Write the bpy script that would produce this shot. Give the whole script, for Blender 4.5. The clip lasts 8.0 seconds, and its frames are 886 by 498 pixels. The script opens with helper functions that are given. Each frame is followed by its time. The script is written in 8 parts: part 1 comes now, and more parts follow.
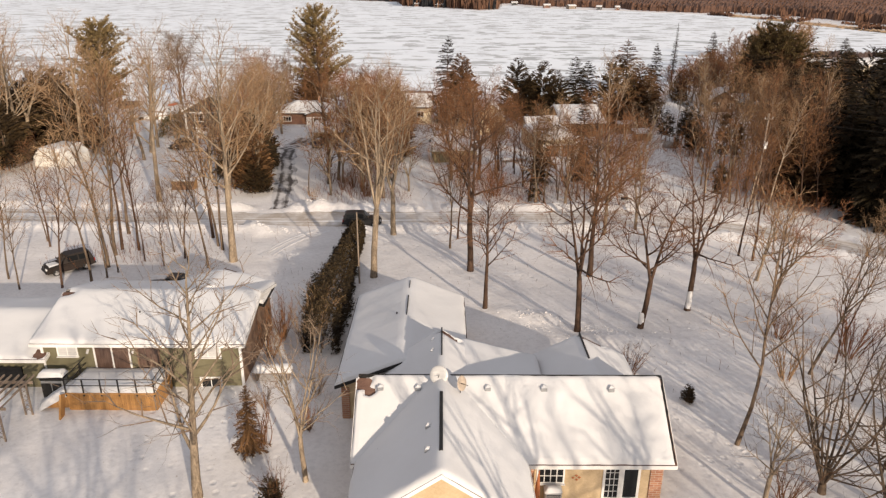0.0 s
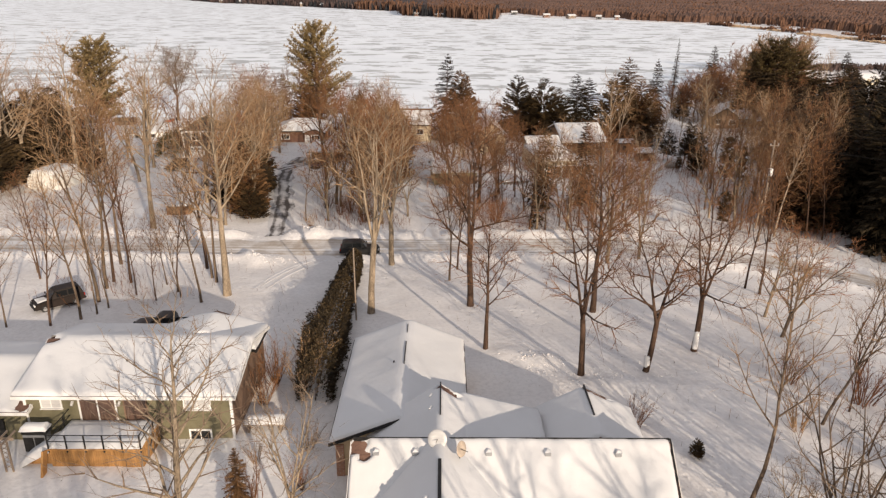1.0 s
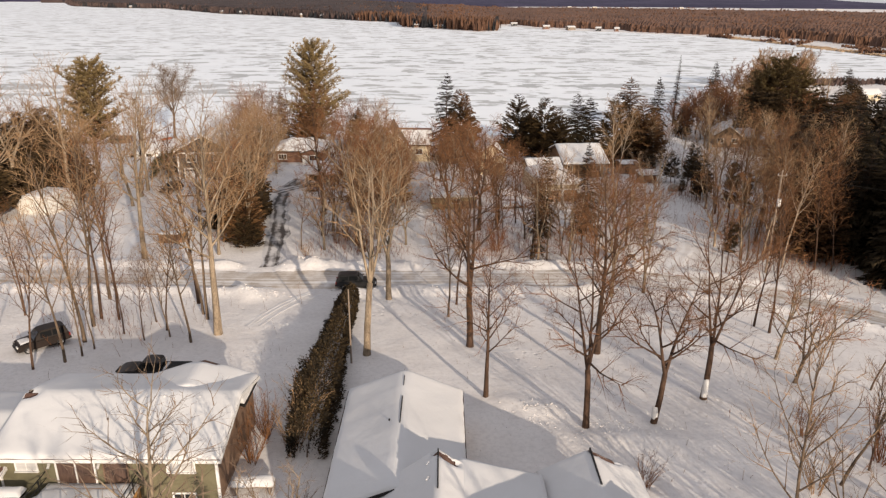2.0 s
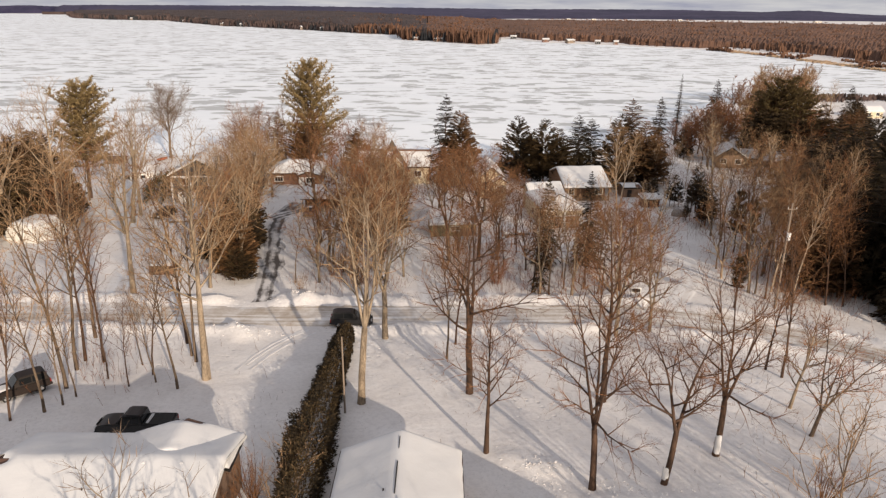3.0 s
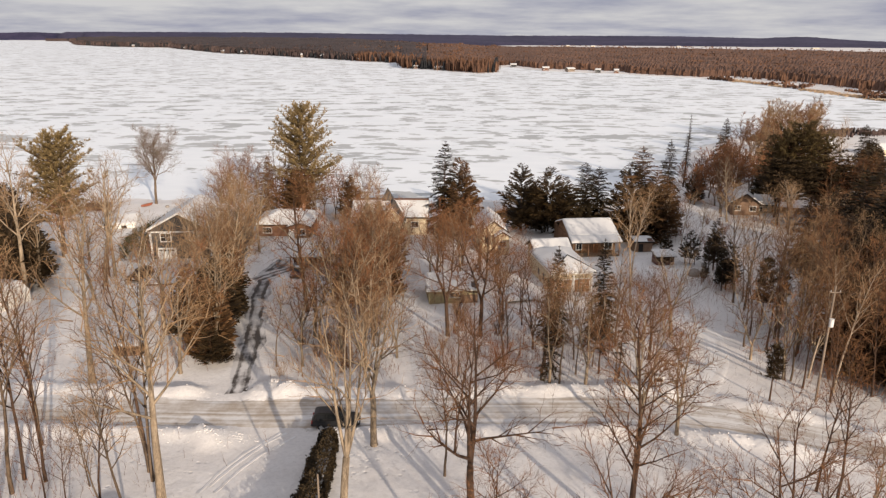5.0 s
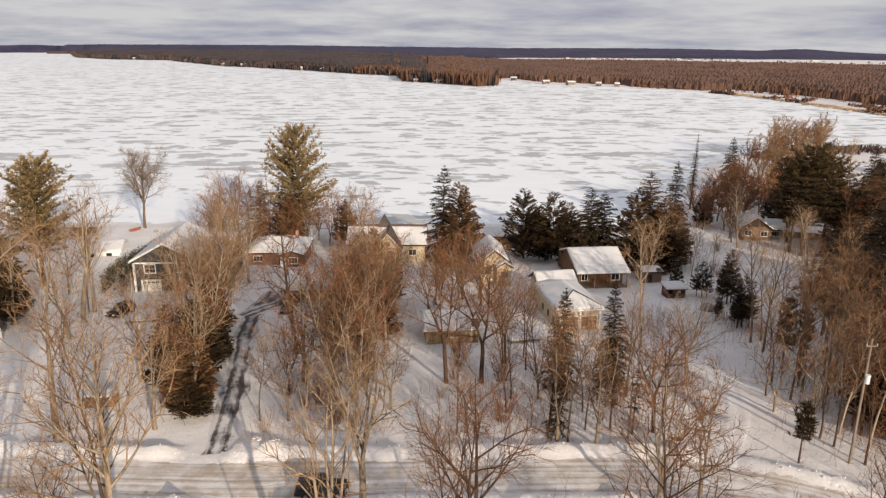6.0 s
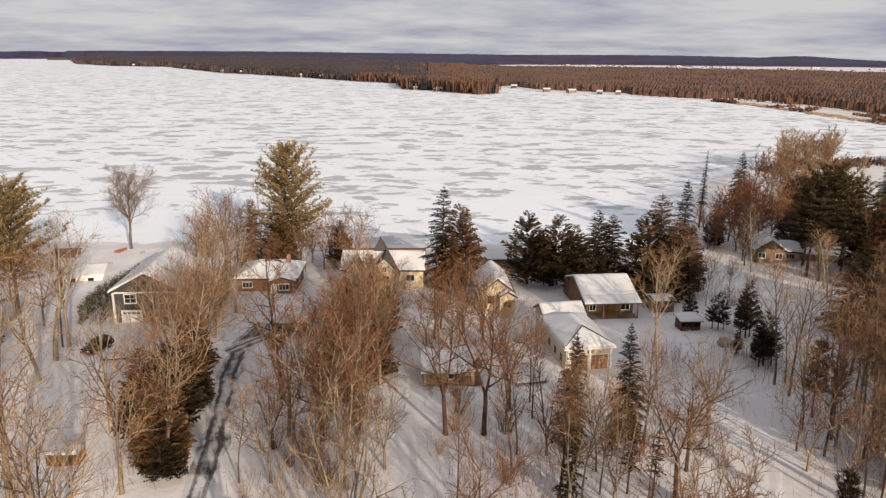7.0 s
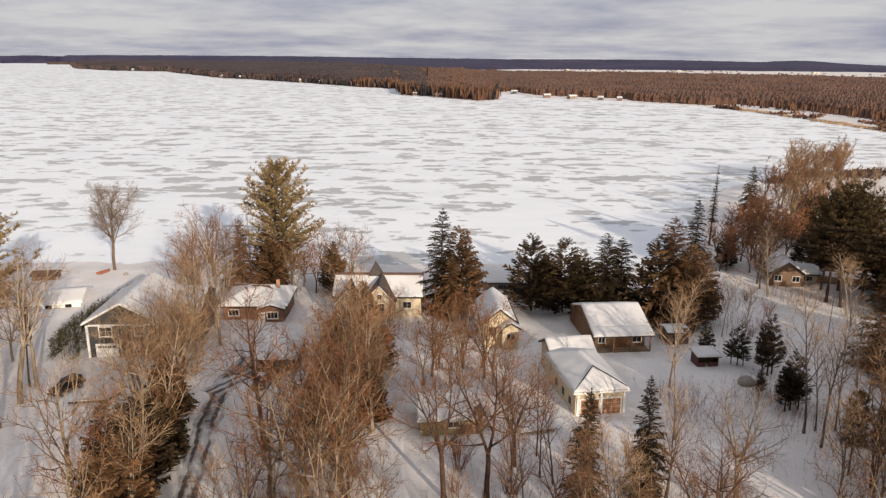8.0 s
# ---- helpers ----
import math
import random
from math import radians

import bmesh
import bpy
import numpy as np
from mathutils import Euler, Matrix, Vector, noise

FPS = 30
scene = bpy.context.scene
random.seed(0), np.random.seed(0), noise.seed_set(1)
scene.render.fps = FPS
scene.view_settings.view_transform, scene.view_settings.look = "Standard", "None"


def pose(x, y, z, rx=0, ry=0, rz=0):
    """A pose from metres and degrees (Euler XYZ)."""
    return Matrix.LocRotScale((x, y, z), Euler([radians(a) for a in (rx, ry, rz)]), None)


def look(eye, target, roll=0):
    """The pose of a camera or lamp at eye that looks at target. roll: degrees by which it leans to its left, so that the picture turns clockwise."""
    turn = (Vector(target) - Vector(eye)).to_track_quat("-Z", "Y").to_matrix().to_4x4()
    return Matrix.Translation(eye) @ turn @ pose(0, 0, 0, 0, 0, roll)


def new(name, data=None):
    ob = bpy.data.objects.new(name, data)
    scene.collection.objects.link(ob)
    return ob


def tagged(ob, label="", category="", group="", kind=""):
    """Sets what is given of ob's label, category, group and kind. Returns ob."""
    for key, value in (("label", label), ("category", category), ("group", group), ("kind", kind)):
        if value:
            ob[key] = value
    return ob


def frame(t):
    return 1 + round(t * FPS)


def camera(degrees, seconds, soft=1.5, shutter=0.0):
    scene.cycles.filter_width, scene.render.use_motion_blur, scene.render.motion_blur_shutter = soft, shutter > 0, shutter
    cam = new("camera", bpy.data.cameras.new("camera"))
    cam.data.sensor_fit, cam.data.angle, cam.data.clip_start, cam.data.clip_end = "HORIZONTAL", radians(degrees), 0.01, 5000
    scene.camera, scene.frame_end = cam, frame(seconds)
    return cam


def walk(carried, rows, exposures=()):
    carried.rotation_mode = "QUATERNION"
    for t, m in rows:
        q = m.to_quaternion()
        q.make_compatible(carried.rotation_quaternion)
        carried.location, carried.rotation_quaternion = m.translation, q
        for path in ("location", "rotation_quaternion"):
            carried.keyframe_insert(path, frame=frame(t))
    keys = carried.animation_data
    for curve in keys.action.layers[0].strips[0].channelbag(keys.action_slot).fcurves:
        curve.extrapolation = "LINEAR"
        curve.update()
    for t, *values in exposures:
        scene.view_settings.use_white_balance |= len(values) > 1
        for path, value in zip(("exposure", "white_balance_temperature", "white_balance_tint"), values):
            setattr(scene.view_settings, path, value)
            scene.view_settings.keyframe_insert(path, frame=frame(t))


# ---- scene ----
cam = camera(64.5, 8.0, 1.3)
METRES, EYE, TILT, LEAN, TURN = 46.0, 27.6, -21.0, -0.25, 0.0
ROWS = [
    (0.0, 0.0, 0.0, 0.0, 0.0, 0.0, -0.0),
    (0.5, 0.0015, 0.0171, 0.0286, 0.01, 0.24, -0.01),
    (1.0, 0.0017, 0.0388, 0.0583, -0.0, 0.58, 0.01),
    (1.5, 0.0027, 0.0638, 0.0888, -0.0, 0.92, -0.01),
    (3.0, 0.0066, 0.1486, 0.1843, -0.05, 2.15, -0.04),
    (3.5, 0.0076, 0.1858, 0.2188, -0.06, 2.56, -0.04),
    (4.0, 0.0091, 0.2312, 0.2564, -0.06, 3.05, -0.04),
    (4.5, 0.0103, 0.2844, 0.2948, -0.05, 3.55, -0.02),
    (6.0, 0.0187, 0.4726, 0.4203, -0.01, 4.98, 0.01),
    (6.5, 0.0195, 0.5451, 0.4662, -0.03, 5.27, -0.03),
    (7.0, 0.0201, 0.6202, 0.5133, -0.03, 5.46, -0.04),
    (7.5, 0.0219, 0.6985, 0.5616, -0.04, 5.61, -0.06),
    (8.0, 0.0244, 0.779, 0.6107, -0.04, 5.78, -0.05),
]
walk(cam, [(t, pose(0, 0, EYE, TILT, LEAN, TURN) @ pose(METRES * x, METRES * y, METRES * z, 90 + pitch, roll, yaw)) for t, x, y, z, yaw, pitch, roll in ROWS])

# ---- light ----
SUN_EL, SUN_AZ = 16.0, 27.0  # degrees: height, and turn of the shadows to the left of +y


def make_world():
    world = bpy.data.worlds.new("winter_sky")
    scene.world = world
    world.use_nodes = True
    nt = world.node_tree
    nt.nodes.clear()
    out = nt.nodes.new("ShaderNodeOutputWorld")
    back = nt.nodes.new("ShaderNodeBackground")
    sky = nt.nodes.new("ShaderNodeTexSky")
    sky.sky_type, sky.sun_disc = "NISHITA", False
    sky.sun_elevation, sky.sun_rotation = radians(SUN_EL), radians(180 - SUN_AZ)
    sky.air_density, sky.dust_density = 1.0, 1.5
    # a thin, broken layer of cloud, drawn out along the horizon
    co = nt.nodes.new("ShaderNodeTexCoord")
    sep = nt.nodes.new("ShaderNodeSeparateXYZ")
    nt.links.new(co.outputs["Generated"], sep.inputs[0])
    add = nt.nodes.new("ShaderNodeMath")
    add.operation = "ADD"
    add.inputs[1].default_value = 0.10
    nt.links.new(sep.outputs["Z"], add.inputs[0])
    flat = nt.nodes.new("ShaderNodeCombineXYZ")
    for i, axis in enumerate("XY"):
        div = nt.nodes.new("ShaderNodeMath")
        div.operation = "DIVIDE"
        nt.links.new(sep.outputs[axis], div.inputs[0])
        nt.links.new(add.outputs[0], div.inputs[1])
        nt.links.new(div.outputs[0], flat.inputs[i])
    noise_tex = nt.nodes.new("ShaderNodeTexNoise")
    noise_tex.inputs["Scale"].default_value = 0.55
    noise_tex.inputs["Detail"].default_value = 7
    noise_tex.inputs["Roughness"].default_value = 0.6
    nt.links.new(flat.outputs[0], noise_tex.inputs["Vector"])
    ramp = nt.nodes.new("ShaderNodeValToRGB")
    ramp.color_ramp.elements[0].position, ramp.color_ramp.elements[0].color = 0.36, (0, 0, 0, 1)
    ramp.color_ramp.elements[1].position, ramp.color_ramp.elements[1].color = 0.60, (1, 1, 1, 1)
    nt.links.new(noise_tex.outputs["Fac"], ramp.inputs["Fac"])
    cloud = nt.nodes.new("ShaderNodeMix")
    cloud.data_type = "RGBA"
    cloud.inputs["A"].default_value = CLOUD_DARK
    cloud.inputs["B"].default_value = CLOUD_LIGHT
    nt.links.new(ramp.outputs["Color"], cloud.inputs["Factor"])
    mix = nt.nodes.new("ShaderNodeMix")
    mix.data_type = "RGBA"
    mix.inputs["Factor"].default_value = 0.93
    nt.links.new(sky.outputs[0], mix.inputs["A"])
    nt.links.new(cloud.outputs["Result"], mix.inputs["B"])
    nt.links.new(mix.outputs["Result"], back.inputs["Color"])
    back.inputs["Strength"].default_value = SKY_STRENGTH
    nt.links.new(back.outputs[0], out.inputs[0])


CLOUD_DARK, CLOUD_LIGHT = (3.85, 3.95, 5.0, 1), (6.85, 6.75, 6.9, 1)
SKY_STRENGTH = 0.085
make_world()

sun_data = bpy.data.lights.new("sun", "SUN")
sun_data.energy, sun_data.angle, sun_data.color = 4.7, radians(0.6), (1.0, 0.838, 0.668)
sun = new("sun", sun_data)
sun.matrix_world = look((0, 0, 0), (-math.sin(radians(SUN_AZ)), math.cos(radians(SUN_AZ)), -math.tan(radians(SUN_EL))))
sun.location = (60, -120, 80)
scene.view_settings.exposure = 0.12

# ---- materials ----
def noise_node(nt, coord, scale, detail=5, rough=0.55, stretch=None):
    if stretch:
        m = nt.nodes.new("ShaderNodeMapping")
        m.inputs["Scale"].default_value = stretch
        nt.links.new(coord, m.inputs["Vector"])
        coord = m.outputs["Vector"]
    n = nt.nodes.new("ShaderNodeTexNoise")
    n.inputs["Scale"].default_value = scale
    n.inputs["Detail"].default_value = detail
    n.inputs["Roughness"].default_value = rough
    nt.links.new(coord, n.inputs["Vector"])
    return n.outputs["Fac"]


def ramp_node(nt, fac, stops):
    r = nt.nodes.new("ShaderNodeValToRGB")
    while len(r.color_ramp.elements) < len(stops):
        r.color_ramp.elements.new(0.5)
    for e, (p, c) in zip(r.color_ramp.elements, stops):
        e.position, e.color = p, (*c, 1)
    nt.links.new(fac, r.inputs["Fac"])
    return r.outputs["Color"]


def mix_node(nt, fac, a, b):
    m = nt.nodes.new("ShaderNodeMix")
    m.data_type = "RGBA"
    for key, v in (("Factor", fac), ("A", a), ("B", b)):
        if isinstance(v, (int, float)):
            m.inputs[key].default_value = v
        elif isinstance(v, tuple):
            m.inputs[key].default_value = (*v, 1)
        else:
            nt.links.new(v, m.inputs[key])
    return m.outputs["Result"]


def material(name, dark, light, scale=3.0, rough=0.8, bump=0.02, metal=0.0, fine=None, stretch=None, world_space=False, random=0.0, spec=0.3, island=0.0):
    """A surface that varies between two colours at two scales, with a fine relief."""
    m = bpy.data.materials.new(name)
    m.use_nodes = True
    nt = m.node_tree
    bsdf = nt.nodes["Principled BSDF"]
    bsdf.inputs["Roughness"].default_value = rough
    bsdf.inputs["Metallic"].default_value = metal
    bsdf.inputs["Specular IOR Level"].default_value = spec
    if world_space:
        coord = nt.nodes.new("ShaderNodeNewGeometry").outputs["Position"]
    else:
        coord = nt.nodes.new("ShaderNodeTexCoord").outputs["Object"]
    big = noise_node(nt, coord, scale, 4, 0.55, stretch)
    small = noise_node(nt, coord, fine or scale * 9, 3, 0.6, stretch)
    both = nt.nodes.new("ShaderNodeMath")
    both.operation = "MULTIPLY_ADD"
    both.inputs[1].default_value = 0.45
    nt.links.new(small, both.inputs[0])
    half = nt.nodes.new("ShaderNodeMath")
    half.operation = "MULTIPLY"
    half.inputs[1].default_value = 0.55
    nt.links.new(big, half.inputs[0])
    nt.links.new(half.outputs[0], both.inputs[2])
    col = ramp_node(nt, both.outputs[0], [(0.34, dark), (0.66, light)])
    if random:
        info = nt.nodes.new("ShaderNodeObjectInfo")
        hsv = nt.nodes.new("ShaderNodeHueSaturation")
        rng = nt.nodes.new("ShaderNodeMapRange")
        rng.inputs["To Min"].default_value, rng.inputs["To Max"].default_value = 1 - random, 1 + random
        nt.links.new(info.outputs["Random"], rng.inputs["Value"])
        nt.links.new(rng.outputs["Result"], hsv.inputs["Value"])
        nt.links.new(col, hsv.inputs["Color"])
        col = hsv.outputs["Color"]
    if island:
        # tree from tree, spray from spray
        rng = nt.nodes.new("ShaderNodeMapRange")
        rng.inputs["To Min"].default_value, rng.inputs["To Max"].default_value = 1 - island, 1 + island
        nt.links.new(nt.nodes.new("ShaderNodeNewGeometry").outputs["Random Per Island"], rng.inputs["Value"])
        hsv = nt.nodes.new("ShaderNodeHueSaturation")
        nt.links.new(rng.outputs["Result"], hsv.inputs["Value"])
        nt.links.new(col, hsv.inputs["Color"])
        col = hsv.outputs["Color"]
    nt.links.new(col, bsdf.inputs["Base Color"])
    if bump:
        b = nt.nodes.new("ShaderNodeBump")
        b.inputs["Distance"].default_value = bump
        b.inputs["Strength"].default_value = 0.8
        nt.links.new(both.outputs[0], b.inputs["Height"])
        nt.links.new(b.outputs["Normal"], bsdf.inputs["Normal"])
    return m


def snow_material(name, low, high, relief, with_litter):
    """Settled snow: drifts, a crust, and (on open ground) the odd twig and old footprint."""
    m = bpy.data.materials.new(name)
    m.use_nodes = True
    nt = m.node_tree
    bsdf = nt.nodes["Principled BSDF"]
    bsdf.inputs["Roughness"].default_value = 0.75
    bsdf.inputs["Specular IOR Level"].default_value = 0.25
    coord = nt.nodes.new("ShaderNodeNewGeometry").outputs["Position"]
    drift = noise_node(nt, coord, 0.16, 5, 0.55)
    crust = noise_node(nt, coord, 1.3, 6, 0.62)
    col = ramp_node(nt, drift, [(0.3, low), (0.7, high)])
    if with_litter:
        # wind crust and thawed grains: small mottles a hand to a stride across
        grain = noise_node(nt, coord, 2.6, 6, 0.7)
        col = mix_node(nt, ramp_node(nt, grain, [(0.34, (0.42, 0.42, 0.42)), (0.55, (0, 0, 0))]), col, tuple(0.78 * v for v in low))
        litter = noise_node(nt, coord, 5.5, 2, 0.5, (1.0, 0.55, 1.0))
        speck = ramp_node(nt, litter, [(0.71, (0, 0, 0)), (0.76, (0.55, 0.55, 0.55))])
        col = mix_node(nt, speck, col, (0.33, 0.25, 0.18))
    nt.links.new(col, bsdf.inputs["Base Color"])
    b1 = nt.nodes.new("ShaderNodeBump")
    b1.inputs["Distance"].default_value, b1.inputs["Strength"].default_value = relief * 4, 0.5
    nt.links.new(drift, b1.inputs["Height"])
    b2 = nt.nodes.new("ShaderNodeBump")
    b2.inputs["Distance"].default_value, b2.inputs["Strength"].default_value = relief, 0.7
    nt.links.new(crust, b2.inputs["Height"])
    nt.links.new(b1.outputs["Normal"], b2.inputs["Normal"])
    last = b2
    if with_litter:
        # old footprints and fallen clumps, in trails
        cell = nt.nodes.new("ShaderNodeTexVoronoi")
        cell.inputs["Scale"].default_value = 1.25
        nt.links.new(coord, cell.inputs["Vector"])
        pit = ramp_node(nt, cell.outputs["Distance"], [(0.10, (0, 0, 0)), (0.30, (1, 1, 1))])
        trail = ramp_node(nt, noise_node(nt, coord, 0.09, 4, 0.6), [(0.5, (0, 0, 0)), (0.62, (0.8, 0.8, 0.8))])
        b3 = nt.nodes.new("ShaderNodeBump")
        b3.inputs["Distance"].default_value = 0.06
        nt.links.new(trail, b3.inputs["Strength"])
        nt.links.new(pit, b3.inputs["Height"])
        nt.links.new(b2.outputs["Normal"], b3.inputs["Normal"])
        last = b3
    nt.links.new(last.outputs["Normal"], bsdf.inputs["Normal"])
    return m


def ice_material():
    """Lake ice: wind-packed snow, with bare grey ice showing through in ragged islands."""
    m = bpy.data.materials.new("lake_ice")
    m.use_nodes = True
    nt = m.node_tree
    bsdf = nt.nodes["Principled BSDF"]
    coord = nt.nodes.new("ShaderNodeNewGeometry").outputs["Position"]
    wide = noise_node(nt, coord, 0.118, 2, 0.5, (0.6, 1.0, 1.0))
    fine = noise_node(nt, coord, 0.33, 4, 0.55, (0.6, 1.0, 1.0))
    mx = nt.nodes.new("ShaderNodeMath")
    mx.operation = "MULTIPLY_ADD"
    mx.inputs[1].default_value = 0.66
    nt.links.new(wide, mx.inputs[0])
    hf = nt.nodes.new("ShaderNodeMath")
    hf.operation = "MULTIPLY"
    hf.inputs[1].default_value = 0.34
    nt.links.new(fine, hf.inputs[0])
    nt.links.new(hf.outputs[0], mx.inputs[2])
    # deeper drifts along the near shore cover most of the ice
    sep = nt.nodes.new("ShaderNodeSeparateXYZ")
    nt.links.new(coord, sep.inputs[0])
    bank = nt.nodes.new("ShaderNodeMapRange")
    bank.inputs["From Min"].default_value, bank.inputs["From Max"].default_value = 190, 285
    bank.inputs["To Min"].default_value, bank.inputs["To Max"].default_value = 0.05, 0.0
    nt.links.new(sep.outputs["Y"], bank.inputs["Value"])
    deep = nt.nodes.new("ShaderNodeMath")
    deep.operation = "ADD"
    nt.links.new(mx.outputs[0], deep.inputs[0])
    nt.links.new(bank.outputs["Result"], deep.inputs[1])
    patch = ramp_node(nt, deep.outputs[0], [(0.438, (0, 0, 0)), (0.471, (1, 1, 1))])
    huge = noise_node(nt, coord, 0.012, 3, 0.5)
    ice = ramp_node(nt, huge, [(0.3, (0.445, 0.46, 0.465)), (0.7, (0.565, 0.575, 0.575))])
    drift = ramp_node(nt, noise_node(nt, coord, 0.09, 4, 0.6, (0.4, 1.0, 1.0)), [(0.3, (0.845, 0.885, 0.92)), (0.62, (0.92, 0.955, 0.985))])
    col = mix_node(nt, patch, ice, drift)
    nt.links.new(col, bsdf.inputs["Base Color"])
    bsdf.inputs["Roughness"].default_value = 0.6
    bsdf.inputs["Specular IOR Level"].default_value = 0.2
    b = nt.nodes.new("ShaderNodeBump")
    b.inputs["Distance"].default_value, b.inputs["Strength"].default_value = 0.25, 0.6
    nt.links.new(mx.outputs[0], b.inputs["Height"])
    nt.links.new(b.outputs["Normal"], bsdf.inputs["Normal"])
    return m


def road_material(name, snow, dirt, lo, hi, stretch, scale=1.0, tracks=False):
    """Driven snow: streaks of grit along the way."""
    m = bpy.data.materials.new(name)
    m.use_nodes = True
    nt = m.node_tree
    bsdf = nt.nodes["Principled BSDF"]
    bsdf.inputs["Roughness"].default_value = 0.7
    coord = nt.nodes.new("ShaderNodeTexCoord").outputs["UV"]
    streak = noise_node(nt, coord, scale, 5, 0.62, stretch)
    pos = nt.nodes.new("ShaderNodeNewGeometry").outputs["Position"]
    blot = noise_node(nt, pos, 0.22 if tracks else 0.5, 6, 0.66)
    ad = nt.nodes.new("ShaderNodeMath")
    ad.operation = "MULTIPLY_ADD"
    ad.inputs[1].default_value = 0.62 if tracks else 0.4
    nt.links.new(blot, ad.inputs[0])
    hf = nt.nodes.new("ShaderNodeMath")
    hf.operation = "MULTIPLY"
    hf.inputs[1].default_value = 0.38 if tracks else 0.6
    nt.links.new(streak, hf.inputs[0])
    nt.links.new(hf.outputs[0], ad.inputs[2])
    mixed = ad.outputs[0]
    if tracks:
        # two worn wheel tracks with a snowy crown between them
        sep = nt.nodes.new("ShaderNodeSeparateXYZ")
        nt.links.new(coord, sep.inputs[0])
        side = nt.nodes.new("ShaderNodeMath")
        side.operation = "ABSOLUTE"
        stray = nt.nodes.new("ShaderNodeMath")
        stray.operation = "MULTIPLY_ADD"
        stray.inputs[1].default_value = 1.2
        nt.links.new(noise_node(nt, pos, 0.35, 5, 0.65), stray.inputs[0])
        shift = nt.nodes.new("ShaderNodeMath")
        shift.operation = "SUBTRACT"
        shift.inputs[1].default_value = 0.6
        nt.links.new(sep.outputs["Y"], shift.inputs[0])
        nt.links.new(shift.outputs[0], stray.inputs[2])
        nt.links.new(stray.outputs[0], side.inputs[0])
        worn = ramp_node(nt, side.outputs[0], [(0.0, (0.36, 0.36, 0.36)), (0.36, (0.5, 0.5, 0.5)), (0.6, (1, 1, 1)), (0.86, (0.95, 0.95, 0.95)), (1.0, (0.25, 0.25, 0.25))])
        bw = nt.nodes.new("ShaderNodeRGBToBW")
        nt.links.new(worn, bw.inputs[0])
        both = nt.nodes.new("ShaderNodeMath")
        both.operation = "MULTIPLY_ADD"
        both.inputs[1].default_value = 0.17
        nt.links.new(bw.outputs[0], both.inputs[0])
        less = nt.nodes.new("ShaderNodeMath")
        less.operation = "SUBTRACT"
        less.inputs[1].default_value = 0.105
        nt.links.new(ad.outputs[0], less.inputs[0])
        nt.links.new(less.outputs[0], both.inputs[2])
        mixed = both.outputs[0]
    fac = ramp_node(nt, mixed, [(lo, (0, 0, 0)), (hi, (1, 1, 1))])
    nt.links.new(mix_node(nt, fac, snow, dirt), bsdf.inputs["Base Color"])
    b = nt.nodes.new("ShaderNodeBump")
    b.inputs["Distance"].default_value, b.inputs["Strength"].default_value = 0.08, 0.8
    nt.links.new(ad.outputs[0], b.inputs["Height"])
    nt.links.new(b.outputs["Normal"], bsdf.inputs["Normal"])
    return m


def banded_material(name, dark, light, pitch, axis="Z", depth=0.012, rough=0.75):
    """Lapped boards or shingles: a saw-tooth relief with grain between."""
    m = material(name, dark, light, 1.6, rough, 0.0, world_space=False)
    nt = m.node_tree
    bsdf = nt.nodes["Principled BSDF"]
    coord = nt.nodes.new("ShaderNodeTexCoord").outputs["Object"]
    wave = nt.nodes.new("ShaderNodeTexWave")
    wave.wave_type, wave.bands_direction, wave.wave_profile = "BANDS", axis, "SAW"
    wave.inputs["Scale"].default_value = 0.314 / pitch
    nt.links.new(coord, wave.inputs["Vector"])
    b = nt.nodes.new("ShaderNodeBump")
    b.inputs["Distance"].default_value, b.inputs["Strength"].default_value = depth, 1.0
    nt.links.new(wave.outputs["Fac"], b.inputs["Height"])
    nt.links.new(b.outputs["Normal"], bsdf.inputs["Normal"])
    return m


def brick_material(name, one, two, mortar):
    m = bpy.data.materials.new(name)
    m.use_nodes = True
    nt = m.node_tree
    bsdf = nt.nodes["Principled BSDF"]
    bsdf.inputs["Roughness"].default_value = 0.85
    coord = nt.nodes.new("ShaderNodeTexCoord").outputs["Object"]
    turn = nt.nodes.new("ShaderNodeMapping")
    turn.inputs["Rotation"].default_value = (radians(90), 0, 0)
    nt.links.new(coord, turn.inputs["Vector"])
    t = nt.nodes.new("ShaderNodeTexBrick")
    t.inputs["Color1"].default_value, t.inputs["Color2"].default_value, t.inputs["Mortar"].default_value = (*one, 1), (*two, 1), (*mortar, 1)
    t.inputs["Scale"].default_value = 1.0
    t.inputs["Brick Width"].default_value, t.inputs["Row Height"].default_value, t.inputs["Mortar Size"].default_value = 0.4, 0.15, 0.012
    nt.links.new(turn.outputs["Vector"], t.inputs["Vector"])
    nt.links.new(t.outputs["Color"], bsdf.inputs["Base Color"])
    b = nt.nodes.new("ShaderNodeBump")
    b.inputs["Distance"].default_value = 0.01
    nt.links.new(t.outputs["Fac"], b.inputs["Height"])
    b.invert = True
    nt.links.new(b.outputs["Normal"], bsdf.inputs["Normal"])
    return m


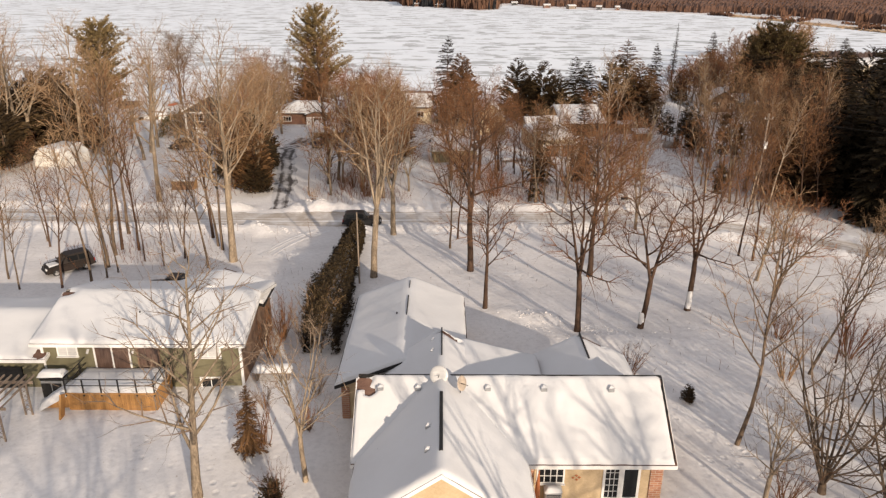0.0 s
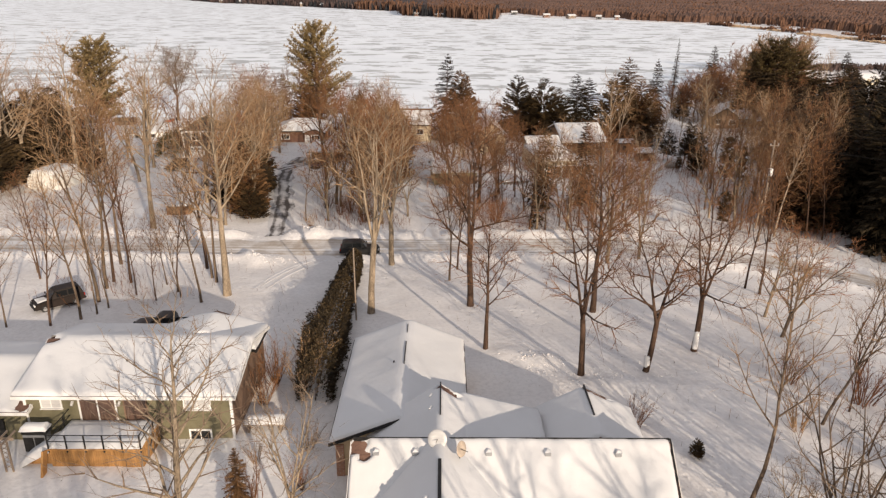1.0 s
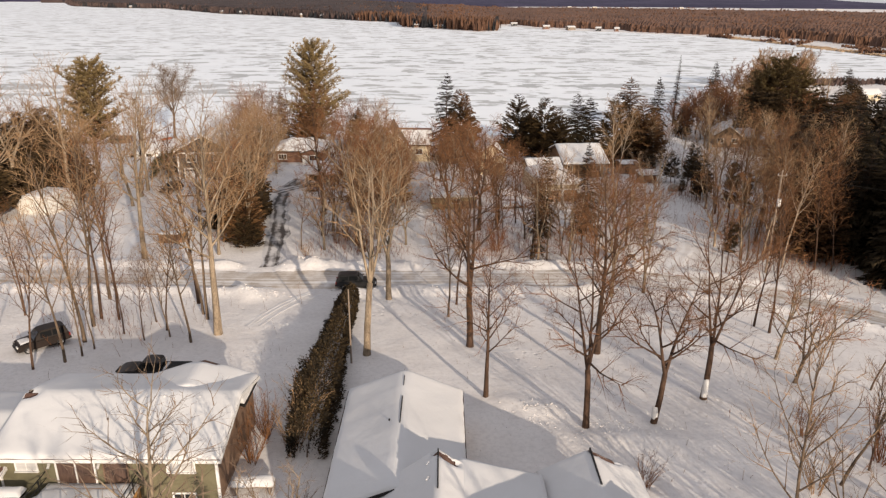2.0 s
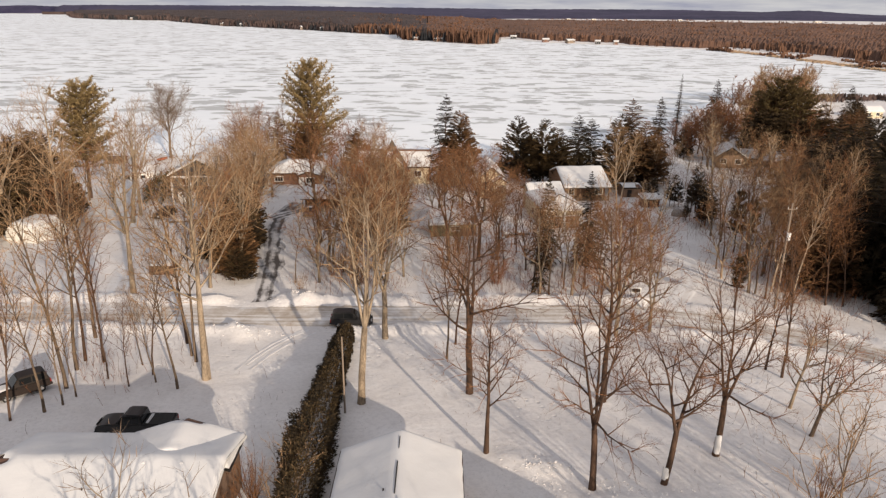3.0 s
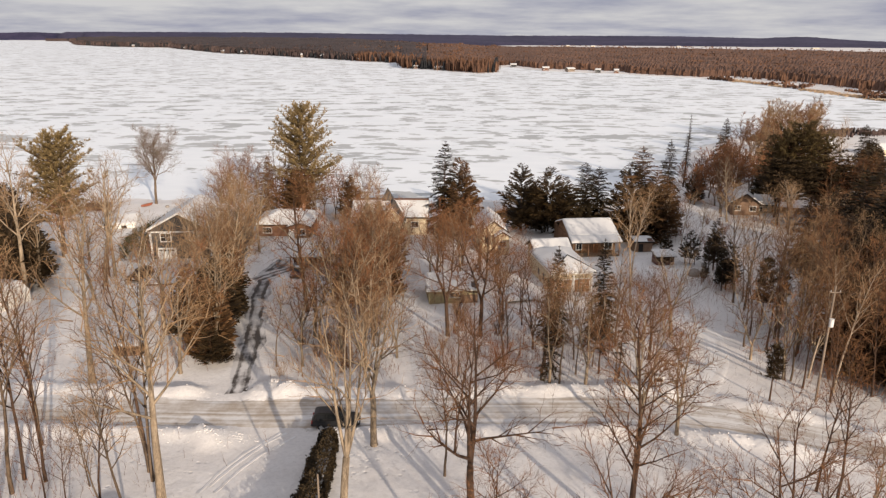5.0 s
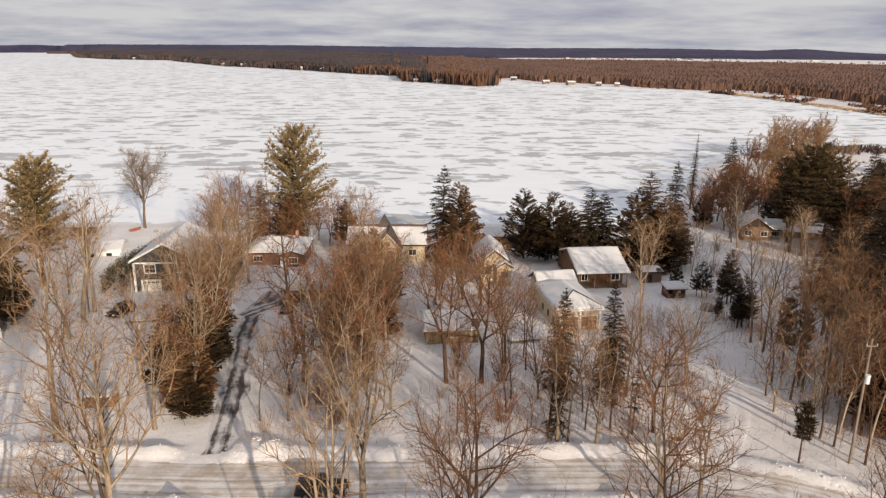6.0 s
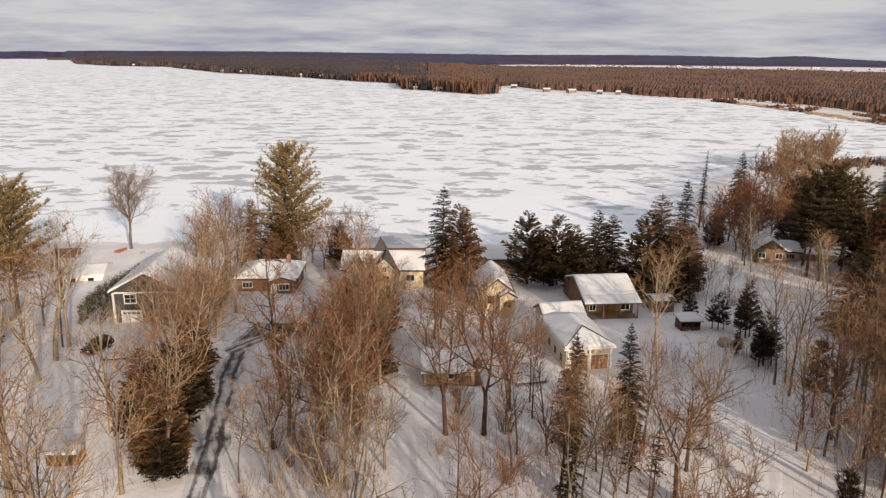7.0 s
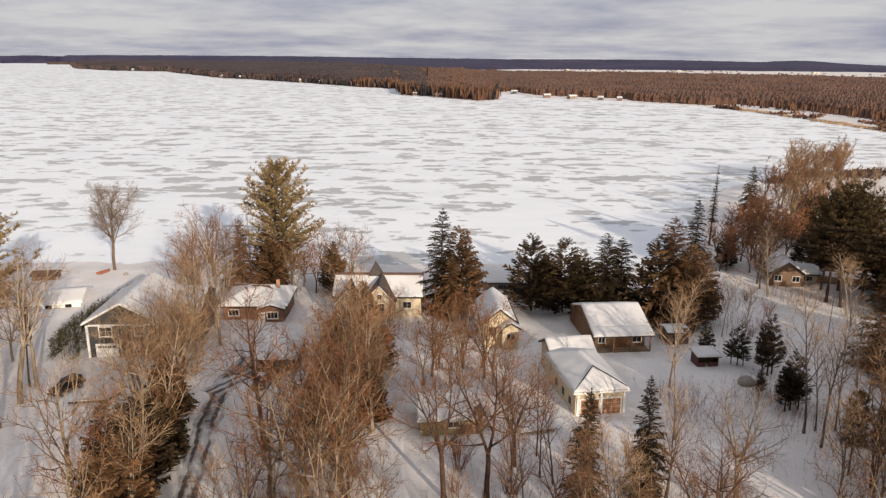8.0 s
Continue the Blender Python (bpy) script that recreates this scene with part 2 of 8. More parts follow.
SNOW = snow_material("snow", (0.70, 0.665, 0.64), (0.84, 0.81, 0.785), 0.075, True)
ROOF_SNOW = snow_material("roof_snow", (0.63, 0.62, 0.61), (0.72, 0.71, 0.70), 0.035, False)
ICE = ice_material()
ROAD = road_material("packed_road_snow", (0.76, 0.74, 0.72), (0.42, 0.35, 0.28), 0.42, 0.58, (0.03, 1.3, 1.0))
DRIVE = road_material("wet_drive", (0.66, 0.64, 0.63), (0.066, 0.054, 0.048), 0.42, 0.58, (0.16, 1.0, 1.0), 1.1, True)
LANE = road_material("driven_lane", (0.78, 0.765, 0.755), (0.60, 0.55, 0.51), 0.46, 0.66, (0.03, 1.1, 1.0))
BARK_TAN = material("bark_tan", (0.070, 0.050, 0.033), (0.43, 0.335, 0.235), 2.2, 0.9, 0.03, fine=16, stretch=(1, 1, 0.25), random=0.2)
BARK_MID = material("bark_mid", (0.036, 0.025, 0.018), (0.21, 0.148, 0.098), 2.2, 0.9, 0.03, fine=16, stretch=(1, 1, 0.25), random=0.2)
BARK_DARK = material("bark_dark", (0.027, 0.016, 0.0105), (0.125, 0.072, 0.046), 2.2, 0.9, 0.03, fine=16, stretch=(1, 1, 0.25), random=0.2)
BARK_PALE = material("bark_pale", (0.20, 0.15, 0.105), (0.50, 0.40, 0.30), 1.6, 0.85, 0.01, fine=9, stretch=(1, 1, 1.6), random=0.1)
TWIG_TAN = material("twigs_tan", (0.16, 0.097, 0.052), (0.41, 0.262, 0.145), 1.2, 0.9, 0.0, random=0.25)
TWIG_DIM = material("twigs_dim", (0.11, 0.078, 0.056), (0.27, 0.19, 0.13), 1.2, 0.9, 0.0, random=0.15)
TWIG_BROWN = material("twigs_brown", (0.085, 0.038, 0.017), (0.25, 0.118, 0.052), 1.2, 0.9, 0.0, random=0.25)
TWIG_RED = material("twigs_red", (0.11, 0.042, 0.018), (0.30, 0.128, 0.056), 1.2, 0.9, 0.0, random=0.25)
NEEDLE_PINE = material("pine_needles", (0.082, 0.060, 0.025), (0.385, 0.272, 0.123), 0.6, 0.7, 0.0, random=0.15, island=0.3)
NEEDLE_OLIVE = material("old_pine_needles", (0.036, 0.026, 0.010), (0.19, 0.132, 0.052), 0.6, 0.7, 0.0, random=0.15, island=0.35)
NEEDLE_SPRUCE = material("spruce_needles", (0.011, 0.0085, 0.005), (0.050, 0.034, 0.015), 1.1, 0.75, 0.0, random=0.3, island=0.35, spec=0.15)
NEEDLE_CEDAR = material("cedar_foliage", (0.015, 0.010, 0.005), (0.082, 0.050, 0.019), 1.1, 0.75, 0.0, random=0.2, island=0.35)
NEEDLE_RUST = material("rusty_cedar_foliage", (0.045, 0.024, 0.011), (0.20, 0.104, 0.042), 1.1, 0.75, 0.0, random=0.2, island=0.35)
FAR_WOOD = material("far_bare_woods", (0.066, 0.035, 0.023), (0.165, 0.086, 0.053), 0.012, 0.95, 0.0, fine=0.16, world_space=True, island=0.25)
# dimmer purple-brown copy of FAR_WOOD: left shore's haze is put into the colour
FAR_WOOD_DIM = material("far_dim_woods", (0.040, 0.028, 0.028), (0.105, 0.072, 0.064), 0.009, 0.95, 0.0, fine=0.06, world_space=True, island=0.2)
# a trace of distance haze is kept as blue in the conifer colour
FAR_CONIFER = material("far_conifers", (0.014, 0.016, 0.020), (0.034, 0.034, 0.036), 0.05, 0.95, 0.0, fine=0.4, world_space=True, island=0.3)
# blue-violet of distance haze is painted into the ridges' base colour
FAR_RIDGE_HAZE = material("hazy_ridge_woods", (0.016, 0.016, 0.046), (0.060, 0.050, 0.098), 0.004, 0.95, 0.0, fine=0.03, world_space=True)
HEDGE_GREEN = material("hedge_foliage", (0.008, 0.0065, 0.0035), (0.085, 0.054, 0.022), 0.35, 0.75, 0.0, fine=1.6, world_space=True, island=0.5)
CLIPPED_GREEN = material("clipped_foliage", (0.010, 0.009, 0.004), (0.105, 0.086, 0.026), 0.5, 0.75, 0.0, fine=2.2, world_space=True)
REED = material("dry_reeds", (0.25, 0.175, 0.115), (0.41, 0.305, 0.205), 0.3, 0.9, 0.0, world_space=True)
SHINGLE = banded_material("brown_shingles", (0.085, 0.045, 0.034), (0.19, 0.11, 0.08), 0.14, "Z", 0.012, 0.9)
SHINGLE_DARK = banded_material("dark_shingles", (0.045, 0.038, 0.036), (0.10, 0.085, 0.075), 0.14, "Z", 0.012, 0.9)
WHITE_PAINT = material("white_paint", (0.70, 0.68, 0.64), (0.82, 0.80, 0.77), 2.0, 0.5, 0.002)
GREEN_SIDING = banded_material("olive_siding", (0.14, 0.124, 0.072), (0.185, 0.166, 0.102), 0.12)
CREAM_SIDING = banded_material("cream_siding", (0.56, 0.46, 0.31), (0.66, 0.56, 0.40), 0.12)
TAN_STUCCO = material("tan_stucco", (0.46, 0.34, 0.20), (0.60, 0.46, 0.29), 1.0, 0.85, 0.01)
SLATE_SIDING = banded_material("slate_siding", (0.042, 0.044, 0.046), (0.07, 0.072, 0.074), 0.15)
RUST_SIDING = banded_material("rust_siding", (0.15, 0.075, 0.05), (0.21, 0.115, 0.08), 0.15)
KHAKI_SIDING = banded_material("khaki_siding", (0.30, 0.245, 0.13), (0.40, 0.335, 0.19), 0.3, "X")
BROWN_BOARD = banded_material("brown_boards", (0.16, 0.10, 0.065), (0.26, 0.165, 0.11), 0.2)
LOG_WOOD = material("log_wood", (0.14, 0.075, 0.042), (0.27, 0.155, 0.09), 1.4, 0.8, 0.02, stretch=(0.3, 1, 1))
DECK_WOOD = material("cedar_deck_boards", (0.26, 0.125, 0.04), (0.48, 0.26, 0.095), 1.3, 0.7, 0.006, stretch=(3, 3, 0.5), random=0.18)
GREY_WOOD = material("weathered_wood", (0.16, 0.12, 0.09), (0.30, 0.235, 0.18), 2.0, 0.85, 0.01, stretch=(1, 1, 0.3))
DOOR_WOOD = material("stained_garage_door", (0.24, 0.10, 0.04), (0.37, 0.175, 0.08), 1.4, 0.6, 0.004, stretch=(0.4, 1, 2))
BRICK = brick_material("red_brick", (0.33, 0.14, 0.08), (0.45, 0.23, 0.13), (0.5, 0.43, 0.36))
DARK_METAL = material("dark_metal", (0.02, 0.02, 0.02), (0.045, 0.042, 0.04), 3.0, 0.45, 0.0, metal=0.6)
GALVANISED = material("galvanised_metal", (0.36, 0.36, 0.36), (0.52, 0.52, 0.52), 3.0, 0.45, 0.0, metal=0.8)
RUBBER = material("rubber", (0.015, 0.015, 0.015), (0.035, 0.033, 0.032), 6.0, 0.85, 0.002)
BLACK_PAINT = material("black_car_paint", (0.008, 0.008, 0.009), (0.016, 0.015, 0.015), 0.8, 0.28, 0.0, spec=0.5)
BROWN_PAINT = material("bronze_car_paint", (0.011, 0.007, 0.005), (0.024, 0.015, 0.011), 0.8, 0.5, 0.0, spec=0.25)
RED_PAINT = material("dark_red_car_paint", (0.06, 0.014, 0.012), (0.09, 0.022, 0.018), 0.8, 0.3, 0.0, spec=0.5)
LAMP_GLASS = material("lamp_glass", (0.55, 0.53, 0.5), (0.7, 0.68, 0.66), 5.0, 0.15, 0.0)
RED_LENS = material("red_lens", (0.25, 0.015, 0.01), (0.35, 0.03, 0.02), 5.0, 0.2, 0.0)
TARP = material("white_tarp", (0.66, 0.63, 0.57), (0.80, 0.77, 0.71), 0.9, 0.55, 0.03)
CANOE_RED = material("red_hull", (0.24, 0.075, 0.045), (0.34, 0.12, 0.07), 1.5, 0.5, 0.0)
ORANGE_CLOTH = material("orange_cloth", (0.36, 0.12, 0.05), (0.5, 0.19, 0.08), 3.0, 0.9, 0.01)
CARPORT_RED = banded_material("carport_boards", (0.075, 0.032, 0.026), (0.12, 0.052, 0.042), 0.2)
DISH_TAN = material("dish_enamel", (0.40, 0.32, 0.25), (0.52, 0.43, 0.34), 3.0, 0.5, 0.0)
CURTAIN = material("drawn_curtains", (0.075, 0.045, 0.034), (0.15, 0.095, 0.072), 1.6, 0.12, 0.0, stretch=(5, 1, 0.4), spec=0.5)
STONE = material("field_stone", (0.20, 0.18, 0.16), (0.38, 0.34, 0.30), 3.0, 0.9, 0.03)


def glass_material():
    m = bpy.data.materials.new("window_glass")
    m.use_nodes = True
    bsdf = m.node_tree.nodes["Principled BSDF"]
    bsdf.inputs["Base Color"].default_value = (0.012, 0.013, 0.014, 1)
    bsdf.inputs["Roughness"].default_value = 0.06
    bsdf.inputs["Specular IOR Level"].default_value = 0.4
    return m


GLASS = glass_material()
BLIND = material("closed_blinds", (0.42, 0.41, 0.40), (0.60, 0.59, 0.57), 1.2, 0.35, 0.0, stretch=(0.4, 1, 6), spec=0.5)


# ---- building helpers ----
class Geo:
    """Corner points and faces, gathered before they become one mesh."""

    def __init__(self):
        self.v, self.f, self.uv = [], [], None

    def add(self, verts, faces):
        n = len(self.v)
        self.v.extend(verts)
        self.f.extend(tuple(i + n for i in f) for f in faces)

    def box(self, x0, y0, z0, x1, y1, z1):
        p = [(x, y, z) for z in (z0, z1) for y in (y0, y1) for x in (x0, x1)]
        self.add(p, [(0, 2, 3, 1), (4, 5, 7, 6), (0, 1, 5, 4), (2, 6, 7, 3), (0, 4, 6, 2), (1, 3, 7, 5)])

    def worn_box(self, x0, y0, z0, x1, y1, z1, b=0.02):
        """A box with chamfered edges."""
        c = [(x, y, z) for x in (0, 1) for y in (0, 1) for z in (0, 1)]
        lo, hi = (x0, y0, z0), (x1, y1, z1)
        bm = bmesh.new()
        for k in c:
            bm.verts.new([hi[i] if k[i] else lo[i] for i in range(3)])
        bm.verts.ensure_lookup_table()
        for f in [(0, 1, 3, 2), (4, 6, 7, 5), (0, 4, 5, 1), (2, 3, 7, 6), (0, 2, 6, 4), (1, 5, 7, 3)]:
            bm.faces.new([bm.verts[i] for i in f])
        bmesh.ops.bevel(bm, geom=list(bm.edges), offset=b, segments=1, affect="EDGES")
        bm.verts.index_update()
        self.add([tuple(v.co) for v in bm.verts], [tuple(v.index for v in f.verts) for f in bm.faces])
        bm.free()

    def prism(self, poly, y0, y1):
        """An (x, z) outline, counter-clockwise seen from -y, drawn out along y."""
        n = len(poly)
        v = [(x, y0, z) for x, z in poly] + [(x, y1, z) for x, z in poly]
        f = [tuple(range(n)), tuple(range(2 * n - 1, n - 1, -1))]
        f += [(i, i + n, (i + 1) % n + n, (i + 1) % n) for i in range(n)]
        self.add(v, f)

    def tube(self, pts, radii, sides=6, tip=True):
        """A round, tapering limb along a line of points."""
        rings = []
        n = len(pts)
        ref = Vector((0.31, 0.95, 0.05))
        last = n - 1 if tip else n
        base = len(self.v)
        for i in range(last):
            d = (pts[min(i + 1, n - 1)] - pts[max(i - 1, 0)])
            if d.length < 1e-6:
                d = Vector((0, 0, 1))
            d.normalize()
            u = d.cross(ref)
            if u.length < 1e-3:
                u = d.cross(Vector((1, 0, 0)))
            u.normalize()
            w = d.cross(u)
            for k in range(sides):
                a = 2 * math.pi * k / sides
                q = pts[i] + (u * math.cos(a) + w * math.sin(a)) * radii[i]
                self.v.append((q.x, q.y, q.z))
        for i in range(last - 1):
            for k in range(sides):
                a, b = base + i * sides + k, base + i * sides + (k + 1) % sides
                self.f.append((a, b, b + sides, a + sides))
        if tip:
            t = len(self.v)
            self.v.append(tuple(pts[-1]))
            o = base + (last - 1) * sides
            for k in range(sides):
                self.f.append((o + k, o + (k + 1) % sides, t))
        else:
            o = base + (last - 1) * sides
            self.f.append(tuple(o + k for k in range(sides)))

    def twig(self, pts, r, side):
        """A twig too thin to show its roundness: a bent blade that runs out to a point."""
        n = len(self.v)
        d = pts[-1] - pts[0]
        u = d.cross(side)
        if u.length < 1e-5:
            u = d.cross(Vector((0.2, 1, 0.3)))
        u = u.normalized() * r
        for p in pts[:-1]:
            self.v.append((p.x + u.x, p.y + u.y, p.z + u.z))
            self.v.append((p.x - u.x, p.y - u.y, p.z - u.z))
        self.v.append(tuple(pts[-1]))
        for i in range(len(pts) - 2):
            k = n + 2 * i
            self.f.append((k, k + 1, k + 3, k + 2))
        k = n + 2 * (len(pts) - 2)
        self.f.append((k, k + 1, k + 2))

    def cylinder(self, a, b, r, sides=10):
        a, b = Vector(a), Vector(b)
        self.tube([a, b], [r, r], sides, tip=False)
        n = len(self.v)
        self.f.append(tuple(n - 2 * sides + k for k in range(sides - 1, -1, -1)))

    def slab(self, a, b, c, d, thick):
        """A flat board with corners a b c d (counter-clockwise from above), standing out by thick below them."""
        q = [Vector(p) for p in (a, b, c, d)]
        n = (q[1] - q[0]).cross(q[2] - q[0])
        if n.length < 1e-6:
            n = (q[2] - q[0]).cross(q[3] - q[0])
        n.normalize()
        low = [p - n * thick for p in q]
        self.add([tuple(p) for p in q + low], [(0, 1, 2, 3), (7, 6, 5, 4), (0, 4, 5, 1), (1, 5, 6, 2), (2, 6, 7, 3), (3, 7, 4, 0)])

    def drift(self, a, b, c, d, thick, step=0.6, rough=0.06, seed=0.0):
        """Snow lying on the sheet a b c d: rounded at its rim and uneven on top."""
        q = [Vector(p) for p in (a, b, c, d)]
        lu = max((q[1] - q[0]).length, (q[2] - q[3]).length)
        lv = max((q[3] - q[0]).length, (q[2] - q[1]).length)
        nu, nv = max(3, min(36, int(lu / step))), max(3, min(30, int(lv / step)))
        base = len(self.v)

        def at(u, v):
            return (q[0] * (1 - u) + q[1] * u) * (1 - v) + (q[3] * (1 - u) + q[2] * u) * v
        us = [0, 0.12 / lu] + [i / nu for i in range(1, nu)] + [1 - 0.12 / lu, 1]
        vs = [0, 0.12 / lv] + [i / nv for i in range(1, nv)] + [1 - 0.12 / lv, 1]
        for j, v in enumerate(vs):
            for i, u in enumerate(us):
                p = at(u, v)
                edge = min(i, j, len(us) - 1 - i, len(vs) - 1 - j)
                w = 0.0 if edge == 0 else 0.78 if edge == 1 else 1.0
                if edge:
                    w += noise.noise(Vector((p.x * 0.5 + seed, p.y * 0.5, 1.7))) * rough / thick * 2
                    w += noise.noise(Vector((p.x * 1.7 + seed, p.y * 1.7, 5.7))) * rough / thick
                wob = noise.noise(Vector((p.x * 0.9 + seed, p.y * 0.9, 9.1))) * 0.07 if edge == 0 else 0
                self.v.append((p.x + wob, p.y + wob, p.z + thick * max(w, 0)))
        w = len(us)
        for j in range(len(vs) - 1):
            for i in range(w - 1):
                k = base + j * w + i
                self.f.append((k, k + 1, k + w + 1, k + w))


def mesh_from(name, geo, mat, smooth=False):
    me = bpy.data.meshes.new(name)
    me.from_pydata(geo.v, [], geo.f)
    me.materials.append(mat)
    if smooth:
        me.polygons.foreach_set("use_smooth", [True] * len(me.polygons))
    me.update()
    return me


def part(name, geo, mat, parent, label="", smooth=False, at=None):
    """One mesh object under a thing or a part. geo: a Geo, or a mesh that alike pieces share."""
    ob = new(name, mesh_from(name, geo, mat, smooth) if isinstance(geo, Geo) else geo)
    ob.parent = parent
    if at is not None:
        ob.matrix_basis = at
    if label:
        ob["label"] = label
    return ob


def thing(name, m, label, category, group="", kind=""):
    ob = new(name)
    ob.empty_display_size = 0.5
    ob.matrix_basis = m
    return tagged(ob, label, category, group, kind)


def single(name, geo, mat, label, category, m=None, kind="", smooth=False, group=""):
    ob = new(name, mesh_from(name, geo, mat, smooth))
    if m is not None:
        ob.matrix_basis = m
    return tagged(ob, label, category, group, kind)


# ---- the lie of the land ----
SLOPE_Y = (-400, 50, 60, 80, 100, 137, 160, 176, 190, 204, 420)
SLOPE_Z = (1.2, 0.9, 0.4, -0.6, -0.8, -2.3, -3.2, -3.7, -4.0, -4.9, -5.4)
ROAD_X = (-400, -70, -44, -18, 2, 21, 30, 38, 45, 60, 100)
ROAD_Y = (86, 85.5, 84.6, 83.6, 84.4, 84.8, 82.8, 78.8, 73.5, 60, 20)
LAKE_Z = -4.5


def road_y(x):
    return float(np.interp(x, ROAD_X, ROAD_Y))


def bump(x, lo, hi, soft):
    return max(0.0, min(1.0, (x - lo) / soft, (hi - x) / soft))


# the near shore: it runs out into a headland to the east
SHORE_X = (58, 70, 85, 105, 150, 185, 240, 330)
SHORE_Y = (197, 222, 264, 294, 333, 337, 332, 320)


def near_shore(x):
    return float(np.interp(x, SHORE_X, SHORE_Y))


def land(x, y):
    flat = y
    if x > 58 and y > 170:
        flat = 170 + (y - 170) * 27 / (near_shore(x) - 170)
    z = float(np.interp(flat, SLOPE_Y, SLOPE_Z))
    if -120 < x < 120 and 0 < y < 215:
        d = y - road_y(x)
        open_s = bump(x, -22.5, -10.5, 1.5)
        open_n = max(bump(x, -26, -19.5, 1.2), bump(x, -3.5, 1.0, 1.0), bump(x, 25, 31, 1.5))
        n1 = noise.noise(Vector((x * 0.55, y * 0.55, 3.0)))
        if d < 0:
            z += 0.62 * (1 - open_s) * math.exp(-((d + 4.1) / 0.95) ** 2) * (1 + 0.7 * n1)
        else:
            z += 0.72 * (1 - open_n) * math.exp(-((d - 4.2) / 1.1) ** 2) * (1 + 0.8 * n1)
        if abs(d) > 3.2:
            z += 0.16 * noise.noise(Vector((x * 0.13, y * 0.13, 0.0))) + 0.05 * n1
            z += 0.06 * noise.noise(Vector((x * 0.9, y * 0.9, 8.0)))
        # ploughed heaps beside the drive of the olive house
        z += 0.9 * math.exp(-((x + 21.0) / 1.7) ** 2 - ((y - 79.0) / 1.5) ** 2) * (1 + 0.9 * n1)
        z += 0.8 * math.exp(-((x + 17.0) / 2.6) ** 2 - ((y - 89.6) / 1.2) ** 2) * (1 + 0.9 * n1)
        # banked snow along the front of the white-and-brown house's side yard
        z += 0.35 * math.exp(-((x - 14.5 - (y - 48) * 0.9) / 7) ** 2) * math.exp(-((y - 49.5 + (x - 14) * 0.12) / 0.8) ** 2)
        # trampled heap behind the house
        z += 0.45 * math.exp(-((x - 7.6) / 2.8) ** 2 - ((y - 54.2 + (x - 7.6) * 0.35) / 0.9) ** 2) * (1 + 1.2 * n1)
        # mound on the shore
        z += 2.2 * math.exp(-((x - 58) / 4.5) ** 2 - ((y - 183) / 6) ** 2)
    return z


FAR_X = (-4700, -2720, -2250, -1900, -1345, -1064, -835, -724, -478, -404, -249, -127, -66, -50, -29, 6, 36, 62, 74, 93, 120, 166, 200, 221, 262, 286, 292, 296, 302, 330, 420, 700, 4700)
FAR_Y = (4520, 4520, 4300, 3780, 2711, 2385, 2260, 2047, 1620, 1551, 1354, 1180, 1120, 945, 927, 880, 826, 850, 985, 1000, 898, 856, 837, 799, 750, 684, 600, 520, 440, 330, 260, 225, 215)
# the skyline of the wooded hills, as it stands above depth HILL_Y
HILL_Y = 3800
HILL_X = (-2900, -2282, -2107, -1956, -1938, -1466, -767, -417, -67, 341, 925, 1217, 1642, 1802, 1919, 2096, 2297, 2600, 3200)
HILL_Z = (38, 38.3, 42, 37.5, 43.6, 45.6, 45.2, 41.4, 39, 35.7, 37.5, 36.2, 28.6, 36.6, 34.4, 22.6, 13.8, 12, 20)


def far_shore(x):
    return float(np.interp(x, FAR_X, FAR_Y)) + 4 * noise.noise(Vector((x * 0.03, 2.0, 0.0))) + 2 * noise.noise(Vector((x * 0.13, 7.0, 0.0)))


def far_land(x, y, off):
    z = -4.9 + 0.75 * min(1, max(0, off) / 5) + 1.3 * min(1, max(0, off) / 90)
    z += 3.0 * min(1, max(0, off - 300) / 1500)
    return z


def build_ground():
    xs = list(np.arange(-78, 78.01, 0.75))
    xs += list(np.arange(84, 330, 6.0)) + [-x for x in np.arange(84, 330, 7.0)]
    g = 345.0
    while g < 4750:
        xs += [g, -g]
        g *= 1.13
    xs = sorted(xs + [4750, -4750])
    near = [-400, -200, -100, -50, -25, -10, 0, 8, 14, 19] + list(np.arange(22, 206.1, 0.75)) + [209, 214, 222] + list(np.arange(228, 346, 6.0))
    offs = [-8, 0, 1.5, 5, 14, 40, 100, 220, 420, 700, 1100, 1500, 1900, 2300, 2800, 3300, 3900, 4400]
    geo = Geo()
    for y in near:
        for x in xs:
            geo.v.append((x, y, land(x, y)))
    for o in offs:
        for x in xs:
            s = max(far_shore(x), 356.0)
            y = min(s + o, 4690 + o * 0.01)
            geo.v.append((x, y, far_land(x, y, o)))
    w = len(xs)
    for j in range(len(near) + len(offs) - 1):
        for i in range(w - 1):
            k = j * w + i
            geo.f.append((k, k + 1, k + w + 1, k + w))
    single("ground", geo, SNOW, "snow-covered ground sloping down to a frozen lake", "ground", kind="structure", smooth=True)


def build_lake():
    geo = Geo()
    xs = [-4700, -3000, -2000, -1200, -700, -400, -200, -100, 0, 100, 200, 300, 340]
    ys = [186, 230, 300, 400, 550, 750, 1000, 1400, 2000, 2800, 3600, 4450]
    for y in ys:
        for x in xs:
            geo.v.append((x, y, LAKE_Z))
    w = len(xs)
    for j in range(len(ys) - 1):
        for i in range(w - 1):
            k = j * w + i
            geo.f.append((k, k + 1, k + w + 1, k + w))
    single("frozen_lake", geo, ICE, "frozen lake with wind-blown snow and bare grey ice", "lake", kind="structure")


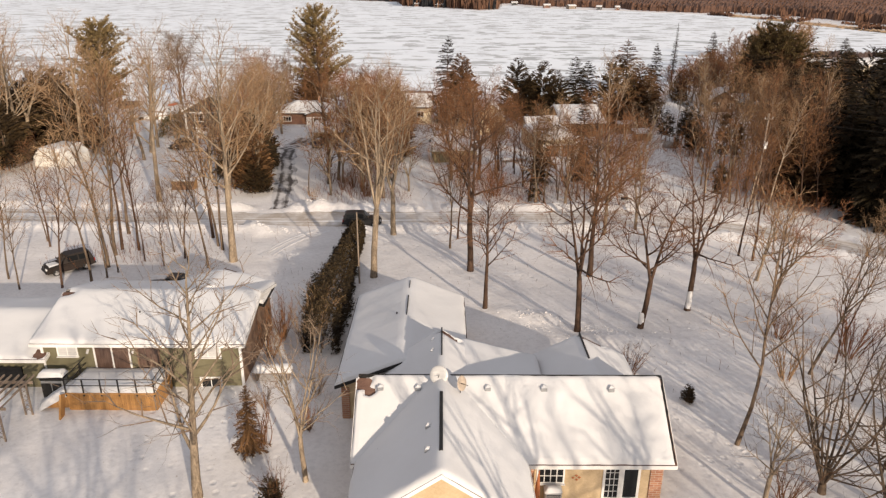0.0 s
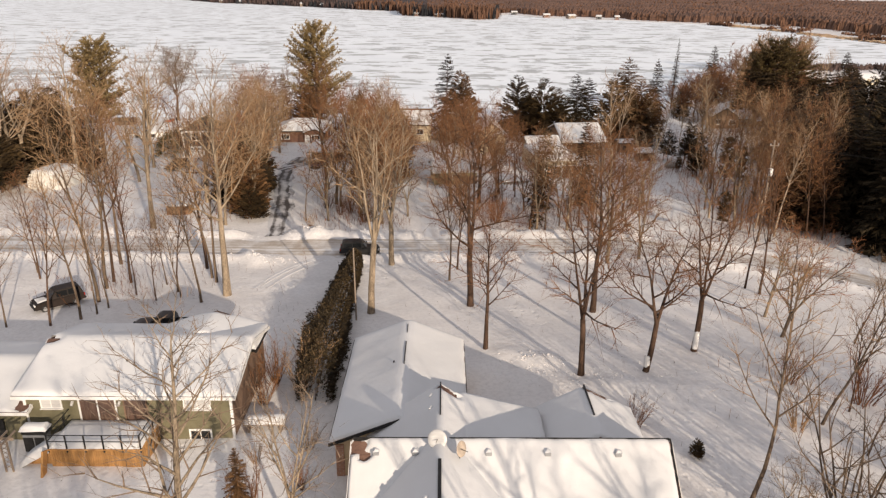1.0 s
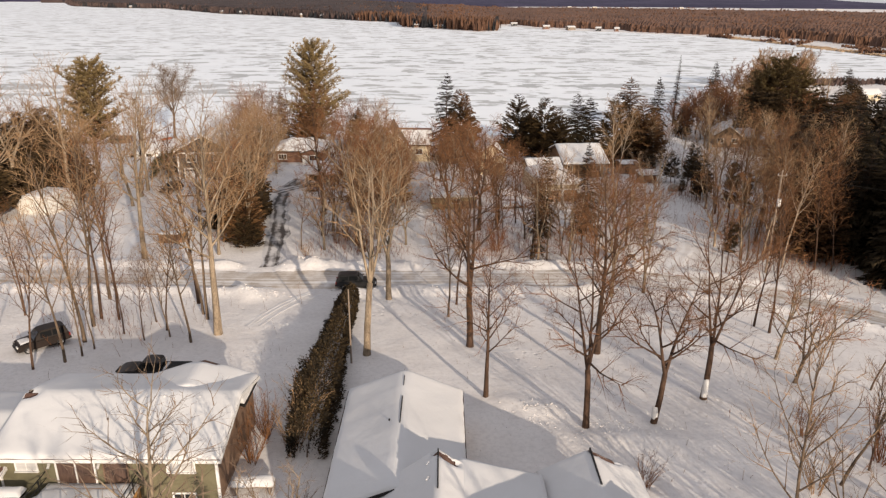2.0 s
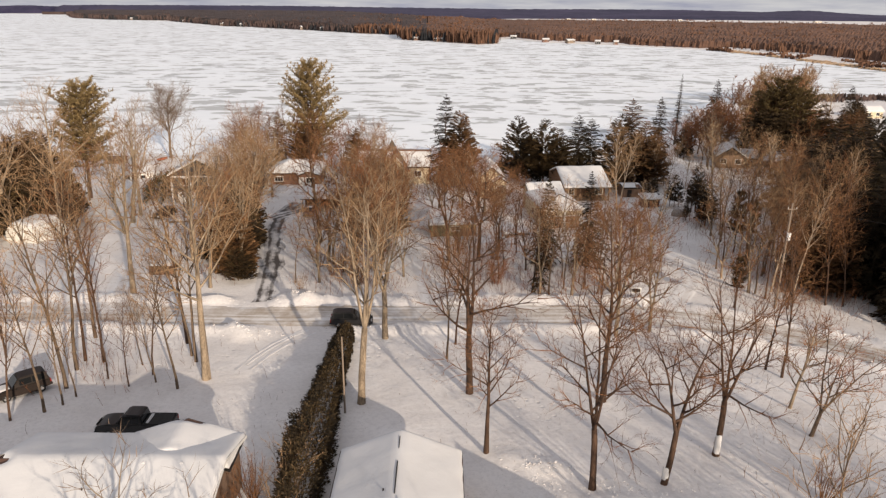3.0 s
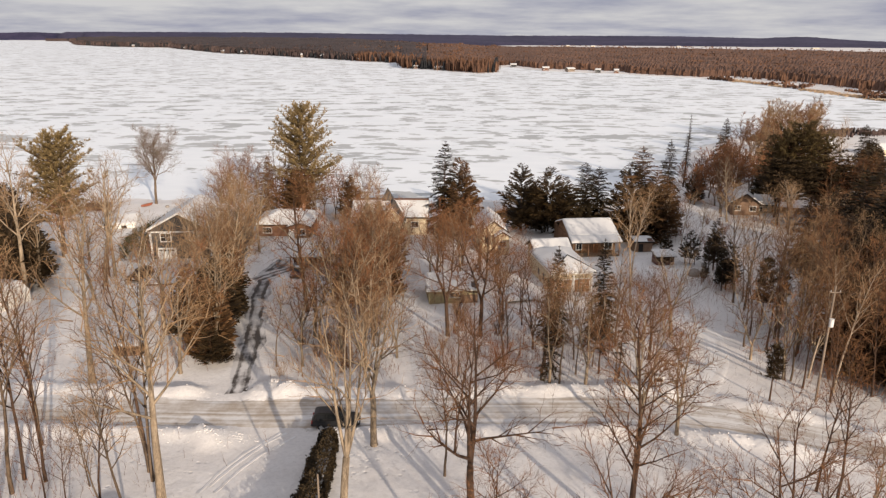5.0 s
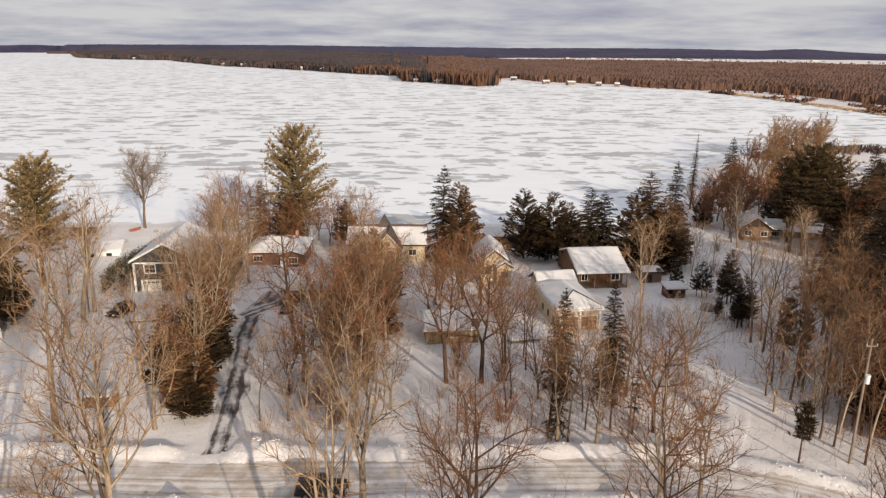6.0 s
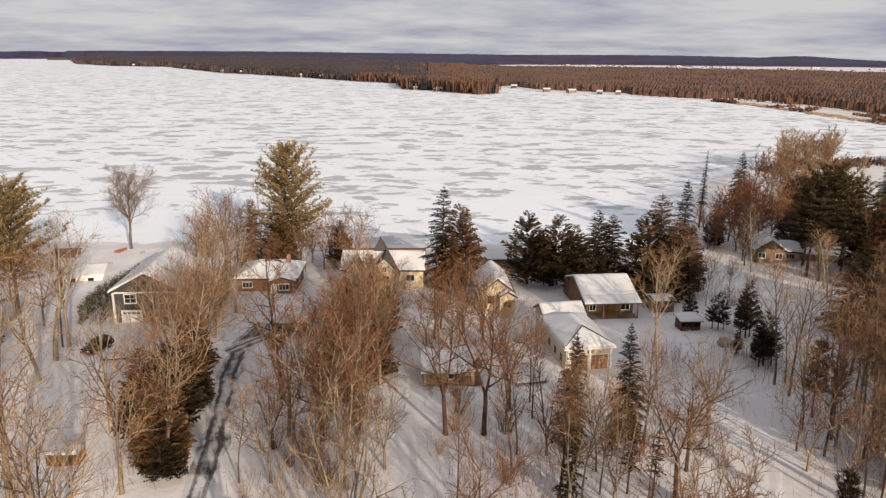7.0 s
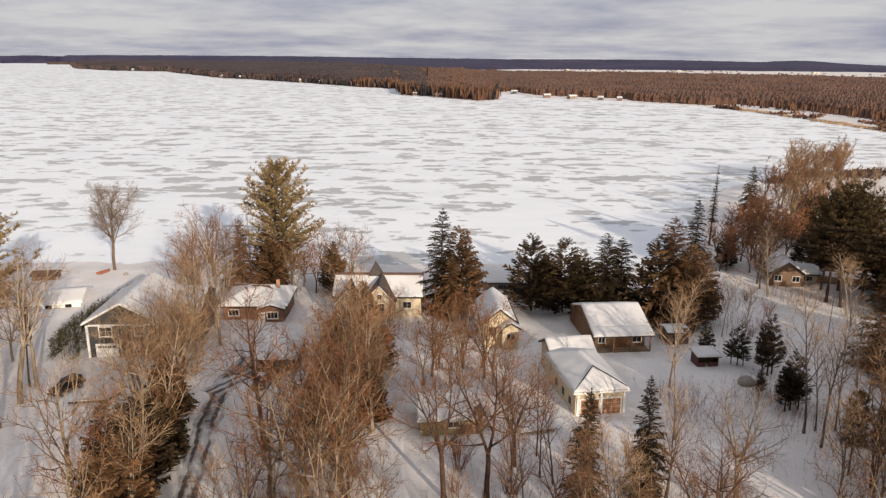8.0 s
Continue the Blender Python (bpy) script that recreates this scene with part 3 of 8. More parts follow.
def strip(name, line, half, mat, label, category, lift=0.03, step=1.0, wobble=0.15, slack=0.0):
    """A driven way draped on the land along a line of (x, y)."""
    pts = [Vector((*p, 0)) for p in line]
    run = [0.0]
    for a, b in zip(pts, pts[1:]):
        run.append(run[-1] + (b - a).length)
    n = int(run[-1] / step)
    geo, uvs = Geo(), []
    cols = 9
    for i in range(n + 1):
        s = run[-1] * i / n
        x, y = np.interp(s, run, [p.x for p in pts]), np.interp(s, run, [p.y for p in pts])
        s2 = min(s + 0.5, run[-1])
        s1 = s2 - 1.0
        dx = np.interp(s2, run, [p.x for p in pts]) - np.interp(s1, run, [p.x for p in pts])
        dy = np.interp(s2, run, [p.y for p in pts]) - np.interp(s1, run, [p.y for p in pts])
        ln = math.hypot(dx, dy)
        nx, ny = -dy / ln, dx / ln
        for k in range(cols):
            u = (k / (cols - 1) * 2 - 1) * half
            u *= 1 + wobble * noise.noise(Vector((s * 0.25, k // 5 * 9.0, half)))
            px, py = x + nx * u, y + ny * u
            rim = -0.09 if k in (0, cols - 1) else lift
            geo.v.append((px, py, land(px, py) + rim))
            uvs.append((s, u))
    for i in range(n):
        for k in range(cols - 1):
            a = i * cols + k
            geo.f.append((a, a + cols, a + cols + 1, a + 1))
    ob = single(name, geo, mat, label, category, kind="structure", smooth=True)
    layer = ob.data.uv_layers.new(name="way")
    for loop in ob.data.loops:
        layer.data[loop.index].uv = uvs[loop.vertex_index]
    return ob


build_ground()
build_lake()
strip("road", [(x, road_y(x)) for x in range(-130, 62, 3)], 3.1, ROAD, "snow-packed village road with gritty wheel tracks", "road", 0.05)
for k, line in enumerate(([(-19.6, 70), (-18.6, 73.5), (-17.2, 76.8), (-15.0, 80.2)], [(-18.2, 70), (-17.2, 73.2), (-15.8, 76.2), (-13.4, 79.4)], [(-19.0, 71), (-17.6, 74.6), (-16.0, 78), (-14.4, 80.2)])):
    strip("wheel_track_%d" % (k + 1), line, 0.2, LANE, "curved wheel track pressed into the snowy drive", "track", 0.025, 0.5, 0.1)
strip("driveway_2", [(-21.3, 88), (-22.6, 97), (-24.6, 108), (-27.2, 120), (-28.6, 131), (-27.6, 141)], 1.9, DRIVE, "wet dark driveway with melting slush", "driveway", 0.03, 0.6, 0.45)
strip("slush_patch", [(-29.5, 128), (-27.4, 132), (-25.2, 135.5), (-23.4, 138)], 2.3, DRIVE, "dark melted slush at the head of the driveway", "slush", 0.045, 0.5, 0.5)
strip("driveway_3", [(-1.2, 88), (-2.2, 98), (-4.0, 110), (-4.6, 124), (-4, 136)], 1.3, LANE, "narrow lane of trodden snow", "driveway", 0.03)
strip("driveway_4", [(27.5, 86), (33, 95), (36, 104), (33, 114), (26, 120), (20.6, 121.4)], 1.6, LANE, "lane of driven snow to the garage", "driveway", 0.03)
strip("driveway_5", [(-40, 88), (-43, 100), (-45.5, 114), (-46.5, 127), (-47.4, 138)], 1.7, LANE, "driven snow before the slate house", "driveway", 0.03)


# ---- trees ----
def wander(rng, p, d, length, n, wob, lift):
    pts = [p.copy()]
    for _ in range(n):
        d = d + Vector((rng.gauss(0, wob), rng.gauss(0, wob), rng.gauss(0, wob * 0.7) + lift))
        d.normalize()
        p = p + d * (length / n)
        pts.append(p.copy())
    return pts


def taper(r0, r1, n):
    return [r0 + (r1 - r0) * (i / n) ** 0.85 for i in range(n + 1)]


def along(pts, f):
    s = f * (len(pts) - 1)
    i = min(int(s), len(pts) - 2)
    d = (pts[i + 1] - pts[i]).normalized()
    return pts[i].lerp(pts[i + 1], s - i), d


def side_way(rng, d, angle, turn):
    u = d.cross(Vector((0.3, 0.2, 1) if abs(d.z) < 0.95 else (1, 0, 0))).normalized()
    w = d.cross(u)
    s = u * math.cos(turn) + w * math.sin(turn)
    return (d * math.cos(angle) + s * math.sin(angle)).normalized()


def bare_tree_meshes(seed, h, girth, limbs, subs, twigs, sprigs, base, spread, forks, bark, twig_mat, lean=0.0, fine=0.011):
    """Trunk and limbs in one mesh, twigs in another, of a leafless broadleaf tree of height h."""
    rng = random.Random(seed)
    wood, thin = Geo(), Geo()
    turn0 = rng.random() * 6.28
    up = Vector((math.cos(turn0) * lean, math.sin(turn0) * lean, 1)).normalized()
    leaders = []
    if forks:
        hf = h * base * rng.uniform(0.75, 1.0)
        stem = wander(rng, Vector((0, 0, -0.3)), up, hf + 0.3, 5, 0.035, 0.01)
        wood.tube(stem, [girth * 1.25] + taper(girth, girth * 0.82, 4), 8, tip=False)
        for k in range(forks):
            d = side_way(rng, (stem[-1] - stem[-2]).normalized(), rng.uniform(0.16, 0.42) * spread, turn0 + k * 6.28 / forks + rng.uniform(-0.5, 0.5))
            line = wander(rng, stem[-1] - Vector((0, 0, 0.1)), d, (h - hf) * rng.uniform(0.82, 1.0), 8, 0.055, 0.04)
            leaders.append((line, girth * 0.66 / math.sqrt(forks / 2), 0.06))
            wood.tube(line, taper(leaders[-1][1], 0.02, 8), 6)
    else:
        stem = wander(rng, Vector((0, 0, -0.3)), up, h + 0.3, 10, 0.035, 0.02)
        r = [girth * 1.25] + taper(girth, 0.02, 9)
        wood.tube(stem, r, 8)
        leaders.append((stem, girth * 0.8, base))
    ga = 2.4
    n_each = max(2, limbs // len(leaders))
    for line, r_lead, f0 in leaders:
        a = rng.random() * 6.28
        for i in range(n_each):
            f = f0 + (0.97 - f0) * (i + rng.random() * 0.8) / n_each
            p, d = along(line, f)
            a += ga + rng.uniform(-0.4, 0.4)
            span = h * (0.43 if not forks else 0.34) * (1.05 - 0.72 * f) * rng.uniform(0.7, 1.15) * (0.75 + 0.4 * spread)
            ang = rng.uniform(0.65, 1.05) * (1.15 - 0.35 * f) * spread
            limb = wander(rng, p, side_way(rng, d, ang, a), span, 5, 0.095, 0.07)
            rl = max(0.03, r_lead * (1 - f) * 0.6 + 0.024)
            wood.tube(limb, taper(rl, fine * 1.2, 5), 5)
            b = rng.random() * 6.28
            for j in range(subs):
                g = 0.18 + 0.8 * (j + rng.random()) / subs
                q, e = along(limb, g)
                b += ga
                sub = wander(rng, q, side_way(rng, e, rng.uniform(0.45, 0.95), b), span * rng.uniform(0.34, 0.55) * (1.1 - 0.5 * g), 2, 0.12, 0.07)
                thin.tube(sub, taper(max(fine * 1.7, rl * 0.5), fine, 2), 3)
                c = rng.random() * 6.28
                for k in range(twigs):
                    t, s = along(sub, 0.15 + 0.85 * (k + rng.random()) / twigs)
                    c += ga
                    ln = span * rng.uniform(0.12, 0.26) + 0.18
                    tw = wander(rng, t, side_way(rng, s, rng.uniform(0.35, 0.85), c), ln, 2, 0.16, 0.06)
                    thin.twig(tw, fine * 1.15, Vector((rng.gauss(0, 1), rng.gauss(0, 1), rng.gauss(0, 1))))
                    for m in range(sprigs):
                        t2, s2 = along(tw, rng.uniform(0.2, 1.0))
                        e2 = t2 + side_way(rng, s2, rng.uniform(0.3, 0.9), rng.random() * 6.28) * ln * rng.uniform(0.45, 0.8)
                        thin.twig([t2, e2], fine, Vector((rng.gauss(0, 1), rng.gauss(0, 1), rng.gauss(0, 1))))
    return mesh_from("trunk", wood, bark, True), mesh_from("crown", thin, twig_mat)


def shrub_meshes(seed, h, stems, mat):
    rng = random.Random(seed)
    wood, thin = Geo(), Geo()
    for i in range(stems):
        a = i * 2.4 + rng.uniform(-0.3, 0.3)
        d = Vector((math.cos(a) * rng.uniform(0.1, 0.55), math.sin(a) * rng.uniform(0.1, 0.55), 1)).normalized()
        p = Vector((math.cos(a), math.sin(a), 0)) * rng.uniform(0.05, 0.5) + Vector((0, 0, -0.2))
        line = wander(rng, p, d, h * rng.uniform(0.6, 1.0), 6, 0.09, 0.02)
        wood.tube(line, taper(0.012 + 0.006 * h, 0.009, 6), 4)
        for j in range(7):
            q, e = along(line, 0.22 + 0.75 * (j + rng.random()) / 7)
            sub = wander(rng, q, side_way(rng, e, rng.uniform(0.3, 0.75), j * 2.4), h * rng.uniform(0.12, 0.24), 2, 0.15, 0.09)
            thin.tube(sub, taper(0.013, 0.008, 2), 3)
            for k in range(4):
                t, s = along(sub, rng.uniform(0.1, 0.95))
                e2 = t + side_way(rng, s, rng.uniform(0.3, 0.8), k * 2.4) * h * rng.uniform(0.04, 0.10)
                thin.twig([t, e2], 0.011, Vector((rng.gauss(0, 1), rng.gauss(0, 1), rng.gauss(0, 1))))
    return mesh_from("trunk", wood, mat, True), mesh_from("crown", thin, mat)


def frond(geo, rng, p, d, ln, wide):
    """A flat spray of needles: two slim leaves to either side of its rib."""
    u = d.cross(Vector((rng.gauss(0, 0.3), rng.gauss(0, 0.3), 1)))
    if u.length < 1e-3:
        return
    u.normalize()
    tip = p + d * ln
    mid = p + d * ln * 0.45
    n = len(geo.v)
    droop = Vector((0, 0, -0.12 * ln))
    for q in (p, mid + u * wide, tip + droop, mid - u * wide):
        geo.v.append((q.x, q.y, q.z))
    geo.f.append((n, n + 1, n + 2))
    geo.f.append((n, n + 2, n + 3))


def bough(geo, rng, p, d, ln, wide, droop, n=4):
    """A drooping branch clothed in combed, forward-swept sprays on either side."""
    u = d.cross(Vector((rng.gauss(0, 0.35), rng.gauss(0, 0.35), 1)))
    if u.length < 1e-3:
        return
    u.normalize()
    mid = []
    for i in range(n + 1):
        g = i / n
        q = p + d * ln * g - Vector((0, 0, droop * ln * g * g))
        mid.append(len(geo.v))
        geo.v.append((q.x, q.y, q.z))
    for side in (-1, 1):
        for i in range(n):
            g = (i + rng.uniform(0.5, 1.0)) / n
            w = wide * (0.35 + 1.5 * g * (1.25 - g)) * rng.uniform(0.7, 1.25) * side
            q = p + d * ln * min(1.08, g + 0.22) + u * w - Vector((0, 0, (droop + 0.1 * rng.random()) * ln * g * g + abs(w) * 0.25))
            k = len(geo.v)
            geo.v.append((q.x, q.y, q.z))
            geo.f.append((mid[i], k, mid[i + 1]))


def spruce_meshes(seed, h, radius, mat, dense=1.0, bare=0.06, ragged=0.25):
    rng = random.Random(seed)
    wood, green = Geo(), Geo()
    wood.tube([Vector((0, 0, -0.3)), Vector((0, 0, h * 0.4)), Vector((0.04, 0.02, h))], [0.02 + h * 0.013, 0.01 + h * 0.008, 0.0], 6)
    whorls = int(h / 0.33 * dense)
    for i in range(whorls):
        f = bare + (1 - bare) * (i + rng.random() * 0.7) / whorls
        reach = radius * (1 - f) ** 0.72 + 0.04 * radius
        for k in range(8 if dense > 0.8 else 6):
            a = k * 0.785 + i * 2.4 + rng.uniform(-0.35, 0.35)
            ln = reach * rng.uniform(1 - ragged * 1.9, 1.1) * (1 + 0.2 * noise.noise(Vector((math.cos(a), math.sin(a), f * 5 + seed))))
            d = Vector((math.cos(a), math.sin(a), 0.55 * (f - 0.3) + rng.uniform(-0.15, 0.12))).normalized()
            p = Vector((0, 0, h * f))
            if ln > 0.7:
                wood.tube([p, p + d * ln * 0.6], [0.018, 0], 3)
            bough(green, rng, p, d, ln, 0.13 + 0.14 * ln, rng.uniform(0.1, 0.34) * (1 - f) + 0.04, 5 if ln > 1.2 else 3)
    for k in range(5):
        frond(green, rng, Vector((0, 0, h - 0.1 - 0.1 * k)), Vector((math.cos(k * 2.4) * 0.5, math.sin(k * 2.4) * 0.5, 1)).normalized(), 0.4, 0.05)
    return mesh_from("trunk", wood, BARK_DARK, True), mesh_from("crown", green, mat)


def cedar_meshes(seed, h, radius, mat, count=700, stems=2, skirt=0.07):
    """A dense, flame-shaped crown of upswept sprays, with hollows and leading tips."""
    rng = random.Random(seed)
    wood, green = Geo(), Geo()
    tops = [(Vector((0, 0, 0)), h, radius)]
    for k in range(stems - 1):
        a = rng.random() * 6.28
        tops.append((Vector((math.cos(a), math.sin(a), 0)) * radius * rng.uniform(0.5, 0.8), h * rng.uniform(0.72, 0.93), radius * rng.uniform(0.6, 0.8)))
    for o, hh, rr in tops:
        wood.tube([o + Vector((0, 0, -0.3)), o + Vector((0, 0, hh * 0.9))], [0.03 + hh * 0.012, 0.01], 6)
        for i in range(count // len(tops)):
            f = skirt + (0.985 - skirt) * rng.random() ** 1.1
            a = rng.random() * 6.28
            lump = 1 + 0.34 * noise.noise(Vector((math.cos(a) * 1.6 + seed, math.sin(a) * 1.6, f * hh * 0.55)))
            r = rr * lump * min(1.0, (1 - f) * 1.7 + 0.03) ** 0.75 * min(1.0, 0.62 + f * 2.2)
            k = rng.uniform(0.1, 0.55)
            up = rng.uniform(0.25, 0.8)
            out = Vector((math.cos(a + rng.gauss(0, 0.25)), math.sin(a + rng.gauss(0, 0.25)), up))
            ln = r * (rng.uniform(0.85, 1.08) - k) * 1.1
            p = o + Vector((math.cos(a) * r * k, math.sin(a) * r * k, f * hh - ln * up * 0.7))
            bough(green, rng, p, out.normalized(), ln + 0.25, 0.14 + 0.2 * ln, 0.0, 4)
    return mesh_from("trunk", wood, BARK_DARK, True), mesh_from("crown", green, mat)


def pine_meshes(seed, h, radius, mat, bare=0.25, tufts=9, flat=0.0):
    """A white pine: uneven tiers of long, upswept limbs carrying plumes of needles, with gaps between.
    flat: how far the limbs level out into the dark shelves of an old tree."""
    rng = random.Random(seed)
    wood, green = Geo(), Geo()
    stem = wander(rng, Vector((0, 0, -0.4)), Vector((0, 0, 1)), h + 0.3, 10, 0.022, 0.01)
    wood.tube(stem, [0.02 * h] + taper(0.0165 * h, 0.03, 9), 8)
    tiers = int(h * (1 - bare) / (0.78 + 0.6 * flat))
    for i in range(tiers):
        f = bare + (1 - bare) * (i + rng.random() * 0.7) / tiers
        p0, _ = along(stem, f)
        shape = min(1.0, (1 - f) * (2.7 + 1.2 * flat) + 0.2) ** 0.75 * (0.72 + 0.28 * min(1, (f - bare) * 5))
        for k in range(10):
            a = k * 0.628 + i * 2.1 + rng.uniform(-0.5, 0.5)
            side = 1 + 0.35 * noise.noise(Vector((math.cos(a) * 1.3 + seed, math.sin(a) * 1.3, f * 4)))
            ln = radius * shape * rng.uniform(0.4, 1.12) * side
            d = Vector((math.cos(a), math.sin(a), (rng.uniform(-0.05, 0.5) + 0.6 * (f - 0.4)) * (1 - 0.8 * flat)))
            limb = wander(rng, p0, d.normalized(), ln, 4, 0.08, 0.09 * (1 - flat))
            wood.tube(limb, taper(0.025 + 0.012 * ln, 0.015, 4), 4)
            n = max(2, int(ln * 2.4))
            for j in range(n):
                q, e = along(limb, 0.22 + 0.78 * (j + rng.random() * 0.7) / n)
                q = q + Vector((rng.gauss(0, 0.22), rng.gauss(0, 0.22), rng.uniform(0, 0.2))) * (0.5 + 0.1 * ln)
                for m in range(tufts):
                    b = m * 2.4 + rng.random()
                    w = (e * rng.uniform(0.5, 1.4) + Vector((math.cos(b) * 0.8, math.sin(b) * 0.8, rng.uniform(-0.1, 0.75)))).normalized()
                    frond(green, rng, q, w, rng.uniform(0.5, 1.1), 0.08)
    return mesh_from("trunk", wood, BARK_DARK, True), mesh_from("crown", green, mat)


class Kind:
    """One grown tree, to be planted many times."""

    def __init__(self, name, meshes, h, label, category, group, first="trunk"):
        self.name, self.meshes, self.h, self.label, self.category, self.group, self.first = name, meshes, h, label, category, group, first
        crown = meshes[1].vertices
        self.lean = math.degrees(math.atan2(sum(v.co.y for v in crown), sum(v.co.x for v in crown)))

    def plant(self, x, y, h=None, rng=None, label="", tilt=0.0, turn=None, sink=0.0, upright=False, wide=1.0):
        rng = rng or random.Random(int(x * 31 + y * 17))
        s = (h or self.h) / self.h
        turn = rng.random() * 360 if turn is None else turn
        sway = (rng.uniform(-2, 2), rng.uniform(-2, 2))
        if upright:
            turn, sway = 90 - self.lean, (0, 0)
        m = pose(x, y, land(x, y) - sink, sway[0], tilt + sway[1], 0) @ pose(0, 0, 0, 0, 0, turn)
        ob = thing(self.name, m @ Matrix.Diagonal((s * wide, s * wide, s, 1)), label or self.label, self.category, self.group)
        part(self.first, self.meshes[0], None, ob)
        part("crown", self.meshes[1], None, ob)
        return ob


def grown(count, make):
    return [make(i) for i in range(count)]


MAPLE = grown(5, lambda i: Kind("bare_maple_tree", bare_tree_meshes(11 + i, 16, 0.27, 19, 7, 5, 4, 0.33, 1.12, (0, 2, 3, 2, 0)[i], BARK_DARK, TWIG_BROWN), 16,
              "tall leafless maple with a dark trunk in the snow", "tree", "bare trees"))
TALL = grown(5, lambda i: Kind("bare_hardwood_tree", bare_tree_meshes(31 + i, 19, 0.32, 18, 6, 4, 2, 0.36, 0.95, (3, 0, 2, 0, 4)[i], BARK_TAN, TWIG_TAN), 19,
             "tall leafless hardwood with a sunlit tan trunk in the snow", "tree", "bare trees"))
SLIM = grown(5, lambda i: Kind("slim_bare_tree", bare_tree_meshes(51 + i, 15, 0.13, 15, 5, 4, 2, 0.36, 0.75, 0, BARK_DARK if i % 2 else BARK_MID, TWIG_BROWN if i % 2 else TWIG_TAN), 15,
             "slim leafless young tree with a thin trunk", "tree", "bare trees"))
BROOM = grown(5, lambda i: Kind("brushy_bare_tree", bare_tree_meshes(71 + i, 12, 0.19, 22, 6, 4, 1, 0.22, 1.05, (3, 4, 2, 3, 4)[i], BARK_TAN if i % 2 == 0 else BARK_MID, TWIG_RED if i % 2 else TWIG_BROWN, 0.0, 0.013), 12,
              "leafless tree with a brushy reddish-brown crown", "tree", "bare trees"))
YARD = grown(2, lambda i: Kind("spreading_bare_tree", bare_tree_meshes(95 + i, 13, (0.2, 0.19)[i], (23, 24)[i], 5, 4, 1, (0.2, 0.28)[i], (1.0, 0.82)[i], (0, 4)[i], BARK_TAN, TWIG_DIM, 0.0, 0.009), 13,
             "spreading leafless yard tree with tan bark and low limbs", "tree", "bare trees"))
WAND = grown(2, lambda i: Kind("willowy_bare_tree", bare_tree_meshes(201 + i, 10, 0.24, 40, 4, 3, 1, 0.06, 1.25, (9, 7)[i], BARK_MID, TWIG_DIM, 0.0, 0.009), 10,
             "leafless clump tree with many stems fanning from its base", "tree", "bare trees"))
SPARE = grown(2, lambda i: Kind("sparse_bare_tree", bare_tree_meshes(231 + i, 18, 0.24, 9, 2, 1, 0, 0.5, 0.6, (2, 3)[i], BARK_MID, TWIG_BROWN), 18,
              "tall leafless tree with few upright limbs", "tree", "bare trees"))
LAKESIDE = grown(1, lambda i: Kind("bare_elm_tree", bare_tree_meshes(91 + i, 18, 0.3, 50, 8, 6, 2, 0.36, 0.85, 5, BARK_MID, TWIG_DIM, 0.0, 0.016), 18,
                 "vase-shaped leafless elm at the edge of the ice", "tree", "bare trees"))
COPSE = grown(3, lambda i: Kind("bare_poplar_tree", bare_tree_meshes(191 + i, 15, 0.24, 26, 6, 3, 0, 0.22, 0.85, (4, 3, 4)[i], BARK_MID, (TWIG_BROWN, TWIG_RED, TWIG_TAN)[i], 0.0, 0.042), 15,
                                ("leafless tree with a dense brown crown on the headland", "leafless tree with a dense reddish crown by the shore", "leafless tree with a dense tan crown on the headland")[i], "tree", "bare trees"))
OLIVE = Kind("broad_pine_tree", pine_meshes(184, 21, 8.2, NEEDLE_OLIVE, 0.3, 8, 0.25), 21, "broad olive-green pine behind the lakeside house", "tree", "conifers")
BIRCH = grown(3, lambda i: Kind("bare_birch_tree", bare_tree_meshes(101 + i, 14, 0.13, 15, 5, 4, 2, 0.45, 0.7, (0, 0, 2)[i], BARK_PALE, TWIG_TAN), 14,
              "leafless birch with pale bark", "tree", "bare trees"))
SHRUB = grown(4, lambda i: Kind("bare_shrub", shrub_meshes(121 + i, 4.0, 16 + i * 3, (TWIG_TAN, TWIG_BROWN, TWIG_RED, TWIG_BROWN)[i]), 4.0,
              "many-stemmed leafless shrub standing in the snow", "shrub", "bare shrubs"))
SPRUCE = grown(3, lambda i: Kind("spruce_tree", spruce_meshes(141 + i, 14, (4.6, 4.0, 5.2)[i], NEEDLE_SPRUCE, 1.0, 0.05, 0.26), 14,
               "dark green spruce with drooping branches", "tree", "conifers"))
SPIRE = Kind("spire_spruce_tree", spruce_meshes(158, 20, 1.7, NEEDLE_SPRUCE, 1.0, 0.3, 0.4), 20, "very slender spruce on the shore", "tree", "conifers")
SAPLING = grown(3, lambda i: Kind("young_fir_tree", spruce_meshes(151 + i, 9, (1.6, 1.9, 1.4)[i], NEEDLE_SPRUCE, 0.75, (0.22, 0.1, 0.34)[i], 0.48), 9,
                "thin young fir with sparse dark branches", "tree", "conifers"))
CEDAR = grown(3, lambda i: Kind("cedar_tree", cedar_meshes(161 + i, 13, (4.2, 3.4, 4.4)[i], (NEEDLE_CEDAR, NEEDLE_SPRUCE, NEEDLE_CEDAR)[i], 600, 2 + i % 2, 0.12), 13,
              "dense flame-shaped cedar with dark foliage", "tree", "conifers"))
RUSTY = grown(2, lambda i: Kind("rusty_cedar_tree", (cedar_meshes(171, 12, 3.1, NEEDLE_RUST, 600, 2, 0.08), spruce_meshes(172, 12, 4.3, NEEDLE_RUST, 1.1, 0.05, 0.34))[i], 12,
              "winter-browned cedar with rusty foliage", "tree", "conifers"))
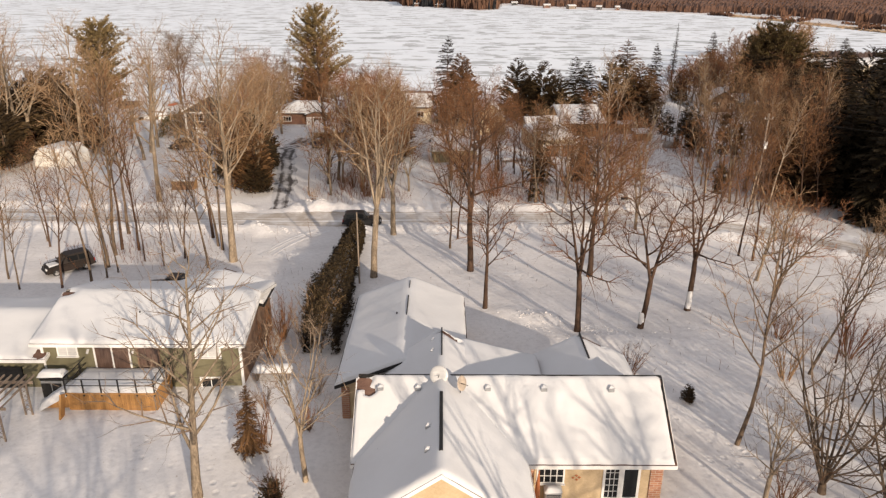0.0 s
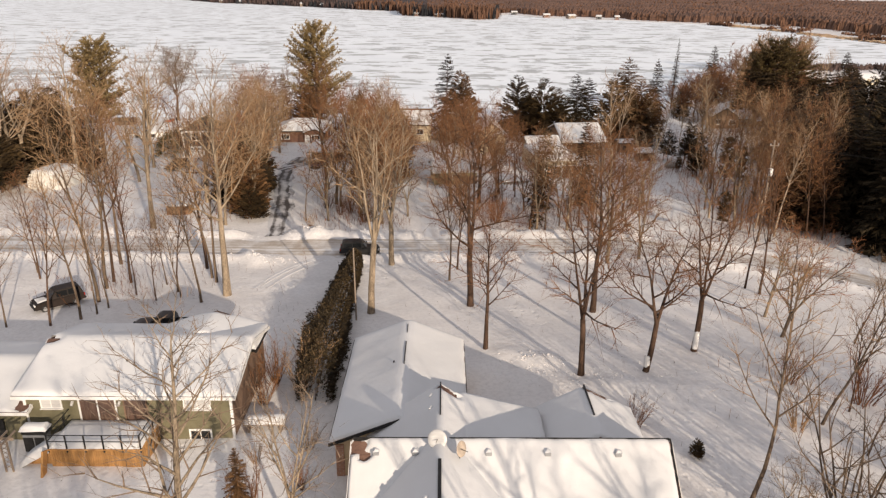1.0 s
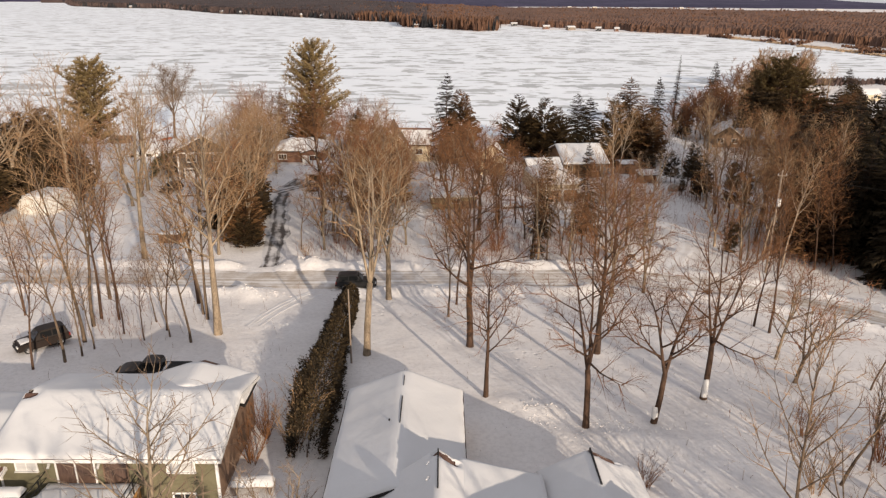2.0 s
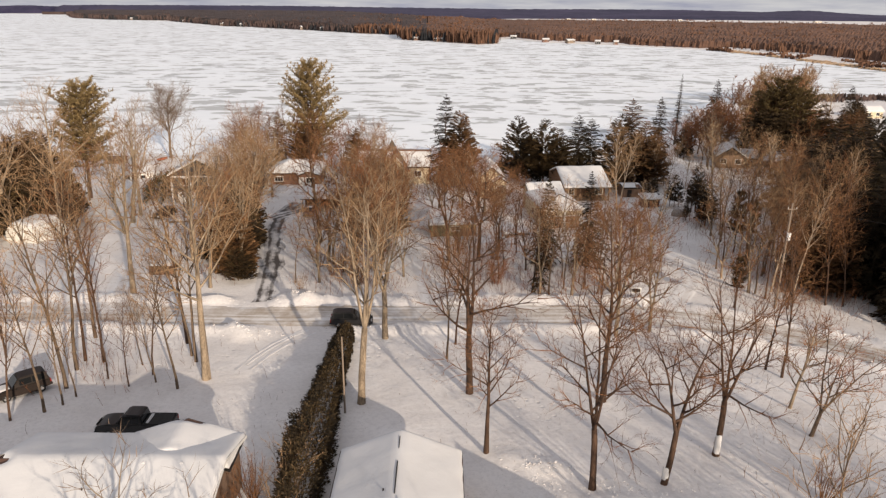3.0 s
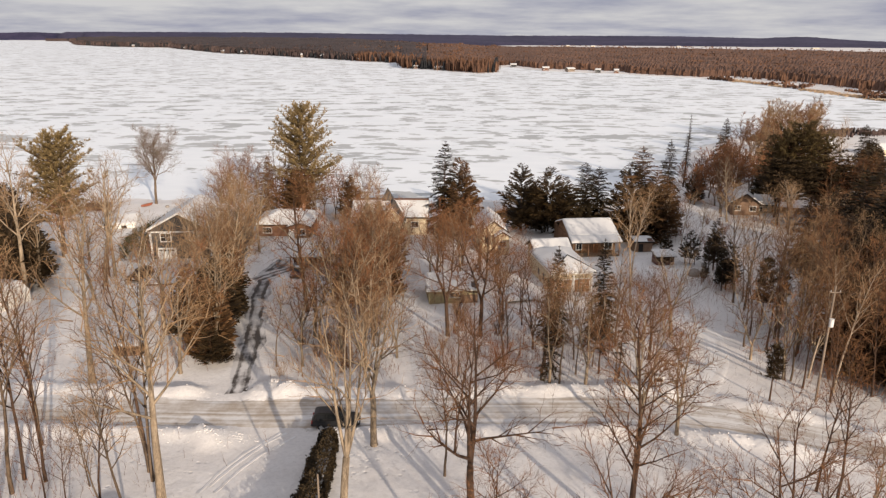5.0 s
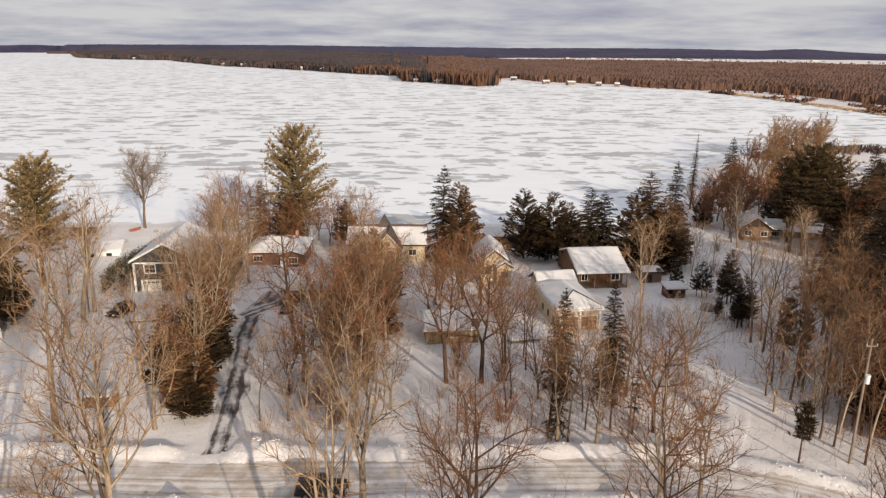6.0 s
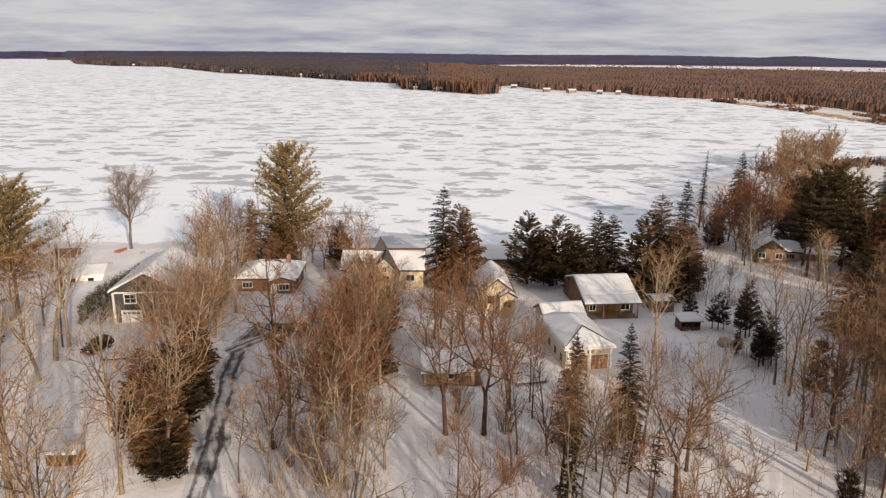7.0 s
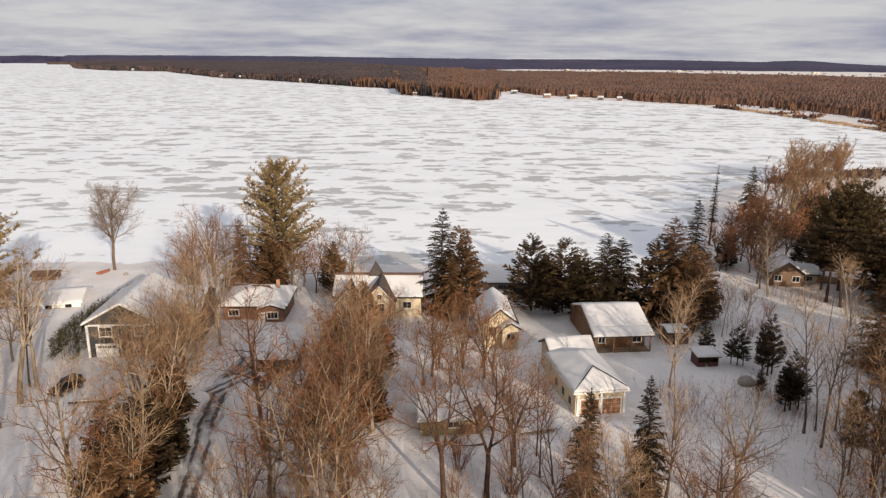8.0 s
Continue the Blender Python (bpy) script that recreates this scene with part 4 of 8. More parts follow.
PINE = grown(2, lambda i: Kind("white_pine_tree", pine_meshes(181 + i, 24, (8.6, 9.0)[i], NEEDLE_PINE, (0.16, 0.3)[i], 8), 24,
             "large white pine with layered plumes of needles", "tree", "conifers"))
SHELF = grown(2, lambda i: Kind("old_pine_tree", pine_meshes(186 + i, 15, (6.6, 5.8)[i], NEEDLE_CEDAR, (0.46, 0.48)[i], 15, 0.85), 15,
              "old pine with a bare trunk and dark flat shelves of needles", "tree", "conifers"))
SLENDER = grown(2, lambda i: Kind("slender_spruce_tree", spruce_meshes(146 + i, 18, (2.9, 2.5)[i], (NEEDLE_CEDAR, NEEDLE_RUST)[i], 0.8, (0.12, 0.06)[i], 0.4), 18,
                "slender open spruce with drooping brown-green branches", "tree", "conifers"))
SCRUB = grown(2, lambda i: Kind("scrubby_cedar_tree", cedar_meshes(196 + i, 7, (1.35, 1.15)[i], (NEEDLE_SPRUCE, NEEDLE_CEDAR)[i], 330, 3, 0.2), 7,
              "dark scrubby young cedar dusted with snow", "tree", "conifers"))
YOUNG = grown(2, lambda i: Kind("young_pine_tree", pine_meshes(206 + i, 9, (2.3, 1.9)[i], NEEDLE_CEDAR, (0.34, 0.42)[i], 8), 9,
              "young pine with a bare lower trunk and dark tufts", "tree", "conifers"))
BUSH = grown(2, lambda i: Kind("evergreen_bush", cedar_meshes(176 + i, 4, (0.95, 1.1)[i], NEEDLE_CEDAR, (230, 300)[i], 3, 0.03), 4,
             "shaggy winter-browned evergreen bush in the snow", "shrub", "conifers"))


def plant_all(kinds, rows, rng):
    for i, (x, y, h) in enumerate(rows):
        kinds[i % len(kinds)].plant(x, y, h, rng)


def scatter(kinds, count, corners, heights, seed, gap=1.6, keep=None):
    """Trees strewn over a four-sided patch (corners in order), none closer than gap."""
    rng = random.Random(seed)
    a, b, c, d = [Vector(p) for p in corners]
    put = []
    for _ in range(count * 12):
        if len(put) == count:
            break
        u, v = rng.random(), rng.random()
        p = (a * (1 - u) + b * u) * (1 - v) + (d * (1 - u) + c * u) * v
        if any((p - q).length < gap for q in put) or (keep and not keep(p.x, p.y)):
            continue
        put.append(p)
        rng.choice(kinds).plant(p.x, p.y, rng.uniform(*heights), rng)


def clear_of_ways(x, y):
    if abs(y - road_y(x)) < 5.0:
        return False
    for line, r in (([(-21.3, 88), (-24.6, 108), (-29.2, 131), (-28.6, 145)], 3.4), ([(-1.2, 88), (-4.0, 110), (-4, 136)], 2.2),
                    ([(27.5, 86), (36, 104), (20.6, 121.4)], 3.0), ([(-40, 88), (-45.5, 114), (-47.4, 138)], 3.2)):
        for (x0, y0), (x1, y1) in zip(line, line[1:]):
            t = max(0, min(1, ((x - x0) * (x1 - x0) + (y - y0) * (y1 - y0)) / ((x1 - x0) ** 2 + (y1 - y0) ** 2)))
            if math.hypot(x - x0 - t * (x1 - x0), y - y0 - t * (y1 - y0)) < r:
                return False
    for x0, x1, y0, y1 in BUILT:
        if x0 - 1.2 < x < x1 + 1.2 and y0 - 1.2 < y < y1 + 1.2:
            return False
    return True


# ground taken up by buildings: x from, x to, y from, y to
BUILT = [(-53, -40, 139, 160), (-38, -24, 156, 170), (-19, -1, 156, 172), (6, 14, 144, 158), (14, 26, 121, 143), (22, 36, 140, 160),
         (-3, 8, 115, 125), (37, 44, 134, 142), (68, 80, 179, 189), (-68, -59, 111, 119), (-40, -34, 95, 100), (-8, 14, 25, 53), (-48, -12, 36, 55), (-24, -15.5, 106, 132), (-26.4, -18.6, 128, 145), (36, 41, 146, 151), (9, 15, 116, 120), (-66, -47, 89, 114), (-72, -64, 163, 173), (-84, -78, 180, 186)]
rng = random.Random(5)

# the side yard of the brick house
for k, x, y, h, tilt in ((0, 3.8, 55.6, 11.5, 0), (1, 2.9, 65.6, 18.5, 0), (2, 11.1, 51.2, 15.5, 0), (3, 16.4, 51.9, 14, 3), (2, 21.5, 55.5, 15, 4), (4, 14.6, 63.9, 16.5, 2)):
    MAPLE[k].plant(x, y, h, rng, tilt=tilt, upright=True)
for k, x, y, h, tilt in ((3, 30.3, 58.3, 11, 12), (2, 30.8, 63, 10, 6)):
    BROOM[k].plant(x, y, h, rng, tilt=tilt)
for k, x, y, h in ((4, -6.7, 63.5, 20.0), (0, -5.7, 77.8, 18.5), (1, -21.8, 68.1, 21.8), (3, -37.6, 89.5, 20.5)):
    TALL[k].plant(x, y, h, rng, upright=True)
plant_all(SLIM, ((0.9, 72.7, 13), (1.8, 76.4, 13), (-34.9, 69.9, 20), (-35.1, 72.0, 18), (-33.9, 66.0, 19), (-36.8, 77.7, 20), (-33.1, 71.7, 16), (-23.8, 66.1, 14),
                 (-26.5, 76.4, 19), (-24.0, 71.8, 18), (-24.9, 73.2, 15), (-27.1, 68.8, 11), (-26.2, 67.2, 9), (-28.4, 66.5, 8), (-33.5, 61.6, 14), (-32.6, 62.9, 10), (-35.6, 60.2, 12), (-32.2, 64.4, 9)), rng)
plant_all(SLIM, ((-18.6, 94.4, 10), (-54.2, 129.7, 16), (-29.0, 71.0, 8), (-31.0, 68.0, 9), (-39.5, 60, 9), (-41.0, 58, 10)), rng)
# trees in the near yards, left and right of the brick house
YARD[0].plant(-13.4, 31.2, 13.4, rng, upright=True, wide=1.25)
YARD[1].plant(-7.7, 32.6, 10.6, rng, "leafless tree with upright stems on a stubby trunk", upright=True)
YARD[1].plant(17.4, 30.4, 7.5, rng, "low leafless tree reaching over the edge of a roof", wide=1.3)
for i, (x, y, h) in enumerate(((21.3, 31.8, 11), (24.0, 30.6, 10), (26.2, 34.0, 8.5))):
    WAND[i % 2].plant(x, y, h, rng, tilt=4)
for x, y, h in ((26.5, 36, 7), (28, 41, 7.5), (29.5, 46, 8), (33, 51, 8), (25.6, 33.4, 7.5), (36, 57, 9)):
    SLIM[int(y) % 5].plant(x, y, h, rng, tilt=6)
for x, y, h in ((13.6, 44.2, 3.0), (24.8, 44, 4.5), (27, 50, 4), (31, 47, 5), (18.6, 30.6, 3.6), (30, 38, 5), (-8.6, 41.5, 2.6), (-8.4, 37.5, 2.4), (-12.9, 46.6, 4.0), (-12.6, 49.6, 4.2), (-11.8, 40.0, 2.4)):
    SHRUB[int(x + y) % 4].plant(x, y, h, rng)
SLIM[0].plant(18.3, 36.2, 15, rng, tilt=11)
SLIM[2].plant(26.8, 44.5, 12, rng, tilt=9)
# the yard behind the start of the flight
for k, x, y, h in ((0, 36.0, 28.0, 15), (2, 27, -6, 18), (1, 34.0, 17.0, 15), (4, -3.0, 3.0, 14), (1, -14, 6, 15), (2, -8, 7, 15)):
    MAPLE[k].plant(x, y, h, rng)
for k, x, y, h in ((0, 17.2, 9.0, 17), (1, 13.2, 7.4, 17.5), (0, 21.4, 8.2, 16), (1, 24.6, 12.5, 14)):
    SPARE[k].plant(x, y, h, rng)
# left bank of woods beyond the road
scatter(TALL + SLIM[:2], 20, ((-104, 90), (-45, 89.5), (-57, 107), (-116, 112)), (16, 21), 21, 2.6, clear_of_ways)
scatter(TALL + BROOM, 18, ((-108, 112), (-68, 110), (-76, 140), (-125, 150)), (13, 20), 121, 3.0, clear_of_ways)
scatter(SLIM, 5, ((-62, 62), (-41, 60), (-42, 78), (-66, 80)), (8, 13), 22, 2.2, clear_of_ways)
scatter(BROOM + TALL, 13, ((-30.5, 92), (-25.2, 92), (-32, 142), (-38, 146)), (11, 16), 23, 1.7, clear_of_ways)
scatter(RUSTY[:1] + CEDAR[:1], 8, ((-31, 95), (-26, 94), (-29.5, 118), (-36, 120)), (6.5, 10), 24, 2.0, clear_of_ways)
scatter(RUSTY + CEDAR, 14, ((-84, 119), (-63, 119), (-68, 140), (-92, 146)), (11, 15), 128, 2.8, clear_of_ways)
scatter(CEDAR + SPRUCE, 16, ((-105, 104), (-66, 99), (-72, 140), (-118, 150)), (9, 14), 25, 3.0, clear_of_ways)
scatter(CEDAR[:1] + BROOM[1:2], 8, ((-27.2, 94), (-25, 93), (-29.5, 121), (-32, 123)), (4.5, 8), 124, 1.4, clear_of_ways)
SLIM[3].plant(32.1, 70.7, 12.5, rng, tilt=4)
SLIM[1].plant(32.9, 69.0, 14, rng, tilt=3)
scatter(TALL, 12, ((-80, 96), (-42, 94), (-52, 125), (-95, 130)), (19, 23), 126, 3.0, clear_of_ways)
for k, x, y, h in ((0, -31.6, 112.5, 17), (2, -30.6, 121.5, 15.5), (4, -35.2, 104, 17), (1, -33.5, 128, 14)):
    TALL[k].plant(x, y, h, rng)
# dark conifers at the edge of the woods
for i, (x, y, h) in enumerate(((53.6, 83.2, 13), (55.6, 87, 15), (58, 80, 16), (60.5, 84, 17), (54.4, 92.5, 15), (62, 76, 17), (57, 92, 16), (60, 97, 18), (62, 90, 17), (65, 101, 20), (58.5, 104, 17), (63, 107, 20), (68, 96, 20), (66, 87, 17), (56, 84, 14), (71, 104, 21), (54, 99, 14), (56.5, 109, 15), (53, 104, 10.5), (61, 113, 18), (65, 116, 19), (59, 88, 16), (70, 112, 21), (75, 108, 21), (74, 119, 20))):
    (SPRUCE + CEDAR[1:2])[i % 4].plant(x, y, h, rng)
scatter(TALL[1:4] + BROOM[:2], 8, ((-78, 122), (-56, 120), (-58, 138), (-82, 150)), (12, 17), 127, 3.5, clear_of_ways)
for k, x, y, h in ((0, -36, 131, 15.8), (3, -34.6, 138, 15.8), (2, -33.6, 146, 14), (4, -37.5, 125, 14.5), (1, -53.3, 129.8, 16), (4, -51.2, 118.2, 15), (0, -36.5, 153, 12)):
    TALL[k].plant(x, y, h, rng)
for k, x, y, h in ((1, -38.2, 141, 11), (3, -36.4, 147, 10), (0, -39, 134, 10)):
    BROOM[k].plant(x, y, h, rng)
YARD[1].plant(-33.4, 121.8, 14.5, rng, "large leafless tree with pale fanned limbs beside the drive", wide=1.3)
for k, x, y, h, tilt in ((0, -32.0, 119.5, 15.5, 16), (3, -32.8, 123.5, 15, 24), (1, -34.4, 120.6, 14, -5)):
    TALL[k].plant(x, y, h, rng, tilt=tilt)
MAPLE[0].plant(-18.5, 113.0, 18, rng, "tall straight leafless maple beside the drive")
# the thicket between the wet drive and the cottage lane
scatter(BROOM, 22, ((-17, 92), (-4.5, 92), (-6, 150), (-20, 153)), (9, 14), 26, 2.0, clear_of_ways)
scatter(TALL + BROOM, 17, ((-16.5, 98), (-6, 98), (-7, 128), (-18, 130)), (13, 17.5), 27, 2.6, clear_of_ways)
scatter(SHRUB, 26, ((-19, 91.5), (24, 90), (22, 118), (-20, 140)), (2.2, 5), 28, 1.5, clear_of_ways)
# round the cottage, up to the garage
for k, x, y, h in ((2, 1.4, 104.0, 16), (1, 5.6, 104.0, 16.5), (3, 9.0, 110, 12)):
    MAPLE[k].plant(x, y, h, rng)
scatter(BROOM[:2] + SLIM, 9, ((2, 91), (12, 91), (13, 115), (9, 119)), (8, 13), 29, 1.9, clear_of_ways)
scatter(RUSTY, 6, ((-14, 118), (-6, 118), (-5, 138), (-15, 138)), (7, 9.5), 130, 2.6, clear_of_ways)
scatter(BROOM, 12, ((-2, 127), (10, 127), (6, 142), (-3, 153)), (9, 13), 30, 2.0, clear_of_ways)
scatter(SAPLING, 3, ((12.5, 89.8), (24, 89.8), (23, 106), (14, 106)), (8, 13), 31, 1.6, clear_of_ways)
scatter(SLIM, 9, ((11, 89.5), (27, 89.5), (25, 112), (13, 112)), (8, 14), 32, 1.5, clear_of_ways)
for x, y, h in ((23, 92.5, 13), (25.5, 97, 11)):
    MAPLE[int(h) % 5].plant(x, y, h, rng)
for k, x, y, h in ((0, 19.4, 78.8, 15.5), (2, 23.2, 79.6, 12.5), (4, 16.4, 89.6, 12.5), (0, 12.6, 90.4, 12)):
    BROOM[k].plant(x, y, h, rng, "leafless tree with a dense brushy tan crown", upright=True)
scatter(SLIM[::2], 4, ((9, 89.5), (24, 89.5), (22, 94), (9, 99)), (8, 12), 133, 1.6, clear_of_ways)
BIRCH[0].plant(28.2, 116.2, 17, rng)
YARD[1].plant(30.2, 103.8, 12.5, rng, "low spreading leafless tree with crooked limbs", upright=True, wide=1.3)
BIRCH[1].plant(32.1, 130.7, 15, rng)
scatter(BROOM[::2] + SLIM[::2], 7, ((33, 90), (43, 88), (46, 106), (38, 104)), (10, 13), 51, 2.2, clear_of_ways)
# the right-hand woods
scatter(SLIM + SLIM + BIRCH[:2], 36, ((39, 86), (50, 85), (59, 124), (43, 118)), (11, 17), 33, 1.6, clear_of_ways)
scatter(SPRUCE + CEDAR[1:2], 9, ((54, 79), (68, 74), (84, 120), (60, 114)), (12, 17), 35, 2.6, clear_of_ways)
scatter(SPRUCE + RUSTY[1:] + BIRCH[:1], 17, ((60, 112), (84, 104), (98, 150), (64, 138)), (12, 18), 36, 3.0, clear_of_ways)
scatter(SCRUB, 3, ((40, 126), (47, 120), (52, 142), (42, 146)), (6, 9.5), 37, 2.0, clear_of_ways)
for i, (x, y, h) in enumerate(((44.5, 138.5, 6.5), (45.3, 125.3, 6), (46.8, 127.2, 5), (43.4, 128.4, 4), (41.8, 143.5, 5))):
    SCRUB[i % 2].plant(x, y, h, rng)
for i, (x, y, h) in enumerate(((44.0, 108.7, 9), (45.6, 107.0, 8))):
    YOUNG[i % 2].plant(x, y, h, rng, wide=0.75)
for kind, x, y, h, wide in ((SPRUCE[1], 14.6, 102.4, 12.5, 0.74), (SPRUCE[0], 21.4, 104.4, 13, 0.6), (SLENDER[0], 18.6, 99.6, 8, 0.9)):
    kind.plant(x, y, h, rng, "dark spruce with thin drooping boughs below the garage", wide=wide)
for k, x, y, h in ((0, 48.0, 91.3, 11), (1, 50.2, 94.0, 12), (0, 46.8, 95.2, 9)):
    (RUSTY[0], CEDAR[0])[k].plant(x, y, h, rng)
scatter(BROOM + BIRCH, 6, ((44, 148), (50, 146), (54, 176), (43, 176)), (9, 14), 38, 2.4, clear_of_ways)
YOUNG[1].plant(35.4, 86.8, 6.2, rng, "young open pine at the roadside")
# along the shore
for kind, x, y, h, wide in ((PINE[0], -31.0, 180, 24.5, 0.85), (SPRUCE[1], 0.9, 163.5, 19, 1), (RUSTY[0], 4.6, 166, 15.5, 1), (RUSTY[1], 2.6, 160, 11, 1), (CEDAR[0], 17.4, 164.0, 14.6, 1), (CEDAR[2], 23.0, 163.8, 14.2, 1),
                            (SPRUCE[0], 30.6, 162.9, 14.8, 1.2), (SPRUCE[2], 33.2, 163.4, 13.8, 1.1), (CEDAR[0], 38.8, 159.4, 15.5, 1.0), (RUSTY[1], 40.8, 158.2, 18.5, 1.25), (RUSTY[0], 43.4, 157, 14, 1.2),
                            (SPRUCE[1], 57.4, 194.5, 16.2, 0.8), (SPIRE, 68.6, 215, 20.3, 1), (SPRUCE[0], 90.4, 243, 16, 0.8), (BROOM[3], 61.4, 189.5, 11, 1)):
    kind.plant(x, y, h, rng, wide=wide)
# round the brown lakeside house
for kind, x, y, h, wide in ((SHELF[0], 74.2, 169.8, 14.5, 1.3), (SHELF[1], 75.5, 167.2, 13.5, 1.3), (SHELF[0], 82.5, 172.4, 13, 1.2), (SHELF[1], 88.5, 171, 13, 1.1),
                            (OLIVE, 80.6, 177.2, 21, 0.95), (OLIVE, 85.4, 178, 18.6, 0.95), (OLIVE, 77.4, 177.8, 18, 0.9), (YARD[0], 64.5, 172.8, 14, 1), (BROOM[3], 65.4, 178.4, 9, 1.3), (BROOM[1], 66.4, 182.0, 11, 1.3),
                            (CEDAR[1], 64.6, 194, 9, 1), (CEDAR[1], 79.8, 188.5, 11, 1.1), (RUSTY[0], 90.0, 180, 13, 1.1), (SPRUCE[0], 93, 177, 12, 1), (SLENDER[0], 93, 172, 14, 1), (SPRUCE[1], 96.5, 168, 15, 1), (SPRUCE[0], 92, 160, 15, 1)):
    kind.plant(x, y, h, rng, wide=wide)
for i, (x, y, h) in enumerate(((63.5, 191, 10), (66.5, 196, 11), (70, 199, 11.5), (73.5, 202, 11), (77, 205, 10.5), (71, 192.5, 12), (75, 195, 12), (80, 207, 11), (83, 212, 11), (79.5, 198, 11), (68, 189.6, 10), (65, 200, 10), (69, 206, 11), (73, 211, 11.5), (76.5, 199.5, 12.5), (72.5, 197, 12), (86, 205, 12), (84, 220, 12), (79, 216, 12))):
    COPSE[1].plant(x, y, h, rng, wide=1.2)
for i, (x, y, h) in enumerate(((71.2, 156.2, 11), (73.6, 161.8, 11.5), (66, 127.6, 12), (83.7, 140.3, 11), (62.4, 121.5, 11.5), (98, 172, 11), (57.8, 131, 11), (79, 150, 11))):
    BIRCH[i % 3].plant(x, y, h, rng, "pale slender leafless tree at the edge of the woods", wide=1.5)
for kind, x, y, h in ((PINE[1], -69, 144, 21.5), (RUSTY[0], -12.2, 154.5, 8.5), (RUSTY[1], -40.5, 182, 13), (LAKESIDE[0], -70.2, 190, 19)):
    kind.plant(x, y, h, rng)
# the wooded headland to the east
for kind, x, y, h in ((TALL[1], 146, 276, 12), (SPRUCE[0], 134, 242, 14), (TALL[3], 128, 243, 11), (SPRUCE[2], 138, 246, 9)):
    kind.plant(x, y, h, rng)
scatter(COPSE[::2], 17, ((96, 238), (122, 240), (146, 296), (108, 278)), (12, 15.5), 46, 4.0, clear_of_ways)
scatter(COPSE, 14, ((80, 214), (100, 206), (112, 236), (90, 238)), (11, 14), 49, 3.6, clear_of_ways)
scatter(COPSE[::2], 13, ((118, 284), (146, 294), (162, 324), (144, 324)), (13.5, 17), 48, 4.0, clear_of_ways)
scatter(RUSTY + CEDAR[:1] + BROOM[1:2] + BROOM[3:4], 18, ((88, 196), (114, 190), (130, 226), (96, 228)), (9, 13), 47, 3.4, clear_of_ways)
scatter(BROOM + TALL, 14, ((-48, 150), (-39, 150), (-38, 188), (-50, 186)), (10, 16), 39, 2.6, clear_of_ways)
scatter(BROOM + RUSTY[:1], 14, ((-30, 171), (-16, 173), (-18, 188), (-36, 180)), (8, 13), 40, 2.4, clear_of_ways)
scatter(SPRUCE + RUSTY[1:] + BROOM[1:3], 22, ((80, 150), (118, 150), (130, 190), (84, 184)), (9, 17), 41, 3.0, clear_of_ways)
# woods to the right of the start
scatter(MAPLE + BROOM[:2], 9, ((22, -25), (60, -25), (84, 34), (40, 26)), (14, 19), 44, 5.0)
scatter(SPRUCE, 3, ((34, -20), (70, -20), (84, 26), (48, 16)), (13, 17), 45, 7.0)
scatter(SHRUB, 9, ((44, 150), (56, 150), (66, 180), (44, 178)), (2, 4), 42, 1.8, clear_of_ways)


# ---- houses ----
def gable_height(x0, x1, y0, y1, eave, ridge, axis, ridge_at=None, rear=None):
    if axis == "y":
        mid, half = (x0 + x1) / 2, (x1 - x0) / 2
        return lambda x, y: ridge - (ridge - eave) * abs(x - mid) / half
    mid = (y0 + y1) / 2 if ridge_at is None else ridge_at
    rear = eave if rear is None else rear
    return lambda x, y: ridge - (ridge - eave) * (mid - y) / (mid - y0) if y < mid else ridge - (ridge - rear) * (y - mid) / (y1 - mid)


def hip_height(x0, x1, y0, y1, eave, ridge):
    half = min(x1 - x0, y1 - y0) / 2
    return lambda x, y: eave + (ridge - eave) * min(1, min(x - x0, x1 - x, y - y0, y1 - y) / half)


def snow_cap(geo, x0, x1, y0, y1, height, thick, holes=(), step=0.42, seed=0.0, rough=0.05):
    """The snow on a roof: thick at heart, rounded at the rim, melted through at holes (x, y, rx, ry)."""
    def axis(a, b):
        n = max(4, int((b - a) / step))
        return [a, a + 0.06, a + 0.16] + [a + (b - a) * i / n for i in range(1, n)] + [b - 0.16, b - 0.06, b]
    xs, ys = sorted(axis(x0, x1)), sorted(axis(y0, y1))
    base, w = len(geo.v), len(xs)
    open_at = []
    for j, y in enumerate(ys):
        for i, x in enumerate(xs):
            e = min(x - x0, x1 - x, y - y0, y1 - y)
            k = 0.0 if e < 0.01 else 0.62 if e < 0.1 else 0.88 if e < 0.2 else 1.0
            k *= 1 + 0.22 * noise.noise(Vector((x * 0.5 + seed, y * 0.5, 2.2))) + rough * 2 * noise.noise(Vector((x * 1.8, y * 1.8 + seed, 4.2)))
            hole = 9.0
            for hx, hy, rx, ry in holes:
                d = math.hypot((x - hx) / rx, (y - hy) / ry) + 0.45 * noise.noise(Vector((x * 2.6, y * 2.6, seed)))
                hole = min(hole, d)
            k *= max(-0.22, min(1.0, (hole - 1.0) * 2.2))
            wob = 0.06 * noise.noise(Vector((x * 1.1, y * 1.1, seed + 3))) if e < 0.01 else 0.0
            z = height(x, y)
            # the ridge is rounded over
            z = 0.5 * z + 0.25 * (height(min(x + 0.22, x1), min(y + 0.22, y1)) + height(max(x - 0.22, x0), max(y - 0.22, y0)))
            geo.v.append((x + wob, y + wob, z + 0.012 + thick * k))
            open_at.append(hole < 0.45)
    for j in range(len(ys) - 1):
        for i in range(w - 1):
            k = j * w + i
            if not any(open_at[q] for q in (k, k + 1, k + w, k + w + 1)):
                geo.f.append(tuple(base + q for q in (k, k + 1, k + w + 1, k + w)))


